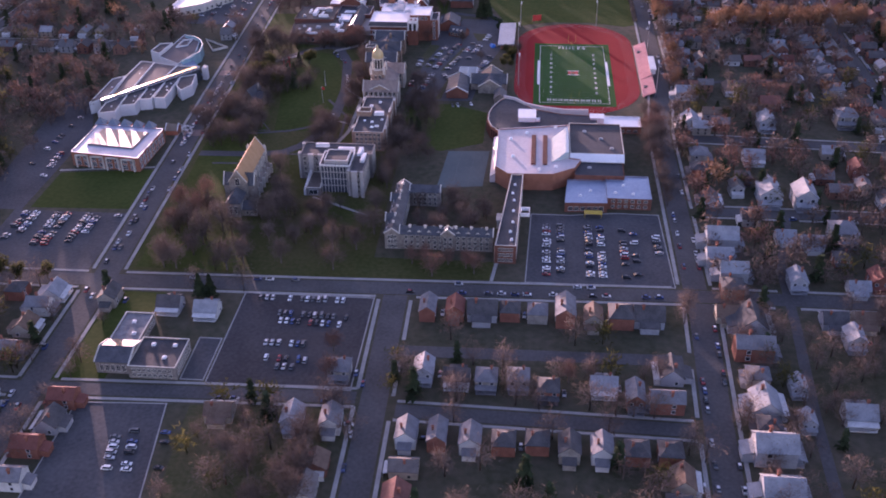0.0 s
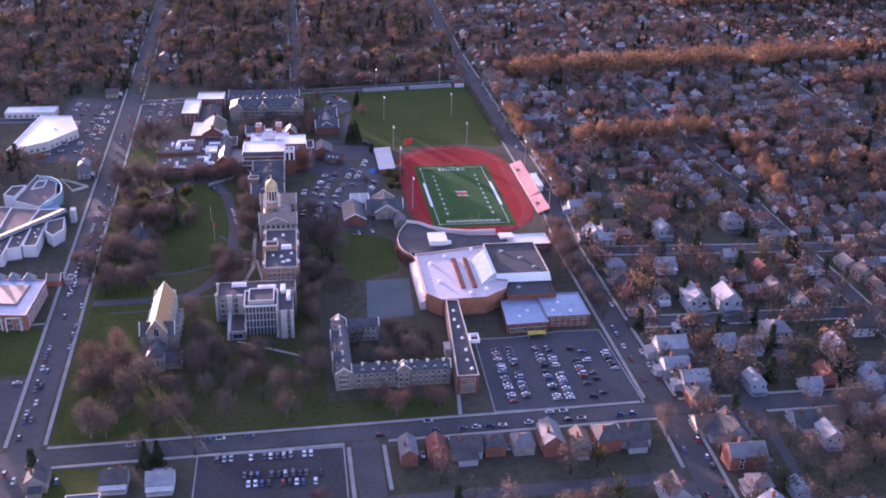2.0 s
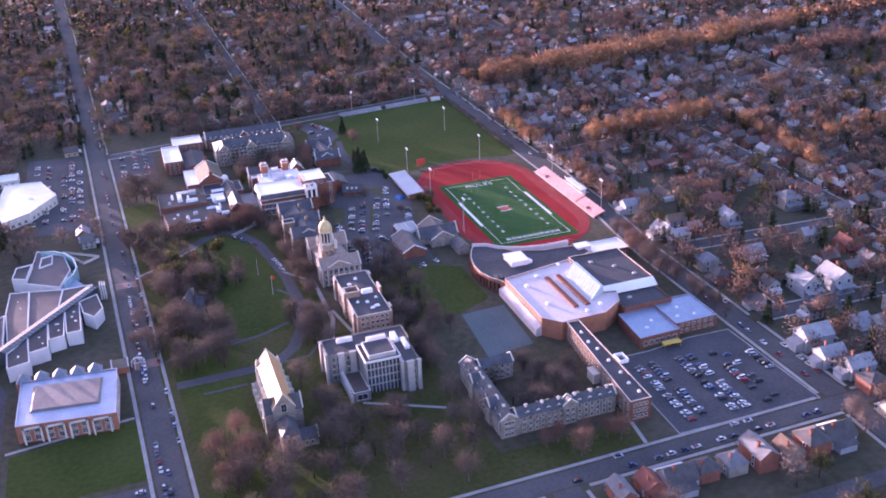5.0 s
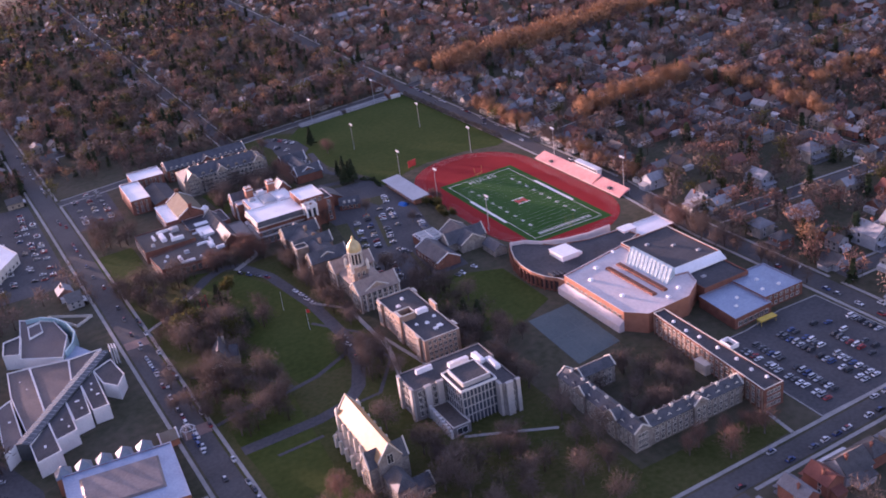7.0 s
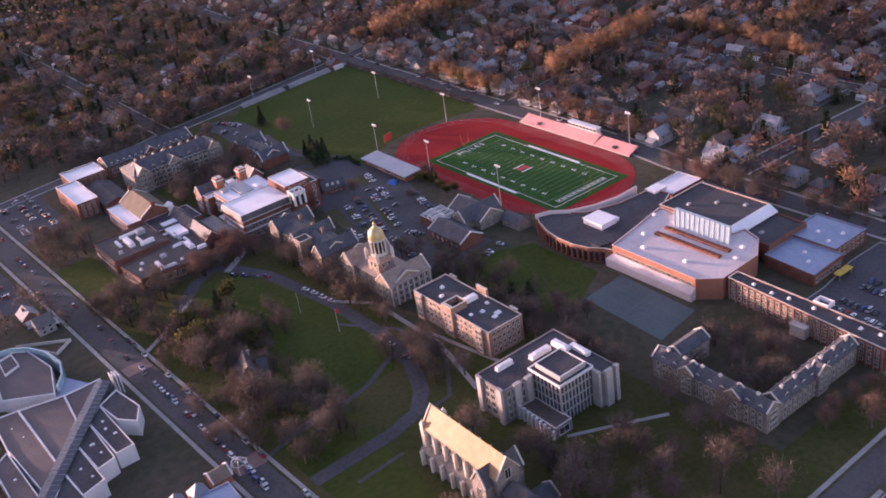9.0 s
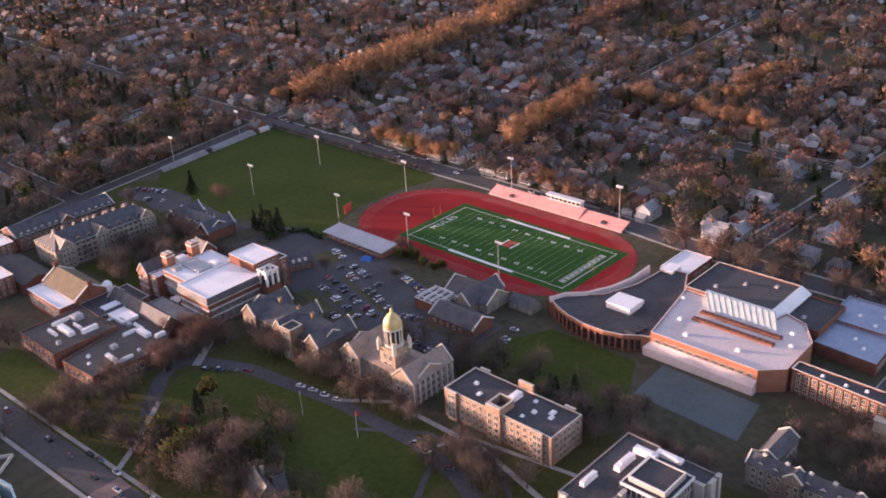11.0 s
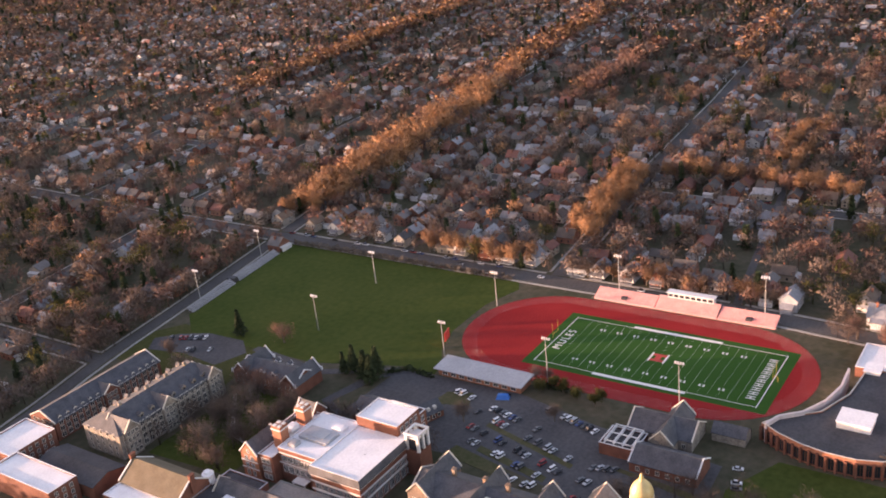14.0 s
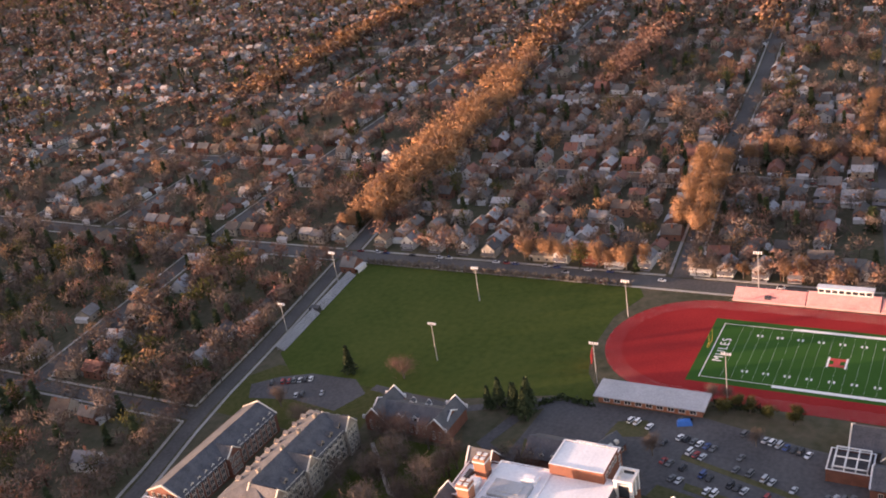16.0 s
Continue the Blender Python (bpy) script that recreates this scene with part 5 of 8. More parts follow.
windows(body, (-56, 91), (-56, 45), 1.0, 9, w=2.6, h=2.0, frame_mat=WHITE)
lodge = house_root("field_lodge", -58, -28, "stone lodge with grey gabled roofs beside the track", "house")
body = gable_block(lodge, -68, -42, -52, -14, 5.0, 10.0, "y", STONE, SLATE, trim=LIMESTONE)
windows(body, (-68, -14), (-68, -42), 1.2, 6, w=1.4, h=1.8)
body = gable_block(lodge, -74, -36, -48, -26, 5.2, 10.5, "x", STONE, SLATE, trim=LIMESTONE)
windows(body, (-74, -26), (-74, -36), 1.2, 2, w=1.4, h=1.8)
gable_block(lodge, -56, -60, -48, -46, 4.0, 7.0, "y", STONE, SLATE)
chapel2 = house_root("meeting_house", -78, -36, "low house with dark roofs and white rooftop frames", "house")
body = gable_block(chapel2, -90, -52, -75, -24, 4.5, 8.5, "y", BRICK, SLATE, trim=WHITE)
windows(body, (-90, -24), (-90, -52), 1.2, 6, w=1.4, h=1.8)
flat_block(chapel2, rect(-84, -24, -70, -8), 5.5, BRICK, DARK_ROOF, WHITE, name="wing")
bm = bmesh.new()
for k in range(4):
    box(bm, -83.5, -22.5 + k * 4, 5.6, -70.5, -22.1 + k * 4, 7.2)
for k in range(3):
    box(bm, -83.5 + k * 6.2, -22.5, 6.9, -83.1 + k * 6.2, -10, 7.3)
wpart("roof_frame", bm, WHITE, chapel2, "white steel frame round roof plant")
cottage = house_root("dormered_cottage", -103, 88, "dark-roofed brick cottage with a row of dormers", "house")
body = gable_block(cottage, -108, 84, -92, 104, 5.0, 9.5, "y", BRICK, SLATE)
for k in range(4):
    dormer(cottage, -107, 87 + k * 4.6, 5.4, -90, w=1.6, h=1.2)

# ---- arts centre and buildings along the west road ----
MAUVE_ROOF = mat("mauve_brown_membrane_roof", (0.115, 0.095, 0.092), (0.165, 0.138, 0.132), 0.08, 1.2, 0.8)
SPINE_GLASS = mat("tinted_spine_glass", (0.040, 0.047, 0.052), (0.065, 0.074, 0.08), 0.15, 1.5, 0.12, spec=0.6)
TEAL_GLASS = mat("pale_teal_glazing", (0.22, 0.36, 0.40), (0.32, 0.48, 0.52), 0.3, 2.0, 0.2, spec=0.6)
centre = house_root("arts_centre", -302, -62, "white-walled arts centre with stepped flat roofs and a glazed spine", "arts centre")
blocks = [[(-285, -44), (-283, -60), (-277, -68), (-272, -58), (-275, -38)], [(-293, -54), (-292, -82), (-284, -82), (-285, -44)], [(-302, -65), (-301, -86), (-293, -84), (-293, -54)],
          [(-312, -79), (-311, -97), (-301, -94), (-302, -65)], [(-322, -93), (-321, -110), (-310, -107), (-312, -79)], [(-277, -24), (-294, -24), (-296, -47)],
          [(-294, -24), (-313, -19), (-312, -69), (-296, -47)], [(-313, -19), (-324, -17), (-325, -44), (-322, -83), (-312, -69)], [(-333, -52), (-325.3, -46), (-324, -85), (-333, -95)]]
for k, b in enumerate(blocks):
    flat_block(centre, b, 8.0 + 0.07 * k, WHITE, DARK_ROOF if k < 5 else MAUVE_ROOF, WHITE, rim=0.5, name="gallery")
for x, y, w, d in ((-289, -62, 1.2, 1.2), (-287, -68, 1.5, 1.0), (-288, -56, 1.0, 1.0), (-297, -68, 2.2, 1.0), (-296, -76, 1.0, 1.0), (-306, -80, 1.0, 1.0), (-304, -88, 1.0, 1.0), (-316, -98, 1.0, 2.2), (-319, -30, 1.2, 1.2), (-317, -40, 1.0, 1.0), (-328, -66, 2, 2)):
    roof_unit(centre, x, y, 7.1, w, d, 0.8)
a, b = Vector((-277, -28)), Vector((-325, -91))
d = (b - a).normalized()
n = Vector((-d.y, d.x))
bm = bmesh.new()
pts = []
for p in (a, b):
    for off, z in ((-3.6, 0), (3.6, 0), (3.6, 8.8), (0, 9.3), (-3.6, 8.8)):
        q = p + n * off
        pts.append((q.x, q.y, z))
solid(bm, pts, [(0, 1, 2, 3, 4), (9, 8, 7, 6, 5), (1, 6, 7, 2), (2, 7, 8, 3), (3, 8, 9, 4), (4, 9, 5, 0), (0, 5, 6, 1)])
bmesh.ops.recalc_face_normals(bm, faces=bm.faces)
spine = wpart("glass_spine", bm, SPINE_GLASS, centre, "long glazed spine with a ridged roof")
for k in range(26):
    bm = bmesh.new()
    p = a.lerp(b, (k + 0.5) / 26)
    for s in (-1, 1):
        q = p + n * 3.6 * s
        tube(bm, (q.x, q.y, 8.85), (p.x, p.y, 9.35), 0.06, 0.06, 4)
    wpart("glazing_bar", bm, METAL, centre, parent=spine)
for k in range(3):
    bm = bmesh.new()
    p = Vector((-273, -27)) + Vector((1.3, -0.4)) * k
    box(bm, p.x - 0.3, p.y - 3, 0, p.x + 0.3, p.y + 3, 9.5)
    wpart("fin", bm, WHITE, centre, "white entrance fin")
studio = house_root("studio_wing", -292, 10, "low studio wing with white-rimmed roofs and a curved wall", "arts centre")
flat_block(studio, [(-311, 47), (-316, -2), (-296, -16), (-290, 8), (-294, 32)], 6.5, WHITE, MAUVE_ROOF, WHITE, rim=0.6)
flat_block(studio, [(-324, 4), (-322, 20), (-312.6, 22), (-315.5, -1)], 8.6, WHITE, DARK_ROOF, WHITE, name="plant_tower")
bm = bmesh.new()
ring(bm, [(-309, 18), (-301, 22), (-301, 36), (-308, 34)], 0.5, 5.6, 7.0)
wpart("roof_well", bm, WHITE, studio, "white-rimmed roof well")
bm = bmesh.new()
strip(bm, [(-308, 40), (-300, 38), (-293, 31), (-288, 20), (-286, 6), (-289, -6), (-294, -14)], 0.9, 0, 8.4)
wpart("curved_wall", bm, TEAL_GLASS, studio, "tall curved wall of pale teal glass")
bm = bmesh.new()
solid(bm, [(-287, -3, 0), (-276, -22, 0), (-292, -23, 0), (-297, -18, 0), (-288, -4, 5.0), (-278, -21, 3.2), (-291, -22.5, 4.2), (-296, -17, 5.0)], [(3, 2, 1, 0), (4, 5, 6, 7), (0, 1, 5, 4), (1, 2, 6, 5), (2, 3, 7, 6), (3, 0, 4, 7)])
bmesh.ops.recalc_face_normals(bm, faces=bm.faces)
wpart("lean_to", bm, BLUE_ROOF, studio, "blue metal lean-to roof")
court_wall = house_root("garden_court_wall", -284, 38, "low wall round a triangular sunken court", "wall")
bm = bmesh.new()
ring(bm, [(-296, 52), (-283, 27), (-273, 35)], 0.5, -0.2, 1.6)
wpart("wall", bm, LIMESTONE, court_wall)
concert = house_root("concert_hall", -291, -150, "brick hall with blue metal roof and white pyramids", "theatre")
gp2 = [(-314, -170), (-269, -176), (-267, -134), (-313, -129)]
PYRAMID = mat("blue_grey_glazed_pyramid", (0.13, 0.165, 0.21), (0.19, 0.23, 0.28), 0.3, 1.5, 0.45)
WORN_METAL = mat("weathered_metal_roof", (0.13, 0.112, 0.112), (0.205, 0.18, 0.178), 0.12, 1.2, 0.4, metal=0.2)
body = flat_block(concert, gp2, 9.5, BRICK_ORANGE, BLUE_ROOF, BLUE_ROOF, rim=0.4)
windows(body, (-314, -170), (-269, -176), 1.0, 8, rows=2, dz=4.0, w=3.2, h=2.8, bars=3, frame_mat=WHITE)
windows(body, (-269, -176), (-267, -134), 1.0, 8, rows=2, dz=4.0, w=2.6, h=2.8, bars=2, frame_mat=WHITE)
bm = bmesh.new()
solid(bm, [(-308, -160, 9.2), (-276, -164, 9.2), (-274, -140, 9.2), (-307, -136, 9.2), (-307, -159, 10.1), (-277, -163, 10.1), (-275, -141, 10.1), (-306, -137, 10.1)], [(3, 2, 1, 0), (4, 5, 6, 7), (0, 1, 5, 4), (1, 2, 6, 5), (2, 3, 7, 6), (3, 0, 4, 7)])
bmesh.ops.recalc_face_normals(bm, faces=bm.faces)
wpart("upper_roof", bm, WORN_METAL, concert, "raised pale metal roof")
for k in range(5):
    x, y = -312 + k * 8.6, -126 - k * 0.9
    bm = bmesh.new()
    box(bm, x - 3.4, y - 3.4, 0, x + 3.4, y + 3.4, 8.6)
    solid(bm, [(x - 3.6, y - 3.6, 8.6), (x + 3.6, y - 3.6, 8.6), (x + 3.6, y + 3.6, 8.6), (x - 3.6, y + 3.6, 8.6), (x, y, 13)], [(0, 1, 4), (1, 2, 4), (2, 3, 4), (3, 0, 4), (3, 2, 1, 0)], 1)
    wpart("pyramid_bay", bm, (BRICK_ORANGE, PYRAMID), concert, "bay under a blue-grey metal pyramid")
for k in range(4):
    bm = bmesh.new()
    p = Vector((-312, -170.9)).lerp(Vector((-271, -176.4)), (k + 0.5) / 4)
    box(bm, p.x - 4.2, p.y - 0.9, 0, p.x - 3.4, p.y, 8.6)
    box(bm, p.x + 3.4, p.y - 0.9, 0, p.x + 4.2, p.y, 8.6)
    box(bm, p.x - 4.2, p.y - 0.9, 7.9, p.x + 4.2, p.y, 8.6)
    wpart("portal_frame", bm, LIMESTONE, concert, "pale stone frame round a glazed bay")
gate = house_root("street_pavilion", -266, -118, "small gabled pavilion with a white frame beside the pavement", "pavilion")
gable_block(gate, -270, -124, -262, -116, 3.6, 6.4, "x", BRICK_ORANGE, TAN_ROOF, trim=WHITE)
bm = bmesh.new()
for k in range(6):
    x0, y0 = -257 + 3.4 * math.cos(k * math.pi / 3), -120 + 3.4 * math.sin(k * math.pi / 3)
    x1, y1 = -257 + 3.4 * math.cos((k + 1) * math.pi / 3), -120 + 3.4 * math.sin((k + 1) * math.pi / 3)
    tube(bm, (x0, y0, 0), (x0, y0, 4), 0.15, 0.15, 5)
    tube(bm, (x0, y0, 4), (x1, y1, 4), 0.15, 0.15, 5)
    tube(bm, (x0, y0, 4), (-257, -120, 6), 0.12, 0.12, 5)
wpart("frame", bm, WHITE, gate, "open white octagon frame")
for name, poly, h, wallm, roofm, label in (
        ("drum_hall", [(-345, 100), (-318, 120), (-300, 150), (-312, 186), (-338, 190)], 7.5, LIMESTONE, PALE_ROOF, "pale hall with a white flat roof"),
        ("depot", [(-372, 205), (-330, 205), (-330, 222), (-372, 222)], 5.5, LIMESTONE, PALE_ROOF, "long low depot with a white roof")):
    c = [sum(p[k] for p in poly) / len(poly) for k in (0, 1)]
    root = house_root(name, *c, label, "hall")
    body = flat_block(root, poly, h, wallm, roofm, PALE_ROOF)
    poly_windows(body, poly, 1.2, 5.0, w=2.0, h=2.0)
    roof_unit(root, c[0] + 4, c[1] + 3, h - 0.7, 3, 2, 1.4)

# ---- church and neighbours south of the campus ----
church = house_root("church", -203, -350, "stone church hall with grey and dark flat roofs", "church")
GRAVEL_ROOF = mat("speckled_gravel_roof", (0.14, 0.135, 0.14), (0.27, 0.26, 0.26), 0.5, 2.2, 0.95)
body = flat_block(church, rect(-220.5, -350, -206.5, -327), 5.6, STONE, GRAVEL_ROOF, LIMESTONE)
windows(body, (-220.5, -327), (-220.5, -350), 1.2, 7, w=1.6, h=2.2)
windows(body, (-206.5, -347), (-206.5, -327), 1.2, 6, w=1.6, h=2.2)
body = gable_block(church, -220.5, -366, -204.7, -350.1, 6.4, 9.2, "x", STONE, SLATE, trim=LIMESTONE)
windows(body, (-220.5, -366), (-204.7, -366), 1.6, 5, w=1.5, h=3.2)
windows(body, (-220.5, -350.1), (-220.5, -366), 1.6, 3, w=1.8, h=3.6)
body = flat_block(church, rect(-204.6, -368.5, -182.6, -347.2), 6.8, STONE, DARK_ROOF, LIMESTONE)
windows(body, (-204.6, -368.5), (-182.6, -368.5), 1.2, 8, rows=2, dz=2.8, w=1.4, h=1.6)
windows(body, (-182.6, -368.5), (-182.6, -347.2), 1.2, 7, rows=2, dz=2.8, w=1.4, h=1.6)
for x, y in ((-214, -334), (-211, -343), (-198, -352), (-190, -361), (-188, -352)):
    roof_unit(church, x, y, 4.9 if x < -206 else 6.1, 1.6, 1.6, 0.9)

# pale kerbs round the car parks
for k, poly in enumerate(([(-170, -370), (-104, -370), (-104, -299), (-170, -299)], [(-30, -280), (46, -280), (44, -207), (20, -206.4), (-6, -210.4), (-28, -210.4)], [(-222, -470), (-170, -470), (-182, -384), (-222, -386)], [(-182, -368), (-170.8, -368), (-170.8, -337), (-182, -337)])):
    bm = bmesh.new()
    ring(bm, poly, 0.6, -0.1, 0.2)
    setting("kerb", bm, PAVING, "pale raised kerb round a car park", "kerb")

# ---- trees ----
CAMPUS = [(-262, -284, 56, 285)]
rng = np.random.default_rng(7)


def twig_cloud(n, height, spread, base, size, lobes=7, tall=1.0, seed=0):
    """Thin triangles gathered in clumps round limb ends; an uneven crown with gaps. n x 3 x 3 numbers."""
    r = np.random.default_rng(seed)
    mid = (height + base) / 2
    half = (height - base) / 2
    way = r.normal(size=(lobes, 3))
    way /= np.linalg.norm(way, axis=1)[:, None]
    hub = way * (r.uniform(0.25, 0.78, (lobes, 1))) * [spread, spread, half * tall]
    pick = r.integers(0, lobes, n)
    off = r.normal(size=(n, 3))
    off /= np.linalg.norm(off, axis=1)[:, None]
    off *= r.uniform(0.1, 1.0, (n, 1)) ** 0.7 * [spread * 0.62, spread * 0.62, half * 0.6]
    c = hub[pick] + off + [0, 0, mid]
    c[:, 2] = np.clip(c[:, 2], base * 0.75, height)
    out = c - [0, 0, mid * 0.75]
    out /= np.linalg.norm(out, axis=1)[:, None] + 1e-6
    d = out + r.normal(size=(n, 3)) * 0.55
    d /= np.linalg.norm(d, axis=1)[:, None]
    s = np.cross(d, r.normal(size=(n, 3)))
    s /= np.linalg.norm(s, axis=1)[:, None] + 1e-6
    L, w = r.uniform(0.6, 1.3, (n, 1)) * size[0], r.uniform(0.6, 1.3, (n, 1)) * size[1]
    return np.stack([c - d * L * 0.5 - s * w, c - d * L * 0.5 + s * w, c + d * L * 0.5], 1)


def needle_cone(n, height, spread, seed=0):
    r = np.random.default_rng(seed)
    t = r.uniform(0, 1, n) ** 0.75
    a = r.uniform(0, 2 * math.pi, n)
    tier = 0.8 + 0.2 * np.sin(t * 34)
    rad = spread * (1 - t) * tier * r.uniform(0.55, 1.05, n) + 0.1
    c = np.stack([rad * np.cos(a), rad * np.sin(a), 0.8 + t * (height - 0.8)], 1)
    d = np.stack([np.cos(a), np.sin(a), -0.35 + 0.0 * a], 1) + r.normal(size=(n, 3)) * 0.3
    d /= np.linalg.norm(d, axis=1)[:, None]
    s = np.cross(d, [0, 0, 1.0]) + r.normal(size=(n, 3)) * 0.3
    s /= np.linalg.norm(s, axis=1)[:, None]
    k = height / 12
    return np.stack([c - d * 0.7 * k - s * 0.65 * k, c - d * 0.7 * k + s * 0.65 * k, c + d * 0.9 * k], 1)


def soup(name, tris, material, heart=None, rough=0.5):
    """A mesh from an n x 3 x 3 array of triangles; with a heart (one point each) they are shaded as rounded crowns."""
    if heart is not None:
        flat = np.cross(tris[:, 1] - tris[:, 0], tris[:, 2] - tris[:, 0])
        out = tris.mean(1) - heart
        turn = (flat * out).sum(1) < 0
        tris = tris.copy()
        tris[turn] = tris[turn][:, ::-1]
        flat[turn] *= -1
        flat /= np.linalg.norm(flat, axis=1)[:, None] + 1e-9
        out /= np.linalg.norm(out, axis=1)[:, None] + 1e-9
        soft = out + rough * flat
        soft /= np.linalg.norm(soft, axis=1)[:, None]
    n = len(tris)
    me = bpy.data.meshes.new(name)
    me.vertices.add(3 * n)
    me.vertices.foreach_set("co", np.ascontiguousarray(tris, dtype=np.float32).ravel())
    me.loops.add(3 * n)
    me.loops.foreach_set("vertex_index", np.arange(3 * n, dtype=np.int32))
    me.polygons.add(n)
    me.polygons.foreach_set("loop_start", np.arange(0, 3 * n, 3, dtype=np.int32))
    me.update(calc_edges=True)
    if heart is not None:
        me.attributes.new("custom_normal", "FLOAT_VECTOR", "POINT").data.foreach_set("vector", np.repeat(soft, 3, 0).astype(np.float32).ravel())
    me.materials.append(material)
    return me


def trunk_mesh(height, spread, base, seed, conifer=False):
    r = random.Random(seed)
    bm = bmesh.new()
    if conifer:
        tube(bm, (0, 0, -0.3), (0, 0, height * 0.9), height * 0.022, 0.04, 6)
        return mesh_of("trunk", bm, BARK)
    fork = base * r.uniform(0.85, 1.1)
    tube(bm, (0, 0, -0.3), (0, 0, fork), height * 0.028, height * 0.02, 7)
    for k in range(7):
        a, lift = 2.4 * k + r.uniform(-0.4, 0.4), r.uniform(0.45, 0.95)
        start = Vector((0, 0, fork * r.uniform(0.8, 1.0)))
        end = Vector((math.cos(a) * spread * r.uniform(0.5, 0.8), math.sin(a) * spread * r.uniform(0.5, 0.8), base + (height - base) * lift))
        if k == 0:
            end = Vector((r.uniform(-0.6, 0.6), r.uniform(-0.6, 0.6), height * 0.92))
        bend = start.lerp(end, 0.5) + Vector((0, 0, -height * 0.03))
        tube(bm, start, bend, height * 0.013, height * 0.008, 5)
        tube(bm, bend, end, height * 0.008, 0.03, 4)
        for j in range(2):
            q = bend.lerp(end, 0.2 + 0.4 * j)
            tip = q + Vector((r.uniform(-1, 1), r.uniform(-1, 1), r.uniform(0.2, 1))) * spread * 0.35
            tube(bm, q, tip, height * 0.005, 0.02, 3)
    return mesh_of("trunk", bm, BARK)


TREE_KINDS = {}
for kind, material, count, n in (("bare", TWIG, 5, 1150), ("russet", TWIG_ORANGE, 3, 1300), ("red", TWIG_RED, 3, 1200), ("olive", LEAF, 2, 900)):
    TREE_KINDS[kind] = []
    for k in range(count):
        seed = 31 * k + len(kind)
        h = 11.5 + 1.3 * (k % 3)
        sp = 4.6 + 0.5 * ((k * 2) % 3)
        size = (1.7, 0.065) if kind in ("bare", "red") else (1.9, 0.10) if kind == "russet" else (0.9, 0.45)
        lobes = 34 if kind in ("bare", "red") else 14
        TREE_KINDS[kind].append((trunk_mesh(h, sp, 3.2, seed), soup("crown", twig_cloud(n, h, sp, 2.6, size, lobes, seed=seed), material, np.array((0, 0, h * 0.45)), 1.6 if lobes > 14 else 0.5)))
TREE_KINDS["evergreen"] = [(trunk_mesh(13, 3, 1, k, True), soup("crown", needle_cone(620, 13, 3.4 + 0.4 * k, seed=90 + k), NEEDLE)) for k in range(3)]
TREE_WORDS = {"bare": ("leafless brown deciduous tree with fine twigs", "tree"), "russet": ("tall russet plane tree lit by low sun", "tree"), "red": ("leafless tree with reddish twigs", "tree"),
              "olive": ("broad tree still holding olive leaves", "tree"), "evergreen": ("dark green conifer with a pointed crown", "conifer")}
PLANTED = []


def plant(kind, x, y, scale=1.0, squat=1.0):
    trunk, crown = TREE_KINDS[kind][int(rng.integers(len(TREE_KINDS[kind])))]
    label, category = TREE_WORDS[kind]
    root = thing("conifer" if kind == "evergreen" else "tree", pose(x, y, 0, 0, 0, float(rng.uniform(0, 360))) @ Matrix.Diagonal((scale, scale, scale * squat, 1)), label, category, "trees of the campus and streets")
    part("trunk", trunk, BARK, root)
    part("crown", crown, None, root)
    PLANTED.append((x, y))


def grove(kind, x0, y0, x1, y1, n, lo=0.8, hi=1.2, gap=5.0):
    for _ in range(n):
        for _ in range(12):
            x, y = rng.uniform(min(x0, x1), max(x0, x1)), rng.uniform(min(y0, y1), max(y0, y1))
            if all((x - p) ** 2 + (y - q) ** 2 > gap * gap for p, q in PLANTED):
                plant(kind, float(x), float(y), float(rng.uniform(lo, hi)) * 1.3)
                break


grove("bare", -232, -280, -178, -236, 9, 0.9, 1.3)
grove("bare", -180, -282, -112, -208, 17, 0.8, 1.2)
grove("bare", -186, -240, -172, -170, 5, 0.8, 1.2)
grove("red", -232, -240, -208, -205, 4, 0.8, 1.1)
grove("bare", -238, -140, -206, -20, 20, 0.8, 1.2)
grove("olive", -236, -60, -200, 8, 5, 0.7, 0.95)
grove("evergreen", -232, -50, -202, 5, 4, 0.6, 0.8)
grove("bare", -160, -80, -152, 30, 9, 0.7, 1.0)
grove("red", -200, 36, -165, 50, 7, 0.6, 0.9)
grove("red", -180, 46, -166, 66, 6, 0.6, 0.85)
grove("bare", -176, -140, -150, -96, 7, 0.7, 1.0)
grove("bare", -120, -190, -112, -120, 7, 0.7, 1.0)
grove("evergreen", -108, -124, -98, -100, 3, 0.6, 0.8)
grove("bare", -118, -150, -92, -66, 9, 0.7, 1.0)
grove("bare", -90, -240, -54, -200, 9, 0.6, 0.9)
grove("red", -95, -278, -50, -264, 6, 0.6, 0.9)
grove("bare", -118, -80, -100, -14, 6, 0.6, 0.9)
grove("bare", -168, 130, -110, 174, 12, 0.8, 1.1)
grove("red", -110, 124, -103, 180, 6, 0.7, 1.0)
grove("evergreen", -78, 116, -66, 138, 6, 0.7, 1.0)
grove("evergreen", -66, 218, -62, 224, 1, 0.9, 1.0)
grove("bare", -46, 36, -40, 44, 2, 0.5, 0.6)
grove("olive", -52, 8, -44, 40, 6, 0.45, 0.6)
grove("bare", 45, -190, 54, -110, 8, 0.7, 1.0)
grove("red", 44, -110, 54, -78, 5, 0.7, 0.9)
grove("bare", -110, 206, -112, 220, 2, 0.8, 0.9)
grove("bare", -256, 20, -232, 50, 5, 0.7, 1.0)
grove("bare", -262, -116, -246, -70, 4, 0.6, 0.9)
grove("olive", -330, -292, -262, -298, 4, 0.7, 0.9)
grove("evergreen", -192, -308, -186, -302, 2, 0.7, 0.85)
grove("bare", -150, -440, -112, -386, 8, 0.9, 1.2)
grove("red", -120, -366, -108, -340, 2, 0.8, 1.0)
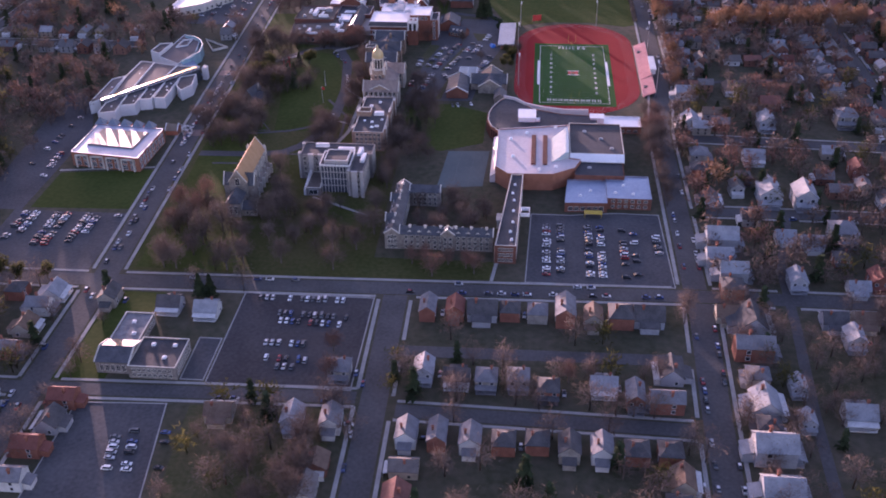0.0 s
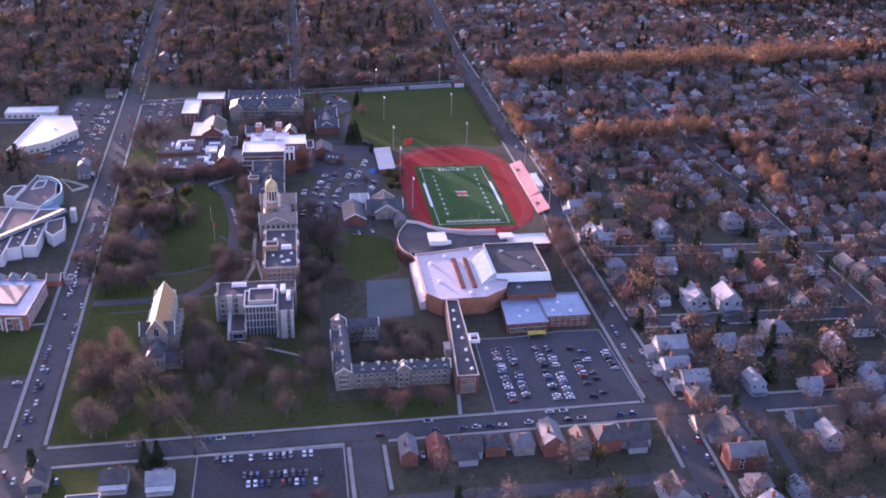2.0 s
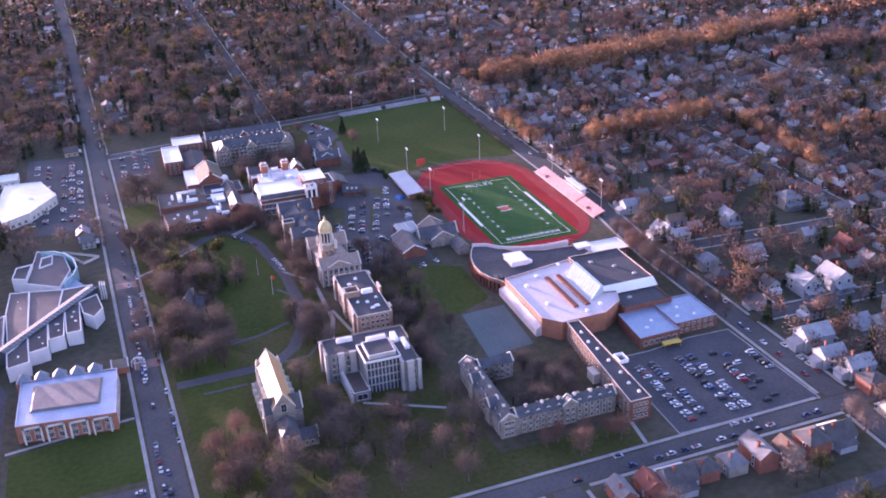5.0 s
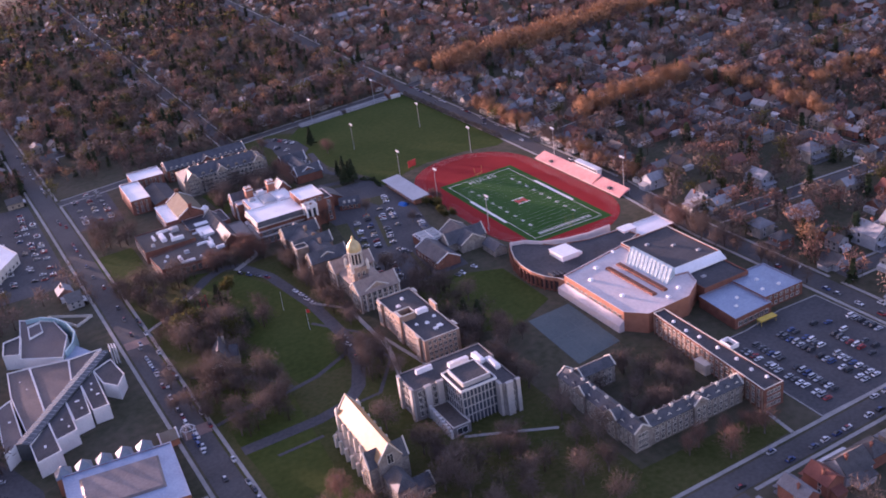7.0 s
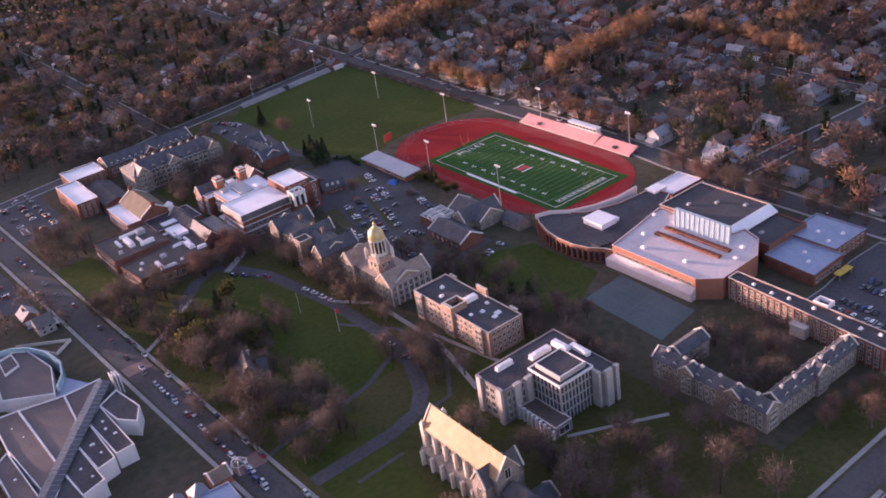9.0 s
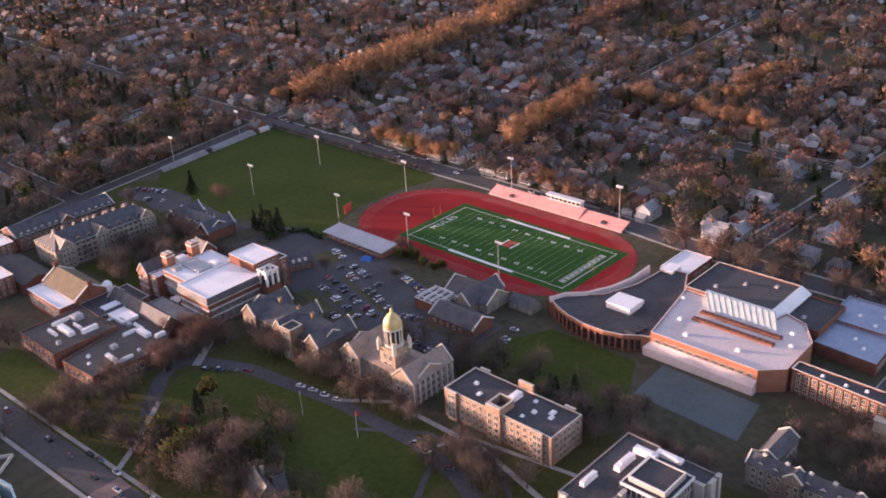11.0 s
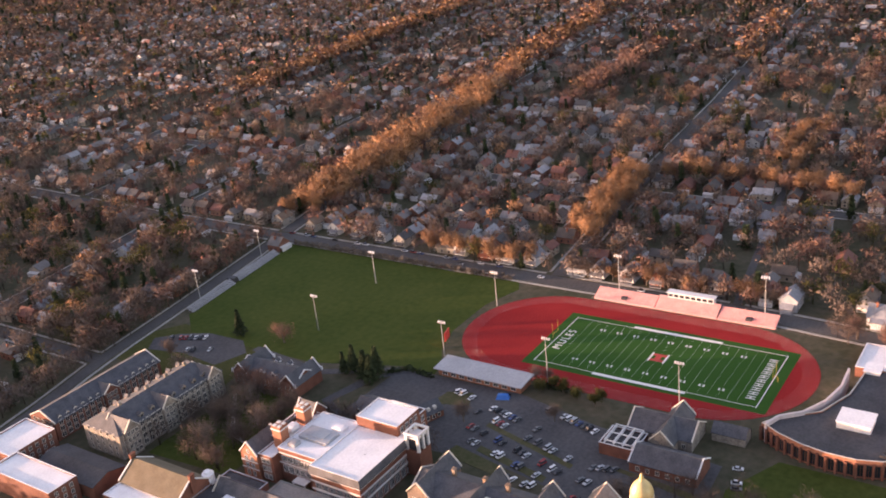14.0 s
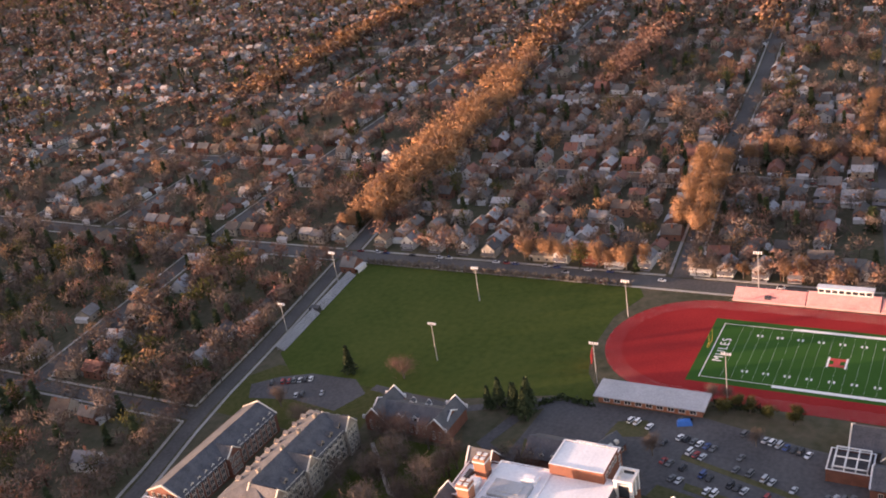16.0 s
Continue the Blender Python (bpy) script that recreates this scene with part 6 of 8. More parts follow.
for k in range(16):
    plant("russet", 118 + k * 8 + float(rng.uniform(-2, 2)), 96 + k * 0.9 + (7.5 if k % 2 else -6) + float(rng.uniform(-2, 2)), float(rng.uniform(1.25, 1.75)))
for k in range(9):
    plant("russet", 74 + float(rng.uniform(-1.5, 3)), 112 + k * 9 + float(rng.uniform(-2, 2)), float(rng.uniform(0.95, 1.3)))
for k in range(16):
    plant(("russet", "russet", "red")[k % 3], (243 if k > 4 else 228 + 3.5 * k) + float(rng.uniform(-5, 5)), -36 + k * 8.4, float(rng.uniform(1.25, 1.65)))
for k in range(16):
    plant("russet", 256 + k * 9 + float(rng.uniform(-2, 2)), (9 if k % 2 else 22) + k * 0.4, float(rng.uniform(0.95, 1.35)))
plant("red", -61, 189, 1.3, 0.75)
plant("bare", -99, 236, 1.1)
plant("bare", -87, 57, 1.0)
plant("bare", -70, 20, 0.8)
for k in range(13):
    plant("russet" if k % 3 else "bare", 73.5 + float(rng.uniform(-1, 2)), -34 + k * 9 + float(rng.uniform(-2, 2)), float(rng.uniform(0.8, 1.1)))
plant("bare", -112, -357, 0.8)
plant("red", -9, -357, 0.9)
plant("evergreen", 94, -74, 0.95)
plant("olive", 99, -79, 0.9)
for k in range(18):
    x = 92 + k * 9
    plant("russet", x, (300 if k % 2 else 318) + 0.13 * (x - 96) + float(rng.uniform(-4, 4)), float(rng.uniform(1.2, 1.6)))


# denser planting between the campus trees
FILL = []
for x0, y0, x1, y1, n in ((-240, -140, -205, -8, 30), (-248, -40, -207, 28, 16), (-232, 28, -206, 60, 8), (-250, -120, -236, 60, 12), (-228, -262, -207, -212, 9), (-204, -60, -190, -20, 4), (-180, -282, -112, -206, 8), (-232, -282, -182, -236, 4), (-160, -78, -150, 36, 12), (-120, -190, -111, -100, 9), (-200, 38, -164, 52, 10), (-168, 128, -112, 176, 14),
                          (-118, -150, -96, -64, 10), (-92, -240, -52, -200, 8), (-118, -100, -94, -30, 10), (-256, 20, -234, 60, 8), (-178, -140, -150, -96, 6), (-260, 118, -226, 172, 14), (-116, 56, -110, 118, 5), (46, -200, 54, -60, 8)):
    for _ in range(round(n * 1.7)):
        FILL.append((rng.uniform(x0, x1), rng.uniform(y0, y1), rng.uniform(0.75, 1.25)))


# ---- far woods ----
def clear_of_streets(x, y, gap):
    return all(near_line(x, y, s[1]) > s[2] / 2 + gap for s in STREETS)


def in_view(x, y):
    """The stretch of the plan that the place covers beyond the campus."""
    if -262 < x < 56 and -284 < y < 285:
        return False
    if x < -560 or y > 1150 + max(0.0, x + 300) * 1.1 or y < -440:
        return False
    if x > 130 and y < -440 + (x - 130) * 0.62 and x < 720:
        return False
    if x >= 720 and y < -74 + (x - 720) * 0.08:
        return False
    return not any(a < x < c and b < y < d for a, b, c, d in KEEP_CLEAR)


KEEP_CLEAR = [(-345, -292, -258, -100), (-335, -120, -230, 45), (-328, 88, -274, 268), (-258, 172, -222, 258), (-230, -380, -168, -300), (-170, -372, -100, -296), (-224, -472, -166, -384), (-376, 98, -298, 226)]


def many(name, templates, spots, material, label, category, parent_kind="stuff", rough=0.6):
    """One joined mesh of many trees, each template turned and sized anew."""
    if not spots:
        return
    r = np.random.default_rng(len(spots))
    out, hearts = [], []
    pick = r.integers(0, len(templates), len(spots))
    for k, template in enumerate(templates):
        at = np.array([s for s, p in zip(spots, pick) if p == k])
        if not len(at):
            continue
        a, s = r.uniform(0, 2 * math.pi, len(at)), at[:, 2]
        c, n = np.cos(a) * s, np.sin(a) * s
        x, y, z = template[..., 0], template[..., 1], template[..., 2]
        X = c[:, None, None] * x - n[:, None, None] * y + at[:, 0, None, None]
        Y = n[:, None, None] * x + c[:, None, None] * y + at[:, 1, None, None]
        Z = s[:, None, None] * z + 0 * X
        out.append(np.stack([X, Y, Z], -1).reshape(-1, 3, 3))
        hearts.append(np.repeat(np.stack([at[:, 0], at[:, 1], s * 4.8], -1), len(template), 0))
    tagged(new(name, soup(name, np.concatenate(out), material, np.concatenate(hearts), rough)), label, category, kind=parent_kind)


def stem(height, r):
    """A three-sided tapered trunk as triangles."""
    ring0 = [(r * math.cos(a), r * math.sin(a), 0) for a in (0, 2.1, 4.2)]
    return np.array([(ring0[k], ring0[(k + 1) % 3], (0, 0, height)) for k in range(3)])


def template(n, size, seed, h=12.0, sp=4.8):
    return np.concatenate([stem(h * 0.8, 0.3), twig_cloud(n, h, sp, 1.8, size, 16, seed=seed)])


MID = [template(165, (2.0, 0.27), 200 + k, 10.5 + k, 5.6 + 0.4 * k) for k in range(5)]
FAR = [template(25, (2.6, 0.92), 300 + k, 10.5 + k, 5.6 + 0.4 * k) for k in range(4)]
MID_FIR = [np.concatenate([stem(10, 0.3), needle_cone(110, 12, 3.0, 400)])]
MID_FIR[0][3:] = MID_FIR[0][3:].mean(1, keepdims=True) + (MID_FIR[0][3:] - MID_FIR[0][3:].mean(1, keepdims=True)) * 1.7
FAR_FIR = [np.concatenate([stem(10, 0.3), needle_cone(40, 12, 3.0, 401)])]
FAR_FIR[0][3:] = FAR_FIR[0][3:].mean(1, keepdims=True) + (FAR_FIR[0][3:] - FAR_FIR[0][3:].mean(1, keepdims=True)) * 2.4

# ---- houses along the streets ----
HOUSE_WALLS = {
    "white": mat("white_clapboard", (0.44, 0.44, 0.44), (0.60, 0.60, 0.59), 0.4, 3.0, 0.8),
    "cream": mat("cream_stucco", (0.34, 0.30, 0.24), (0.46, 0.41, 0.33), 0.4, 3.0, 0.85),
    "brick": mat("house_brick", (0.19, 0.075, 0.05), (0.30, 0.125, 0.085), 0.4, 4.0, 0.9),
    "stone": mat("house_stone", (0.20, 0.18, 0.155), (0.36, 0.33, 0.29), 0.4, 2.5, 0.9),
    "grey": mat("grey_siding", (0.28, 0.29, 0.31), (0.40, 0.41, 0.43), 0.4, 3.0, 0.85)}
HOUSE_ROOFS = {
    "grey": mat("grey_shingles", (0.13, 0.13, 0.14), (0.22, 0.22, 0.235), 0.4, 2.5, 0.85),
    "dark": mat("dark_shingles", (0.06, 0.058, 0.06), (0.11, 0.105, 0.105), 0.4, 2.5, 0.85),
    "brown": mat("brown_shingles", (0.13, 0.085, 0.06), (0.21, 0.145, 0.105), 0.4, 2.5, 0.85),
    "pale": mat("pale_grey_shingles", (0.21, 0.22, 0.24), (0.33, 0.34, 0.36), 0.4, 2.5, 0.8),
    "red": mat("red_tiles", (0.15, 0.055, 0.042), (0.22, 0.085, 0.065), 0.4, 2.5, 0.85)}


def house(m, wall, roof, form, label):
    """A two-storey house that faces -y, with porch, chimney and windows."""
    root = thing("house", m, label, "house", "houses along the streets")
    w, d, e, r = ((8.4, 11.5, 5.8, 9.0), (9.5, 9.5, 5.8, 8.6), (11.5, 9.0, 4.2, 8.0), (7.4, 13.0, 6.2, 9.0))[form]
    base = Vector(root.matrix_basis.translation)
    root.matrix_basis = Matrix.Identity(4)
    body = gable_block(root, -w / 2, -d / 2, w / 2, d / 2, e, r, "y" if form in (0, 3) else "x", HOUSE_WALLS[wall], HOUSE_ROOFS[roof], over=0.5, hip=(0, 4.2, 0, 0)[form])
    for z in ((1.0, 3.7) if form != 2 else (1.0,)):
        for x in (-w * 0.27, w * 0.27):
            ob = part("window", window_mesh(1.3, 1.5, HOUSE_WALLS["white"], 0), None, body)
            ob.matrix_basis = pose(x, -d / 2, z)
        for s in (-1, 1):
            ob = part("window", window_mesh(1.3, 1.5, HOUSE_WALLS["white"], 0), None, body)
            ob.matrix_basis = pose(s * w / 2, d * 0.18, z, 0, 0, 90 * s)
    bm = bmesh.new()
    box(bm, -w / 2 + 0.3, -d / 2 - 2.4, -0.2, w / 2 - 0.3, -d / 2 - 0.02, 0.5)
    solid(bm, [(-w / 2, -d / 2 - 2.8, 2.7), (w / 2, -d / 2 - 2.8, 2.7), (w / 2, -d / 2 - 0.02, 3.5), (-w / 2, -d / 2 - 0.02, 3.5), (-w / 2, -d / 2 - 2.8, 2.9), (w / 2, -d / 2 - 2.8, 2.9), (w / 2, -d / 2 - 0.02, 3.7), (-w / 2, -d / 2 - 0.02, 3.7)],
          [(3, 2, 1, 0), (4, 5, 6, 7), (0, 1, 5, 4), (1, 2, 6, 5), (3, 0, 4, 7)])
    for x in (-w / 2 + 0.5, 0, w / 2 - 0.5):
        tube(bm, (x, -d / 2 - 2.2, 0.5), (x, -d / 2 - 2.2, 2.8), 0.13, 0.11, 6)
    wpart("porch", bm, HOUSE_WALLS["white"] if form == 2 else HOUSE_ROOFS[roof], root)
    chimney(root, w * 0.22, d * 0.12, e, r + 1.2, 0.8, 0.8, HOUSE_WALLS["brick"])
    if form in (0, 2):
        bm = bmesh.new()
        box(bm, -w * 0.3, d / 2 + 0.02, -0.2, w * 0.32, d / 2 + 3.4, 3.0)
        solid(bm, [(-w * 0.34, d / 2 + 0.02, 4.0), (w * 0.36, d / 2 + 0.02, 4.0), (w * 0.36, d / 2 + 3.8, 2.9), (-w * 0.34, d / 2 + 3.8, 2.9), (-w * 0.34, d / 2 + 0.02, 4.2), (w * 0.36, d / 2 + 0.02, 4.2), (w * 0.36, d / 2 + 3.8, 3.1), (-w * 0.34, d / 2 + 3.8, 3.1)],
              [(0, 1, 2, 3), (7, 6, 5, 4), (3, 2, 6, 7), (2, 1, 5, 6), (0, 3, 7, 4)], 1)
        wpart("rear_wing", bm, (HOUSE_WALLS[wall], HOUSE_ROOFS[roof]), root)
    root.matrix_basis = m
    return root


HOUSE_KINDS = [("white", "grey", 0), ("brick", "dark", 1), ("cream", "brown", 2), ("stone", "grey", 1), ("white", "dark", 3), ("grey", "pale", 0), ("brick", "grey", 3), ("stone", "dark", 0), ("white", "pale", 2), ("brick", "red", 0), ("grey", "dark", 2), ("stone", "brown", 0)]
PROTO = {}
HOUSES = []


def place_house(x, y, turn, kind, scale=1.0):
    wall, roof, form = HOUSE_KINDS[kind]
    m = pose(x, y, 0, 0, 0, turn)
    if kind not in PROTO:
        shape = ("gabled", "hip-roofed", "low broad", "narrow gabled")[form]
        tone = {"grey": "grey shingle", "dark": "dark shingle", "brown": "brown shingle", "pale": "pale grey", "red": "red tiled"}[roof]
        PROTO[kind] = house(m, wall, roof, form, f"{shape} {wall} house with porch and {tone} roof")
    else:
        copy_thing(PROTO[kind], m @ Matrix.Scale(scale, 4))
    HOUSES.append((x, y))


def free(x, y, gap):
    return all((x - p) ** 2 + (y - q) ** 2 > gap * gap for p, q in HOUSES) and clear_of_streets(x, y, 4.5)


def stone_lodge():
    """A small steep-gabled stone house with a cross wing and porch beside the curved lawn."""
    root = thing("lodge", pose(0, 0, 0), "small grey stone house with steep slate gables", "house")
    body = gable_block(root, -4.5, -7, 4.5, 7, 6.0, 12.0, "y", STONE, SLATE, over=0.4)
    gable_block(root, 4.52, -3.2, 9.0, 3.2, 5.2, 9.5, "x", STONE, SLATE, over=0.4)
    for x in (-2.2, 0.7):
        for z in (1.0, 3.8):
            part("window", window_mesh(1.4, 1.7, LIMESTONE, 0), None, body).matrix_basis = pose(x + 0.7, -7, z)
    for y in (-4.5, 0, 4.5):
        part("window", window_mesh(1.3, 1.6, LIMESTONE, 0), None, body).matrix_basis = pose(-4.5, y, 2.0, 0, 0, -90)
    bm = bmesh.new()
    box(bm, -6.5, -9.5, -0.2, 1.5, -7.02, 0.5)
    solid(bm, [(-5.6, -9.3, 2.6), (0.6, -9.3, 2.6), (0.6, -7.02, 3.5), (-5.6, -7.02, 3.5), (-5.6, -9.3, 2.9), (0.6, -9.3, 2.9), (0.6, -7.02, 3.8), (-5.6, -7.02, 3.8)],
          [(3, 2, 1, 0), (4, 5, 6, 7), (0, 1, 5, 4), (1, 2, 6, 5), (3, 0, 4, 7)])
    for x in (-5.2, -2.5, 0.2):
        tube(bm, (x, -8.9, 0.5), (x, -8.9, 2.7), 0.16, 0.14, 6)
    wpart("porch", bm, LIMESTONE, root)
    chimney(root, 2.2, 4.0, 6.0, 13.2, 1.0, 1.0, STONE)
    root.matrix_basis = pose(-225, -68, 0, 0, 0, -18)


stone_lodge()


def brick_hall():
    """A low hall with a slate roof and dormers at the edge of the car park."""
    root = thing("hall", pose(0, 0, 0), "low brick hall with a slate roof and small dormers", "hall")
    body = gable_block(root, -7, -4.5, 7, 4.5, 3.6, 7.4, "x", BRICK, SLATE, over=0.5)
    for x in (-4.5, -1.5, 1.5, 4.5):
        part("window", window_mesh(1.3, 1.6, LIMESTONE, 0), None, body).matrix_basis = pose(x, -4.5, 1.1)
    for x in (-3.4, 0, 3.4):
        bm = bmesh.new()
        box(bm, x - 0.8, -3.6, 4.2, x + 0.8, -0.6, 6.0)
        wpart("dormer", bm, LIMESTONE, root)
    root.matrix_basis = pose(-91, 75, 0, 0, 0, -22)


brick_hall()
for y in (266, 246, 226):
    place_house(82, y, -90, 0)
r2 = random.Random(5)
# houses beyond the residences
for x, y, turn, kind in ((-166, 296, 10, 0), (-134, 348, 100, 2), (-88, 362, 190, 8), (-69, 374, 190, 5), (-73, 308, 10, 8), (-46, 366, 190, 2), (-48, 314, 10, 10), (-3, 386, 190, 8), (28, 400, 190, 5)):
    place_house(x, y, turn, kind)
# the rows south of the campus, closely set
for k in range(9):
    place_house(-76 + k * 13.2, -311 + r2.uniform(-1.5, 1.5), 180, (6, 9, 10, 1, 3, 6, 11, 1, 10)[k], 1.22)
for k in range(9):
    place_house(-76 + k * 13.2 + r2.uniform(-1, 1), -400 + r2.uniform(-2, 2), 180, r2.choice((0, 1, 3, 6, 7, 5)))
for x, y, kind in ((-73, -357, 5), (-45, -361, 3), (-31, -360, 3), (6, -361, 8), (19, -368, 6), (-58, -360, 10), (-18, -366, 1), (-203, -315, 10), (-183.5, -318, 8), (-110.5, -359, 3)):
    place_house(x, y, 0, kind)
for x, y, turn, kind, scale in ((77, -311, 90, 10, 1.4), (74.5, -332, 90, 6, 1.3), (73, -369, 90, 8, 1.25), (89, -377, 0, 5, 0.75), (89.5, -355, 0, 5, 0.8), (71.5, -397, 90, 5, 1.4), (70, -420, 90, 5, 1.3),
                                (111, -372, 0, 8, 1.1), (122, -320, 0, 5, 1.0), (36, -350, -90, 10, 1.1), (32, -371, -90, 6, 1.1),
                                (74.3, -138, 90, 3, 1.15), (74, -191, 90, 10, 1.0), (73.5, -238, 90, 5, 1.4), (70, -255.5, 90, 5, 1.15), (75, -269, 90, 5, 1.2), (72.5, -282.5, 90, 1, 1.1), (108.7, -230, 180, 8, 0.9),
                                (121.6, -236, 180, 8, 1.0), (139, -227, 0, 3, 1.4), (165, -246, 0, 5, 1.2), (106, -273, 0, 5, 1.0), (135, -277, 180, 8, 0.9), (168, -277, 180, 5, 1.0), (133, -251, 0, 1, 0.9), (172, -190, 0, 4, 1.2),
                                (107.6, -186, 0, 5, 1.4), (127, -188, 0, 5, 1.4), (107.6, -137, 0, 8, 1.1), (75, -87, 90, 8, 1.2), (124, -87, 0, 5, 1.2), (177, -78, 0, 3, 1.4), (166, -150, 0, 9, 1.0), (76.5, -42, 90, 5, 1.1), (97, -164, 0, 1, 0.9)):
    place_house(x, y, turn, kind, scale)
# a regular row of square houses on the street behind the grandstand
for k in range(7):
    place_house(182, 66 - k * 16.2, -90, (3, 1, 3, 8, 3, 1, 3)[k], 1.1)
    if k % 2 == 0:
        place_house(160, 60 - k * 16.2, 90, (5, 9, 8, 10)[k // 2], 0.8)
far_spots, near_spots = [], []
for name, line, width, walkway in STREETS:
    if not walkway:
        continue
    for s in (-1, 1):
        edge = side_line(line, s * (width / 2 + 12.5))
        for a, b in zip(edge, edge[1:]):
            a, b = Vector(a), Vector(b)
            n = int((b - a).length / 15.5)
            d = (b - a).normalized() if n else Vector((1, 0))
            turn = math.degrees(math.atan2(d.y, d.x)) + (180 if s < 0 else 0)
            for k in range(n):
                p = a.lerp(b, (k + 0.5) / n) + Vector((r2.uniform(-2, 2), r2.uniform(-2, 2)))
                if in_view(p.x, p.y) and r2.random() < (0.38 if p.x < 60 and p.y > 280 else 0.2 if 60 < p.x < 190 and -292 < p.y < -36 else 0.8):
                    (near_spots if 66 < p.x < 240 and -330 < p.y < 330 or p.y < -300 and p.x < 120 else far_spots).append((p.x, p.y, turn))
# back rows inside the blocks
for x in np.arange(80, 430, 13.5):
    for y in np.arange(-285, 320, 17.0):
        p = (x + r2.uniform(-3, 3), y + 0.08 * (x - 62) + r2.uniform(-3, 3))
        if in_view(*p) and r2.random() < (0.16 if 60 < p[0] < 190 and p[1] < -36 else 0.62):
            far_spots.append((*p, r2.choice((0, 90, 180, 270)) + r2.uniform(-4, 4)))
for x in np.arange(430, 1500, 19.0):
    for y in np.arange(-200, 1500, 24.0):
        p = (x + r2.uniform(-5, 5), y + 0.08 * (x - 62) + r2.uniform(-5, 5))
        if in_view(*p) and r2.random() < 0.3:
            far_spots.append((*p, r2.choice((0, 90, 180, 270)) + r2.uniform(-4, 4)))
for x, y, turn in near_spots:
    if len(HOUSES) < 165 and free(x, y, 11.5):
        place_house(x, y, turn, r2.randrange(12))
    elif free(x, y, 11.5):
        far_spots.append((x, y, turn))


def house_soup(spots):
    """Many plain two-storey houses in one mesh: walls, roofs, porches, chimneys and window panes."""
    verts, faces, slots = [], [], []

    def add(points, quads, slot):
        n = len(verts)
        verts.extend(points)
        faces.extend([tuple(n + i for i in q) for q in quads])
        slots.extend([slot] * len(quads))

    for x, y, turn in spots:
        w, d, e, r = r2.uniform(7.5, 11), r2.uniform(9, 13), r2.uniform(4.2, 6.2), 0
        r = e + w * r2.uniform(0.28, 0.4)
        c, s = math.cos(radians(turn)), math.sin(radians(turn))
        flip = r2.random() < 0.5

        def at(p):
            px, py = (p[1], p[0]) if flip else p[:2]
            return (x + c * px - s * py, y + s * px + c * py, p[2])

        a, b, o = w / 2, d / 2, 0.5
        add([at(p) for p in ((-a, -b, 0), (a, -b, 0), (a, b, 0), (-a, b, 0), (-a, -b, e), (a, -b, e), (a, b, e), (-a, b, e), (0, -b, r), (0, b, r))], [(0, 1, 5, 8, 4), (2, 3, 7, 9, 6), (1, 2, 6, 5), (3, 0, 4, 7)], 0)
        k = o * (r - e) / a
        z = e - k
        add([at(p) for p in ((-a - o, -b - 0.4, z), (0, -b - 0.4, r), (0, b + 0.4, r), (-a - o, b + 0.4, z), (a + o, -b - 0.4, z), (a + o, b + 0.4, z),
                             (-a - o, -b - 0.4, z + 0.3), (0, -b - 0.4, r + 0.3), (0, b + 0.4, r + 0.3), (-a - o, b + 0.4, z + 0.3), (a + o, -b - 0.4, z + 0.3), (a + o, b + 0.4, z + 0.3))],
            [(6, 7, 8, 9), (7, 10, 11, 8), (0, 3, 2, 1), (1, 2, 5, 4), (0, 6, 9, 3), (4, 5, 11, 10), (0, 1, 7, 6), (1, 4, 10, 7), (2, 3, 9, 8), (5, 2, 8, 11)], 1)
        add([at(p) for p in ((-a * 0.9, -b - 2.4, 2.6), (a * 0.9, -b - 2.4, 2.6), (a * 0.9, -b, 3.3), (-a * 0.9, -b, 3.3), (-a * 0.9, -b - 2.4, 0), (a * 0.9, -b - 2.4, 0))], [(0, 1, 2, 3), (4, 5, 1, 0)], 2)
        add([at(p) for p in ((a * 0.2, 0, e), (a * 0.45, 0, e), (a * 0.45, 0.9, e), (a * 0.2, 0.9, e), (a * 0.2, 0, r + 1), (a * 0.45, 0, r + 1), (a * 0.45, 0.9, r + 1), (a * 0.2, 0.9, r + 1))], [(0, 1, 5, 4), (1, 2, 6, 5), (2, 3, 7, 6), (3, 0, 4, 7), (4, 5, 6, 7)], 3)
        for zz in (1.0, 3.4):
            if zz + 1.3 < e:
                for px in (-a * 0.5, a * 0.5):
                    add([at(p) for p in ((px - 0.6, -b - 0.03, zz), (px + 0.6, -b - 0.03, zz), (px + 0.6, -b - 0.03, zz + 1.3), (px - 0.6, -b - 0.03, zz + 1.3))], [(0, 1, 2, 3)], 4)
                    add([at(p) for p in ((px - 0.6, b + 0.03, zz), (px + 0.6, b + 0.03, zz), (px + 0.6, b + 0.03, zz + 1.3), (px - 0.6, b + 0.03, zz + 1.3))], [(3, 2, 1, 0)], 4)
                for py in (-b * 0.4, b * 0.4):
                    for sx in (-1, 1):
                        add([at(p) for p in ((sx * (a + 0.03), py - 0.6, zz), (sx * (a + 0.03), py + 0.6, zz), (sx * (a + 0.03), py + 0.6, zz + 1.3), (sx * (a + 0.03), py - 0.6, zz + 1.3))], [(0, 1, 2, 3)], 4)
    me = bpy.data.meshes.new("far_houses")
    me.from_pydata(verts, [], faces)
    me.polygons.foreach_set("material_index", np.array(slots, dtype=np.int32))
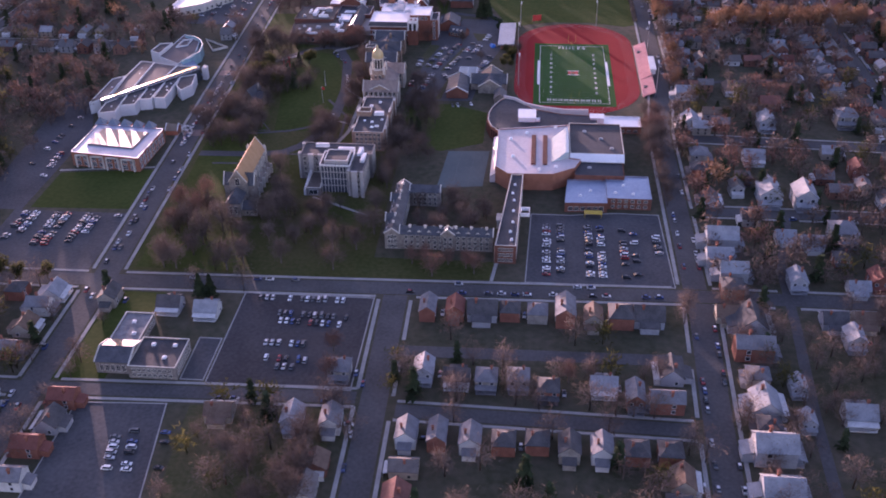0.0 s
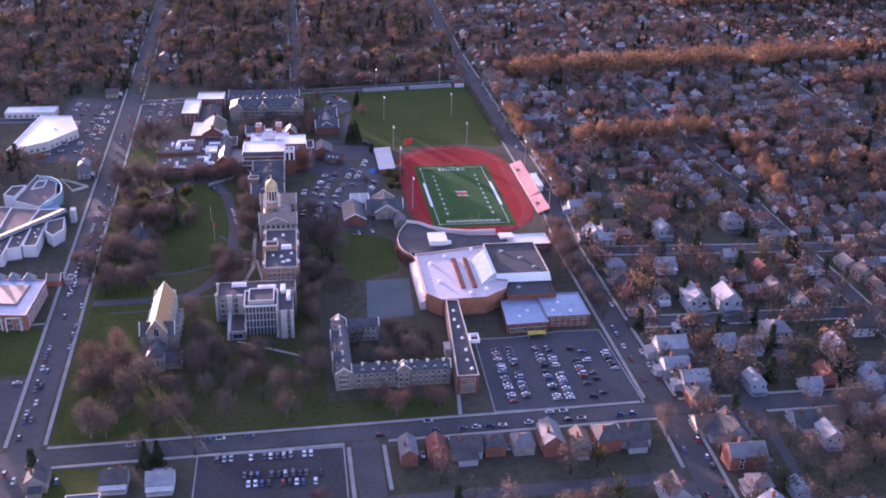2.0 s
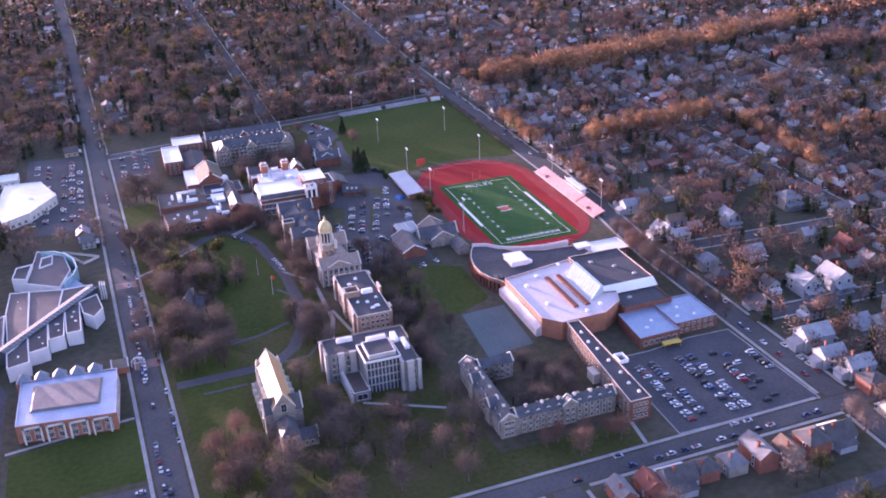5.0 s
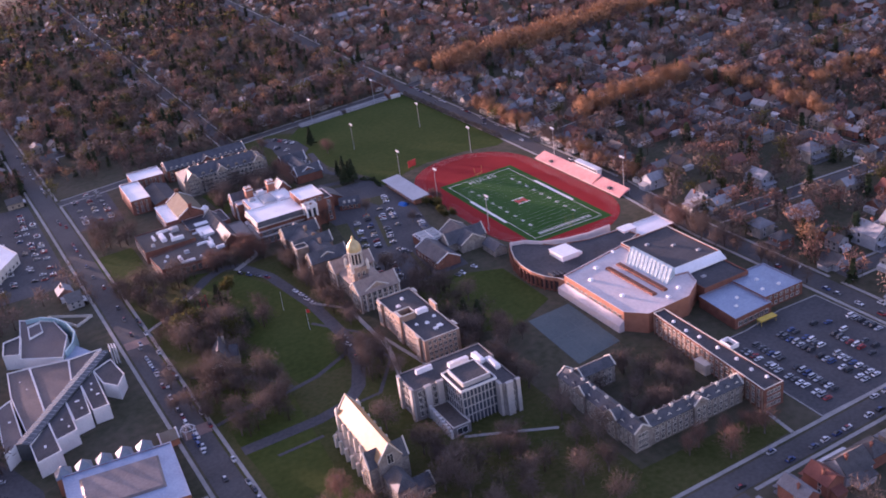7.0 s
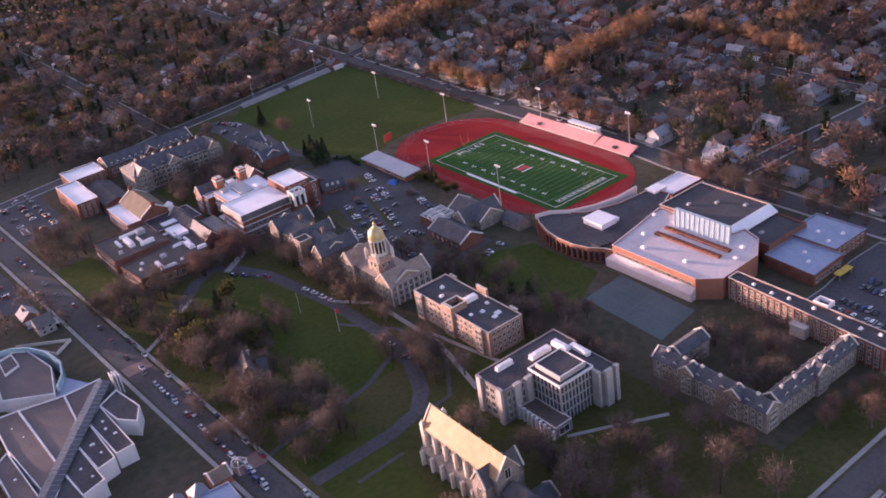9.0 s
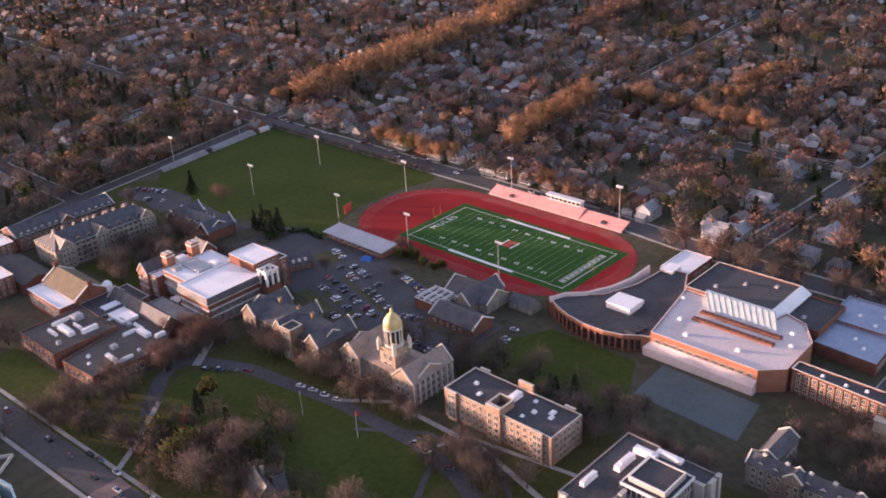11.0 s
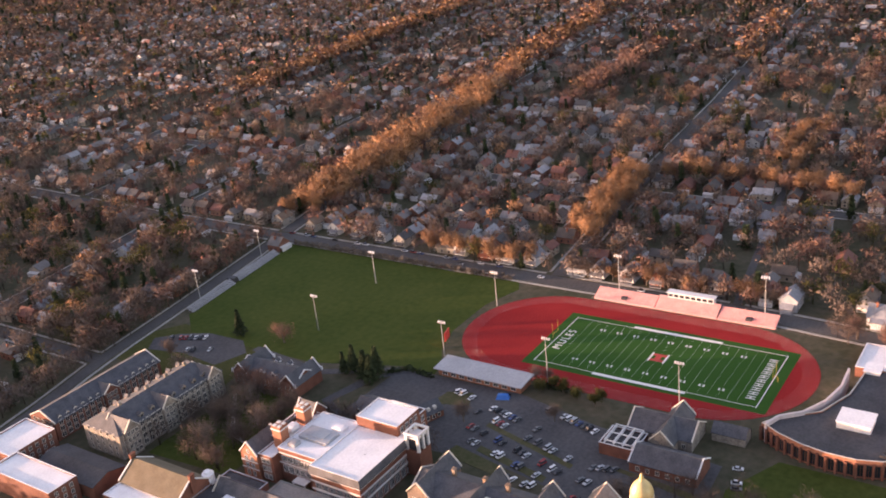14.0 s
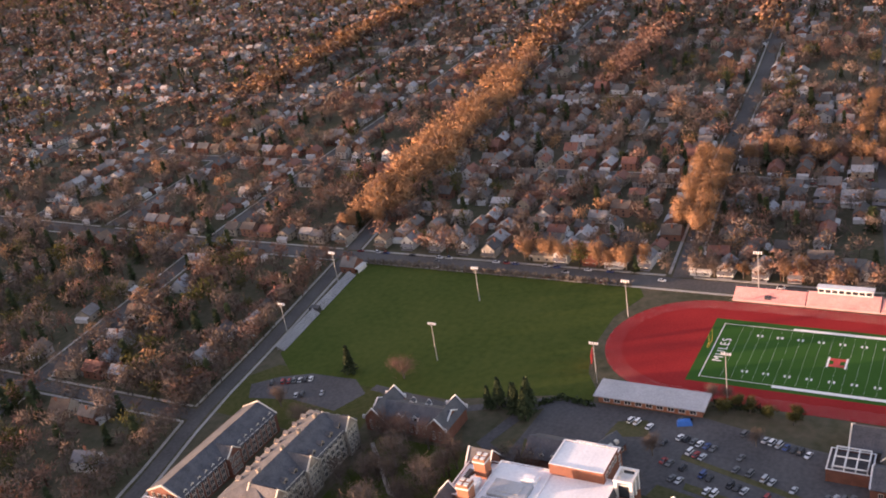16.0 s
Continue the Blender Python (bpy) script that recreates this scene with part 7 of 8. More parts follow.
    for m in (palette("far_house_walls", [(0.50, 0.49, 0.48), (0.30, 0.26, 0.21), (0.22, 0.10, 0.07), (0.24, 0.215, 0.185), (0.30, 0.29, 0.28), (0.18, 0.08, 0.055), (0.31, 0.25, 0.19), (0.20, 0.11, 0.08), (0.26, 0.14, 0.10)]),
              palette("far_house_roofs", [(0.13, 0.125, 0.125), (0.075, 0.07, 0.068), (0.16, 0.11, 0.08), (0.21, 0.205, 0.205), (0.10, 0.092, 0.09), (0.30, 0.30, 0.31), (0.17, 0.155, 0.15), (0.12, 0.095, 0.08), (0.20, 0.09, 0.07), (0.10, 0.09, 0.085), (0.145, 0.13, 0.12)]),
              HOUSE_WALLS["white"], HOUSE_WALLS["brick"], GLASS):
        me.materials.append(m)
    me.validate()
    tagged(new("far_houses", me), "far rows of two-storey houses with pitched roofs among trees", "houses", kind="stuff")


kept, cells = [], {}
for p in HOUSES:
    cells.setdefault((int(p[0] // 12), int(p[1] // 12)), []).append(p)
for x, y, turn in far_spots:
    i, j = int(x // 12), int(y // 12)
    close = [q for a in (i - 1, i, i + 1) for b in (j - 1, j, j + 1) for q in cells.get((a, b), ())]
    if clear_of_streets(x, y, 4.5) and all((x - q[0]) ** 2 + (y - q[1]) ** 2 > 125 for q in close):
        kept.append((x, y, turn))
        cells.setdefault((i, j), []).append((x, y))
house_soup(kept)

# trees between and beyond the houses
taken = {}
for p in HOUSES + [k[:2] for k in kept]:
    taken.setdefault((int(p[0] // 12), int(p[1] // 12)), []).append(p)


def house_near(x, y, gap):
    i, j = int(x // 12), int(y // 12)
    return any((x - p) ** 2 + (y - q) ** 2 < gap * gap for a in (i - 1, i, i + 1) for b in (j - 1, j, j + 1) for p, q in taken.get((a, b), ()))


groups = {"close_bare": [], "mid_bare": [], "mid_red": [], "mid_russet": [], "mid_fir": [], "mid_olive": [], "far_olive": [], "far_bare": [], "far_red": [], "far_russet": [], "far_fir": []}
pts = rng.uniform((-560, -440), (2300, 2900), (140000, 2))
for x, y in pts:
    if not in_view(x, y) or house_near(x, y, 5.5):
        continue
    dist = math.hypot(x + 100, y)
    north = x < 60 and y > 280
    if rng.random() < (0.3 if north and dist < 900 else 0.48 if 66 < x < 420 and y < 130 else 0.56 if dist < 720 else 0.5 if dist < 1500 else 0.68):
        continue
    if any(near_line(x, y, s[1]) < s[2] / 2 + 0.5 for s in STREETS):
        continue
    if -92 < x < 45 and -346 < y < -294 and rng.random() < 0.8:
        continue
    band = noise.noise((x * 0.006, y * 0.006, 3.0))
    u = rng.random()
    kind = "fir" if u < (0.15 if north else 0.10) else "olive" if u > (0.85 if north else 0.90 if x < 60 else 0.95) else "bare" if y < -250 else "red" if u < 0.27 + 0.2 * band else "russet" if u < 0.30 + 0.22 * band else "bare"
    groups["close_" + kind if y < -285 and kind == "bare" else ("mid_" if dist < 720 else "far_") + kind].append((x, y, rng.uniform(0.8, 1.4) * (1.0 if dist < 1500 else 1.3)))
# rows of tall plane trees that follow some streets
for line, x0, x1, offs, top in (([(110, 312), (261, 335), (352, 340), (530, 382), (711, 405), (900, 432)], 112, 880, (-15, -8, 0, 8, 15), 0.95), (slanted(622, 76, 2400), 400, 1000, (-14, -7, 0, 7, 14), 0.85),
                                ([(420, 250), (660, 262)], 420, 660, (-8, 0, 8), 0.1), ([(600, 150), (820, 172)], 600, 820, (-8, 8), 0.8), ([(90, 296), (250, 316)], 200, 250, (-6, 6), 0.7)):
    for s in offs:
        for x in np.arange(x0, x1, 9.0):
            y = float(np.interp(x, [p[0] for p in line], [p[1] for p in line])) + s
            dist = math.hypot(x + 100, y)
            if noise.noise((x * 0.03, s * 0.4, y * 0.01)) < -0.3 or rng.random() < 0.08:
                continue
            tone = "russet" if rng.random() < top - 0.4 * (x - x0) / (x1 - x0) else "red" if rng.random() < 0.7 else "bare"
            groups[("mid_" if dist < 720 else "far_") + tone].append((x + rng.uniform(-4, 4), y + rng.uniform(-4, 4), rng.uniform(1.1, 1.95)))
for _ in range(34):
    groups["mid_red" if rng.random() < 0.5 else "mid_bare"].append((rng.uniform(71, 82), rng.uniform(-40, 86), rng.uniform(0.75, 1.1)))
for x in np.arange(-200, 40, 7.0):
    for off in (8, 15):
        groups["mid_bare" if rng.random() < 0.7 else "mid_red"].append((x + rng.uniform(-2, 2), 279 + 0.14 * (x + 60) + off + rng.uniform(-2, 2) + (6 if x > -60 else 0), rng.uniform(0.7, 1.1)))
NEAR = [template(420, (1.8, 0.085), 500 + k, 11.5 + k, 5.4 + 0.3 * k) for k in range(4)]
many("grove", NEAR, FILL, TWIG, "leafless brown trees crowding the campus lawns", "trees")
for key, temps, material, label in (("close_bare", NEAR, TWIG, "leafless trees in the yards south of the campus"), ("mid_bare", MID, TWIG, "leafless brown trees between the houses"), ("mid_red", MID, TWIG_RED, "leafless reddish trees between the houses"), ("mid_russet", MID, TWIG_ORANGE, "russet trees between the houses"),
                                    ("mid_fir", MID_FIR, NEEDLE, "dark conifers between the houses"), ("mid_olive", MID, LEAF, "olive-leaved trees between the houses"), ("far_olive", FAR, LEAF, "far olive-green trees"), ("far_bare", FAR, TWIG, "far leafless brown woods"), ("far_red", FAR, TWIG_RED, "far leafless reddish woods"),
                                    ("far_russet", FAR, TWIG_ORANGE, "far russet trees in rows"), ("far_fir", FAR_FIR, NEEDLE, "far dark conifers")):
    many("far_woods" if key.startswith("far") else "woods", temps, groups[key], material, label, "trees", rough=0.2 if key.startswith("far") else 0.6)

# ---- parked cars ----
CAR_PAINT = {"white": mat("white_car_paint", (0.70, 0.70, 0.70), (0.78, 0.78, 0.78), 1.0, 5.0, 0.25, spec=0.6), "silver": mat("silver_car_paint", (0.40, 0.41, 0.42), (0.50, 0.51, 0.52), 1.0, 5.0, 0.3, metal=0.5, spec=0.6),
             "black": mat("black_car_paint", (0.012, 0.012, 0.014), (0.03, 0.03, 0.034), 1.0, 5.0, 0.25, spec=0.6), "grey": mat("grey_car_paint", (0.10, 0.105, 0.11), (0.16, 0.165, 0.17), 1.0, 5.0, 0.3, metal=0.4, spec=0.6),
             "red": mat("red_car_paint", (0.25, 0.02, 0.02), (0.34, 0.035, 0.03), 1.0, 5.0, 0.25, spec=0.6), "blue": mat("blue_car_paint", (0.03, 0.06, 0.17), (0.05, 0.09, 0.23), 1.0, 5.0, 0.25, spec=0.6)}


def car(m, colour, tall):
    root = thing("car", m, f"{colour} parked {'van' if tall else 'saloon'} on asphalt", "car", "parked cars")
    bm = bmesh.new()
    h = 1.0 if tall else 0.88
    box(bm, -0.9, -2.2, 0.28, 0.9, 2.2, h)
    bmesh.ops.bevel(bm, geom=list(bm.edges), offset=0.14, segments=1, affect="EDGES")
    roof = 1.85 if tall else 1.43
    a, b, c, d = (-1.5, -1.0, 1.9, 2.1) if tall else (-1.1, -0.45, 1.0, 1.75)
    solid(bm, [(-0.66, b, roof), (0.66, b, roof), (0.66, c, roof), (-0.66, c, roof), (-0.66, b, roof - 0.05), (0.66, b, roof - 0.05), (0.66, c, roof - 0.05), (-0.66, c, roof - 0.05)], [(0, 1, 2, 3), (7, 6, 5, 4), (0, 4, 5, 1), (1, 5, 6, 2), (2, 6, 7, 3), (3, 7, 4, 0)])
    part("body", bm, CAR_PAINT[colour], root)
    bm = bmesh.new()
    solid(bm, [(-0.82, a, h - 0.02), (0.82, a, h - 0.02), (0.82, d, h - 0.02), (-0.82, d, h - 0.02), (-0.67, b, roof - 0.05), (0.67, b, roof - 0.05), (0.67, c, roof - 0.05), (-0.67, c, roof - 0.05)], [(3, 2, 1, 0), (4, 5, 6, 7), (0, 1, 5, 4), (1, 2, 6, 5), (2, 3, 7, 6), (3, 0, 4, 7)])
    part("glass", bm, GLASS, root)
    for x in (-0.82, 0.82):
        for y in (-1.4, 1.35):
            bm = bmesh.new()
            tube(bm, (x - 0.11, y, 0.33), (x + 0.11, y, 0.33), 0.33, 0.33, 10)
            part("wheel", bm, TYRE, root)
    return root


CAR_PROTO, CARS, MORE_CARS = {}, 0, []
r3 = random.Random(11)


def park(x, y, turn, z=0.06):
    global CARS
    if CARS >= 300:
        MORE_CARS.append((x, y, turn, z))
        return
    colour, tall = r3.choice(("white", "silver", "silver", "black", "grey", "grey", "white", "red", "blue", "black")), r3.random() < 0.35
    m = pose(x, y, z, 0, 0, turn + r3.choice((0, 180)))
    if (colour, tall) not in CAR_PROTO:
        CAR_PROTO[colour, tall] = car(m, colour, tall)
    else:
        copy_thing(CAR_PROTO[colour, tall], m)
    CARS += 1


def car_row(x0, y0, x1, y1, turn, pitch=2.9, full=0.85):
    n = int(math.hypot(x1 - x0, y1 - y0) / pitch)
    for k in range(n):
        if r3.random() < full:
            t = (k + 0.5) / n
            park(x0 + (x1 - x0) * t + r3.uniform(-0.3, 0.3), y0 + (y1 - y0) * t + r3.uniform(-0.15, 0.15), turn)


for x, full in ((-19, 0.75), (-11.5, 0.9), (3.5, 0.75), (10, 0.9), (22, 0.5), (28, 0.25)):
    car_row(x, -274, x, -222, 90, full=full)
for k in range(6):
    park(40 + k * 0.1, -232 - k * 3.2, 85)
for x, y1, full in ((-311, -252, 0.95), (-298.5, -264, 0.8), (-292.2, -264, 0.8), (-280, -260, 0.9), (-274.5, -250, 0.8), (-262.5, -251, 0.5), (-317, -262, 0.5)):
    car_row(x, y1, x, -228, 90, full=full)
car_row(-326.5, -190, -329, -154, 80, full=0.8)
car_row(-162, -303, -118, -303, 0, full=0.65)
car_row(-150, -315.5, -114, -317, 0, full=0.7)
car_row(-148, -321.5, -116, -323, 0, full=0.6)
car_row(-154, -339, -127, -339, 0, full=0.7)
car_row(-151, -350, -127, -351, 0, full=0.65)
car_row(-145, -356.5, -132, -356, 0, full=0.6)
car_row(-197, -402, -193, -426, 90, full=0.7)
car_row(-190, -401, -185, -426, 90, full=0.7)
car_row(-177, -398, -172, -424, 90, full=0.4)
for x0, y0, x1, y1 in ((-66, 74, -82, 14), (-60, 36, -72, -4), (-76, 62, -94, 0), (-88, 56, -104, 0), (-98, 50, -112, -2), (-104, -8, -112, -50), (-96, -6, -92, -20), (-116, 20, -118, -40), (-60, 70, -61, 48)):
    car_row(x0, y0, x1, y1, 72, full=0.5)
car_row(-240, 185, -240, 250, 85, full=0.5)
car_row(-85, 258, -72, 232, -66, full=0.8)
car_row(-90, 236, -82, 218, -66, full=0.85)
car_row(-342, -200, -338, -100, 75, pitch=3.4, full=0.4)
# along the kerbs
for x0, y0, x1, y1, full in ((-255.0, -140, -258, -20, 0.6), (-243.5, -200, -253.5, 40, 0.45), (-251, -280, -254.5, -180, 0.4), (-262, 60, -267, 210, 0.3), (59.8, -270, 60.2, -130, 0.3), (51.6, -270, 52.2, -170, 0.3), (65.5, -20, 66, 60, 0.25)):
    car_row(x0, y0, x1, y1, 2, pitch=6.4, full=full)
for x0, y0, x1, y1, full in ((-230, -289, -110, -286, 0.4), (-90, -293, 40, -289, 0.4), (-100, -285.5, 40, -282, 0.2), (-170, -380, -110, -378, 0.25)):
    car_row(x0, y0, x1, y1, 91, pitch=6.4, full=full)
for x0, y0, x1, y1 in ((-187, 30, -172, 8), (-168, -8, -162, -50), (-164, -84, -168, -112)):
    car_row(x0, y0, x1, y1, 20, pitch=6.2, full=0.75)

for x in (-308, -296, -284):
    car_row(x, 110, x, 240, 80, full=0.3)

for x in (-317, -290):
    car_row(x, 105, x, 250, 80, full=0.35)
car_row(-232, 182, -232, 250, 85, full=0.45)
car_row(-250, 182, -250, 250, 85, full=0.45)
car_row(-86, -66, -70, -62, 15, full=0.8)
for x0, y0, x1, y1, full in ((-264, 240, -274, 400, 0.3), (55, 100, 55, 270, 0.2), (68, 100, 68, 300, 0.25), (47.5, -420, 51.5, -310, 0.4), (57, -420, 60.5, -310, 0.4), (-99, -420, -100, -310, 0.25), (-253, -420, -251, -300, 0.3), (210, -100, 211, 80, 0.3), (219, -100, 219, 80, 0.3)):
    car_row(x0, y0, x1, y1, 2, pitch=6.4, full=full)
for y0, full in ((-206, 0.3), (-112, 0.3), (88, 0.35)):
    car_row(75, y0 + (5 if y0 > 0 else 0), 200, y0 + (15 if y0 > 0 else -4), 95, pitch=6.4, full=full)
# cars under way on the main street
car_row(-248.5, -270, -261.5, 60, 2, pitch=14, full=0.45)
car_row(-245, -600, -246, -300, 1, pitch=16, full=0.3)
car_row(-253, -150, -264, 200, 2, pitch=17, full=0.4)
car_row(63, 0, 63, 280, 0, pitch=26, full=0.3)
# driveways and yards
for x, y in [h for k, h in enumerate(HOUSES) if k % 3 == 0]:
    MORE_CARS.append((x + 7.0, y + 1.0, r3.choice((0, 90)), 0.0))


def car_soup(spots):
    """Further cars in one mesh: rounded lower bodies, glazed cabins and wheels."""
    verts, faces, slots = [], [], []
    for x, y, turn, z in spots:
        c, s = math.cos(radians(turn)), math.sin(radians(turn))
        roof = r3.choice((1.42, 1.45, 1.8))

        def add(points, quads, slot):
            n = len(verts)
            verts.extend([(x + c * p[0] - s * p[1], y + s * p[0] + c * p[1], z + p[2]) for p in points])
            faces.extend([tuple(n + i for i in q) for q in quads])
            slots.extend([slot] * len(quads))

        cube = [(3, 2, 1, 0), (4, 5, 6, 7), (0, 1, 5, 4), (1, 2, 6, 5), (2, 3, 7, 6), (3, 0, 4, 7)]
        add([(-0.88, -2.15, 0.3), (0.88, -2.15, 0.3), (0.88, 2.15, 0.3), (-0.88, 2.15, 0.3), (-0.8, -2.05, 0.9), (0.8, -2.05, 0.9), (0.8, 2.05, 0.9), (-0.8, 2.05, 0.9)], cube, 0)
        add([(-0.78, -1.1, 0.88), (0.78, -1.1, 0.88), (0.78, 1.7, 0.88), (-0.78, 1.7, 0.88), (-0.64, -0.5, roof), (0.64, -0.5, roof), (0.64, 1.1, roof), (-0.64, 1.1, roof)], cube, 1)
        add([(-0.62, -0.45, roof + 0.01), (0.62, -0.45, roof + 0.01), (0.62, 1.05, roof + 0.01), (-0.62, 1.05, roof + 0.01), (-0.6, -0.4, roof + 0.05), (0.6, -0.4, roof + 0.05), (0.6, 1.0, roof + 0.05), (-0.6, 1.0, roof + 0.05)], cube, 0)
        for wx in (-0.9, 0.7):
            for wy in (-1.4, 1.35):
                add([(wx, wy - 0.33, 0.15), (wx + 0.2, wy - 0.33, 0.15), (wx + 0.2, wy + 0.33, 0.15), (wx, wy + 0.33, 0.15), (wx, wy - 0.2, 0.62), (wx + 0.2, wy - 0.2, 0.62), (wx + 0.2, wy + 0.2, 0.62), (wx, wy + 0.2, 0.62)], cube, 2)
    me = bpy.data.meshes.new("parked_cars")
    me.from_pydata(verts, [], faces)
    me.polygons.foreach_set("material_index", np.array(slots, dtype=np.int32))
    for m in (palette("mixed_car_paint", [(0.70, 0.70, 0.70), (0.45, 0.46, 0.47), (0.02, 0.02, 0.022), (0.13, 0.135, 0.14), (0.28, 0.025, 0.025), (0.04, 0.07, 0.19), (0.60, 0.60, 0.60)], 0.3, spec=0.6), GLASS, TYRE):
        me.materials.append(m)
    tagged(new("parked_cars", me), "further parked cars of mixed colours on streets and yards", "cars", kind="stuff")


car_soup(MORE_CARS)

# ---- stands, lamps and goals ----
def mast(x, y, h, label, heads=2, turn=0.0):
    root = thing("floodlight", pose(x, y, 0, 0, 0, turn), label, "floodlight", "floodlights of the sports fields")
    bm = bmesh.new()
    tube(bm, (0, 0, -0.3), (0, 0, h), 0.32, 0.14, 8)
    part("pole", bm, METAL, root)
    bm = bmesh.new()
    for k in range(heads):
        box(bm, -2.0, -0.12, h - 0.7 * k - 0.1, 2.0, 0.12, h - 0.7 * k + 0.1)
    part("crossarm", bm, METAL, root)
    for k in range(heads):
        for j in range(4):
            bm = bmesh.new()
            x0 = -1.8 + j * 1.2
            tube(bm, (x0, 0.1, h - 0.7 * k + 0.1), (x0, 0.75, h - 0.7 * k - 0.15), 0.22, 0.36, 8)
            part("lamp_head", bm, PALE_ROOF, root)
    return root


for x, y, turn in ((-41.5, 181, -90), (21, 188, 90), (-41.5, 97, -90), (21, 103, 90), (-40.5, 275, -90), (24, 285, 90)):
    mast(x, y, 21.0, "tall grey floodlight mast on the playing field", 2, turn)
for x, y, turn in ((58, 46, 90), (58, -34, 90), (-42, 38, -90), (-40, -26, -90)):
    mast(x, y, 24.0, "tall grey floodlight mast beside the football field", 2, turn)


def goalpost(x, y, turn):
    root = thing("goalpost", pose(x, y, 0.09, 0, 0, turn), "yellow football goalpost in the end zone", "goalpost", "football goalposts")
    bm = bmesh.new()
    tube(bm, (0, -1.5, -0.2), (0, -1.5, 2.2), 0.1, 0.1, 6)
    tube(bm, (0, -1.5, 2.2), (0, 0, 3.05), 0.1, 0.1, 6)
    part("base", bm, YELLOW_PAINT, root)
    bm = bmesh.new()
    tube(bm, (-2.8, 0, 3.05), (2.8, 0, 3.05), 0.08, 0.08, 6)
    part("crossbar", bm, YELLOW_PAINT, root)
    for s in (-1, 1):
        bm = bmesh.new()
        tube(bm, (s * 2.8, 0, 3.05), (s * 2.8, 0, 9.1), 0.07, 0.06, 6)
        part("upright", bm, YELLOW_PAINT, root)


goalpost(0, 55.6, 180)
goalpost(0, -55.6, 0)


def grandstand(name, x0, x1, y0, y1, rise, rows, material, label, away=1):
    """Stepped seats between y0 and y1 that climb from x0 to x1, each row a part."""
    root = thing(name, pose((x0 + x1) / 2, (y0 + y1) / 2, 0), label, "grandstand")
    for k in range(rows):
        a, b = x0 + (x1 - x0) * k / rows, x0 + (x1 - x0) * (k + 1) / rows
        bm = bmesh.new()
        z = 0.6 + rise * (k + 1) / rows
        box(bm, min(a, b), y0, z - 0.5 if k else -0.2, max(a, b), y1, z)
        box(bm, min(a, b) + 0.1, y0 + 0.3, z, min(a, b) + 0.45, y1 - 0.3, z + 0.3)
        wpart("bench", bm, material, root)
    bm = bmesh.new()
    for k in range(int((y1 - y0) / 5) + 1):
        y = y0 + 0.3 + k * (y1 - y0 - 0.6) / int((y1 - y0) / 5)
        tube(bm, (x1 - (0.3 if x1 > x0 else -0.3), y, -0.2), (x1 - (0.3 if x1 > x0 else -0.3), y, rise + 1.6), 0.12, 0.1, 5)
        tube(bm, ((x0 + x1) / 2, y, -0.2), ((x0 + x1) / 2, y, rise * 0.5), 0.12, 0.1, 5)
    wpart("frame", bm, METAL, root)
    return root


grandstand("grandstand", 48.5, 57, 22, 57, 3.4, 10, PINK_STAND, "pale pink stepped grandstand beside the track")
mid = grandstand("grandstand", 48.5, 57, -12, 21.6, 4.2, 10, PINK_STAND, "pale pink stepped grandstand with a press box")
grandstand("grandstand", 48.5, 57, -42, -12.4, 3.4, 10, PINK_STAND, "pale pink stepped grandstand beside the track")
bm = bmesh.new()
box(bm, 56, -8, 3.6, 59.5, 17, 7.4)
box(bm, 55.4, -8.6, 7.4, 60, 17.6, 7.8)
press = wpart("press_box", bm, WHITE, mid, "white press box on the grandstand")
bm = bmesh.new()
for k in range(8):
    box(bm, 55.9, -7.4 + k * 3.1, 5.2, 56.02, -5.0 + k * 3.1, 6.8)
wpart("pane", bm, GLASS, mid, parent=press)
for y in (40, -28):
    bm = bmesh.new()
    box(bm, 50, y - 1.6, 1.0, 53.5, y + 1.6, 2.6)
    wpart("vomitory", bm, DARK_METAL, mid, "dark stair opening")
bm = bmesh.new()
for k, y in enumerate(np.linspace(-43, 58, 34)):
    tube(bm, (47.6, y, 0), (47.6, y, 1.5), 0.05, 0.05, 4)
box(bm, 47.55, -43, 1.4, 47.65, 58, 1.5)
wpart("handrail", bm, METAL, mid)
bleach = thing("bleachers", pose(-8.6, 276.4, 0), "long grey aluminium bleachers at the end of the playing field", "bleachers")
for k in range(8):
    bm = bmesh.new()
    for a, b in ((-54, -12), (-8, 36)):
        y = 274.2 + k * 0.58
        box(bm, a, y, 0.2 + k * 0.35, b, y + 0.55, 0.32 + k * 0.35)
        box(bm, a, y + 0.25, 0.45 + k * 0.35, b, y + 0.45, 0.52 + k * 0.35)
        for j in range(5):
            x = a + 0.5 + j * (b - a - 1) / 4
            tube(bm, (x, y + 0.35, -0.1), (x, y + 0.35, 0.25 + k * 0.35), 0.06, 0.06, 4)
    wpart("bench", bm, GREY_ROOF, bleach)
bm = bmesh.new()
box(bm, -12, 275.5, 0, -8, 281, 3.2)
wpart("press_box", bm, DARK_METAL, bleach, "small dark announcer box")
bleach.matrix_basis = pose(-8.6, 276.4, 0, 0, 0, 7.5)


# lettering on the turf and the mark in the middle
def letters(text, x, y, turn, size, label):
    cu = bpy.data.curves.new("lettering", "FONT")
    cu.body, cu.size, cu.extrude, cu.align_x, cu.align_y, cu.space_character = text, size, 0.01, "CENTER", "CENTER", 1.25
    cu.materials.append(PAINT)
    ob = new("end_zone_lettering", cu)
    ob.matrix_basis = pose(x, y, 0.12, 0, 0, turn)
    tagged(ob, label, "lettering", kind="structure")


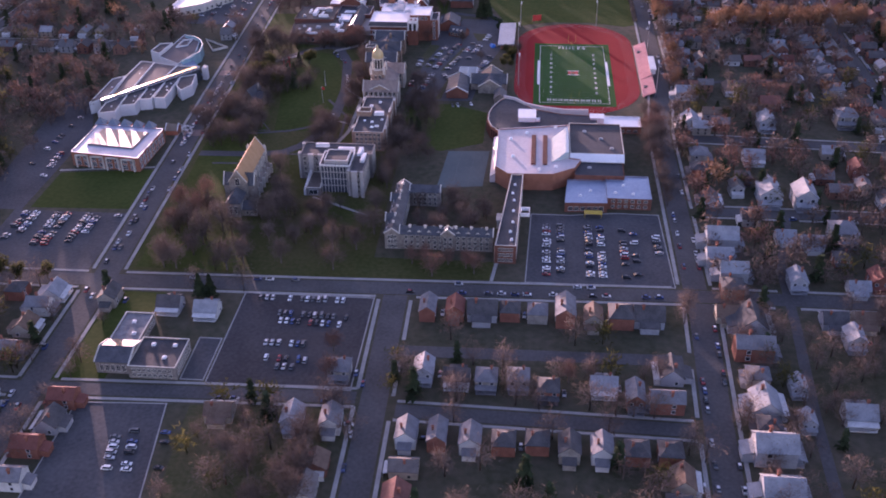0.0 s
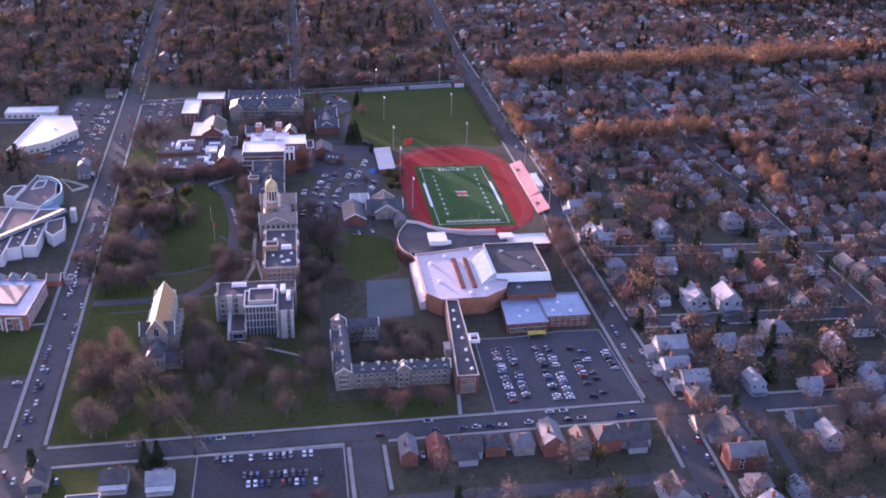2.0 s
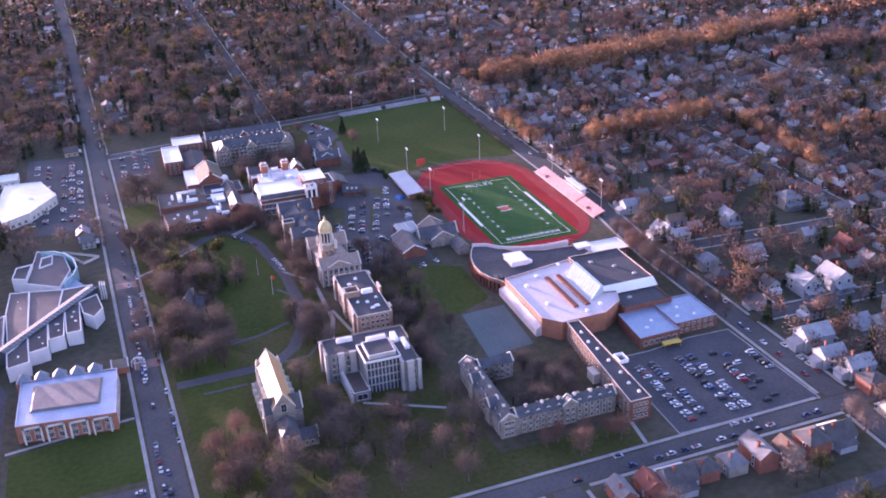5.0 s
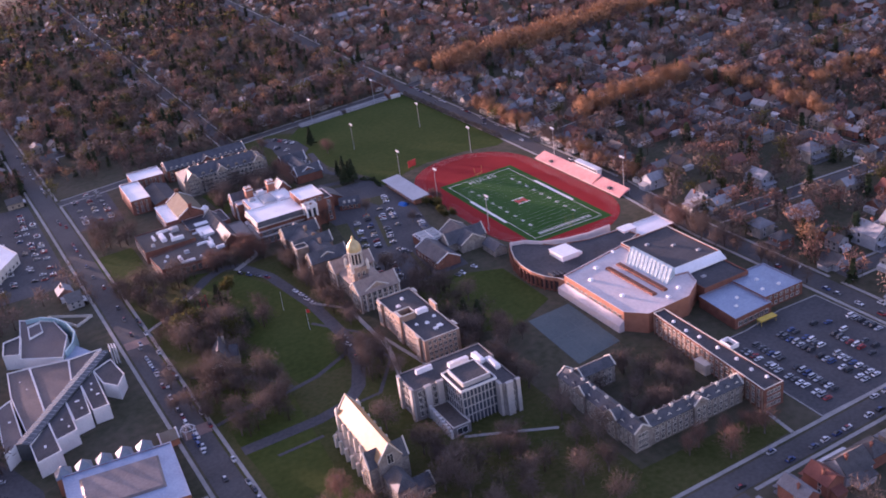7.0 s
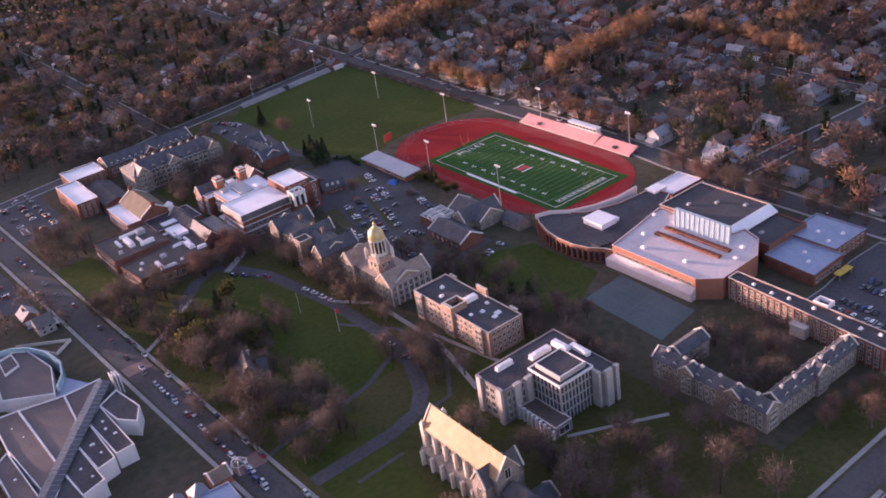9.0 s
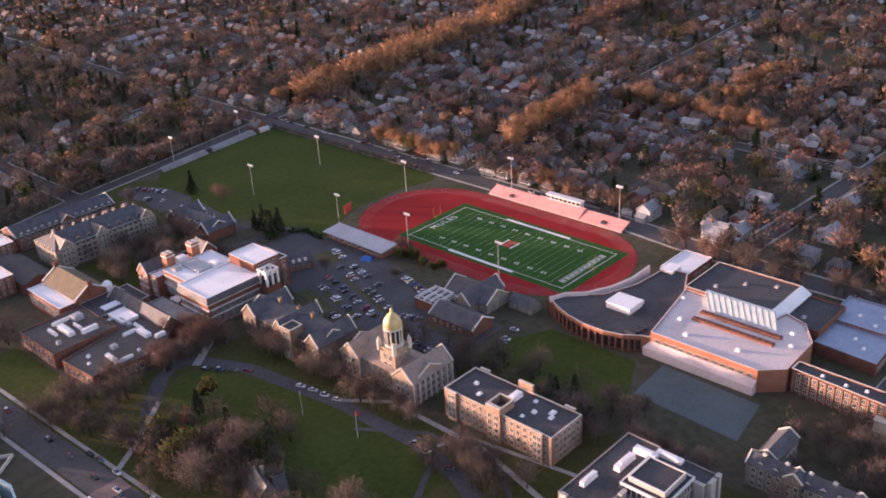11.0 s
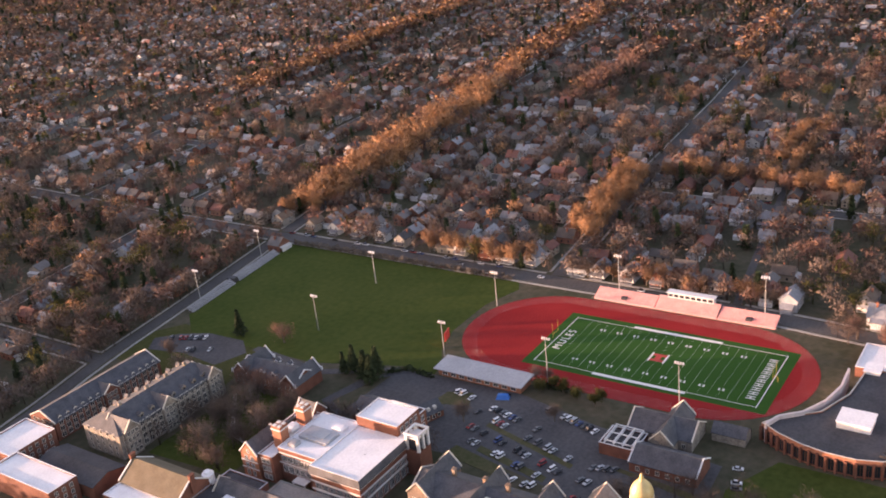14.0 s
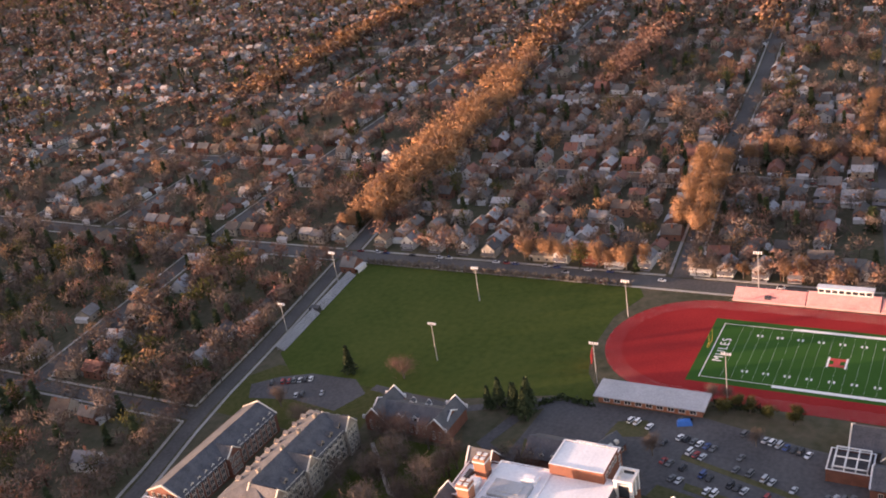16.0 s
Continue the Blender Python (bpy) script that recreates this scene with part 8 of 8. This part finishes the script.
letters("MULES", 0, 50.3, 0, 6.2, "white word painted across the end zone")
bm = bmesh.new()
for k in range(10):
    x = -17.6 + k * 3.9
    box(bm, x - 1.2, -52.4, 0.085, x - 0.65, -48.2, 0.118)
    box(bm, x + 0.65, -52.4, 0.085, x + 1.2, -48.2, 0.118)
    box(bm, x - 0.65, -50.6, 0.085, x + 0.65, -50.0, 0.118)
setting("end_zone_bars", bm, PAINT, "white painted bars across the end zone", "field markings")
bm = bmesh.new()
for x0, x1 in ((-3.6, -1.6), (1.6, 3.6)):
    box(bm, x0, -3.4, 0.088, x1, 3.4, 0.119)
box(bm, -1.6, -1.2, 0.088, 1.6, 1.6, 0.119)
box(bm, -4.4, -4.2, 0.088, 4.4, -3.4, 0.118, 1)
box(bm, -4.4, 3.4, 0.088, 4.4, 4.2, 0.118, 1)
setting("centre_mark", bm, (RED_PAINT, PAINT), "red and white mark in the middle of the field", "field markings")
bm = bmesh.new()
for k in range(7):
    line = curve_points(2, 61, 37.5 + k * 1.15, 37.5 + k * 1.15, 0, 180, 40) + curve_points(2, -29, 37.5 + k * 1.15, 37.5 + k * 1.15, 180, 360, 40)
    strip(bm, line + [line[0]], 0.025, 0.06, 0.072)
setting("lane_lines", bm, PAINT, "thin white lane lines on the track", "field markings")


# flagpoles, a red sculpture and a hedge
def flagpole(x, y, h, cloth):
    root = thing("flagpole", pose(x, y, 0), "tall pale flagpole on the lawn", "flagpole")
    bm = bmesh.new()
    tube(bm, (0, 0, -0.3), (0, 0, h), 0.12, 0.06, 6)
    part("pole", bm, WHITE, root)
    if cloth:
        bm = bmesh.new()
        for k in range(5):
            box(bm, 0.1 + k * 0.35, -0.05 + 0.08 * (k % 2), h - 2.6 - 0.15 * k, 0.46 + k * 0.35, 0.0 + 0.08 * (k % 2), h - 0.6 - 0.1 * k)
        part("flag", bm, cloth, root)


flagpole(-180, -36, 12, None)
flagpole(-176, -66, 13, RED_PAINT)
art = thing("sculpture", pose(-216, -3, 0, 0, 0, 30), "bright red steel sculpture on the lawn", "sculpture")
for a, b in (((-2.4, 0, -0.2), (-2.0, 0, 7.5)), ((2.4, 0, -0.2), (2.0, 0, 8.5)), ((-2.2, 0, 2.0), (2.2, 0, 6.2))):
    bm = bmesh.new()
    tube(bm, a, b, 0.4, 0.4, 4)
    part("beam", bm, RED_PAINT, art)
board = thing("scoreboard", pose(-28, 104, 0, 0, 0, 15), "red scoreboard on two posts behind the track", "scoreboard")
for x in (-2.2, 2.2):
    bm = bmesh.new()
    tube(bm, (x, 0, -0.2), (x, 0, 6.5), 0.15, 0.15, 6)
    part("post", bm, DARK_METAL, board)
bm = bmesh.new()
box(bm, -3.6, -0.25, 3.4, 3.6, 0.25, 8.2)
part("panel", bm, RED_PAINT, board)


def hedge(line, w, h, label, leaf=NEEDLE):
    bm = bmesh.new()
    r = random.Random(int(abs(line[0][0]) + 3))
    tris = []
    for a, b in zip(line, line[1:]):
        n = int((Vector(b) - Vector(a)).length * 16)
        for k in range(n):
            p = Vector(a).lerp(Vector(b), r.random())
            tris.append((p.x + r.uniform(-w, w) / 2, p.y + r.uniform(-w, w) / 2, r.uniform(0.1, h)))
    c = np.array(tris)
    rr = np.random.default_rng(len(c))
    d = rr.normal(size=(len(c), 3, 3)) * 0.6
    ob = new("hedge", soup("hedge", c[:, None, :] + d, leaf))
    bm.free()
    tagged(ob, label, "hedge")


hedge([(54, 112), (53.5, 200), (53, 282)], 2.8, 3.2, "dark brown hedge along the playing field", BARK)
hedge([(-46, 20), (-46, 42)], 3.0, 3.0, "dark hedge beside the track")
hedge([(-60, 92), (-58, 108), (-66, 116)], 2.0, 2.0, "dark hedge at the corner of the field")

tarp = thing("tarpaulin_cover", pose(-62, 51, 0.06, 0, 0, 20), "bright blue tarpaulin draped over stored equipment", "tarpaulin")
bm = bmesh.new()
solid(bm, [(-2.2, -3.2, 0), (2.2, -3.2, 0), (2.2, 3.2, 0), (-2.2, 3.2, 0), (-1.3, -2.4, 1.5), (1.2, -2.2, 1.7), (1.3, 2.3, 1.5), (-1.2, 2.5, 1.8), (0, 0, 2.3)], [(3, 2, 1, 0), (0, 1, 5, 4), (1, 2, 6, 5), (2, 3, 7, 6), (3, 0, 4, 7), (4, 5, 8), (5, 6, 8), (6, 7, 8), (7, 4, 8)])
part("cover", bm, BLUE_TARP, tarp)

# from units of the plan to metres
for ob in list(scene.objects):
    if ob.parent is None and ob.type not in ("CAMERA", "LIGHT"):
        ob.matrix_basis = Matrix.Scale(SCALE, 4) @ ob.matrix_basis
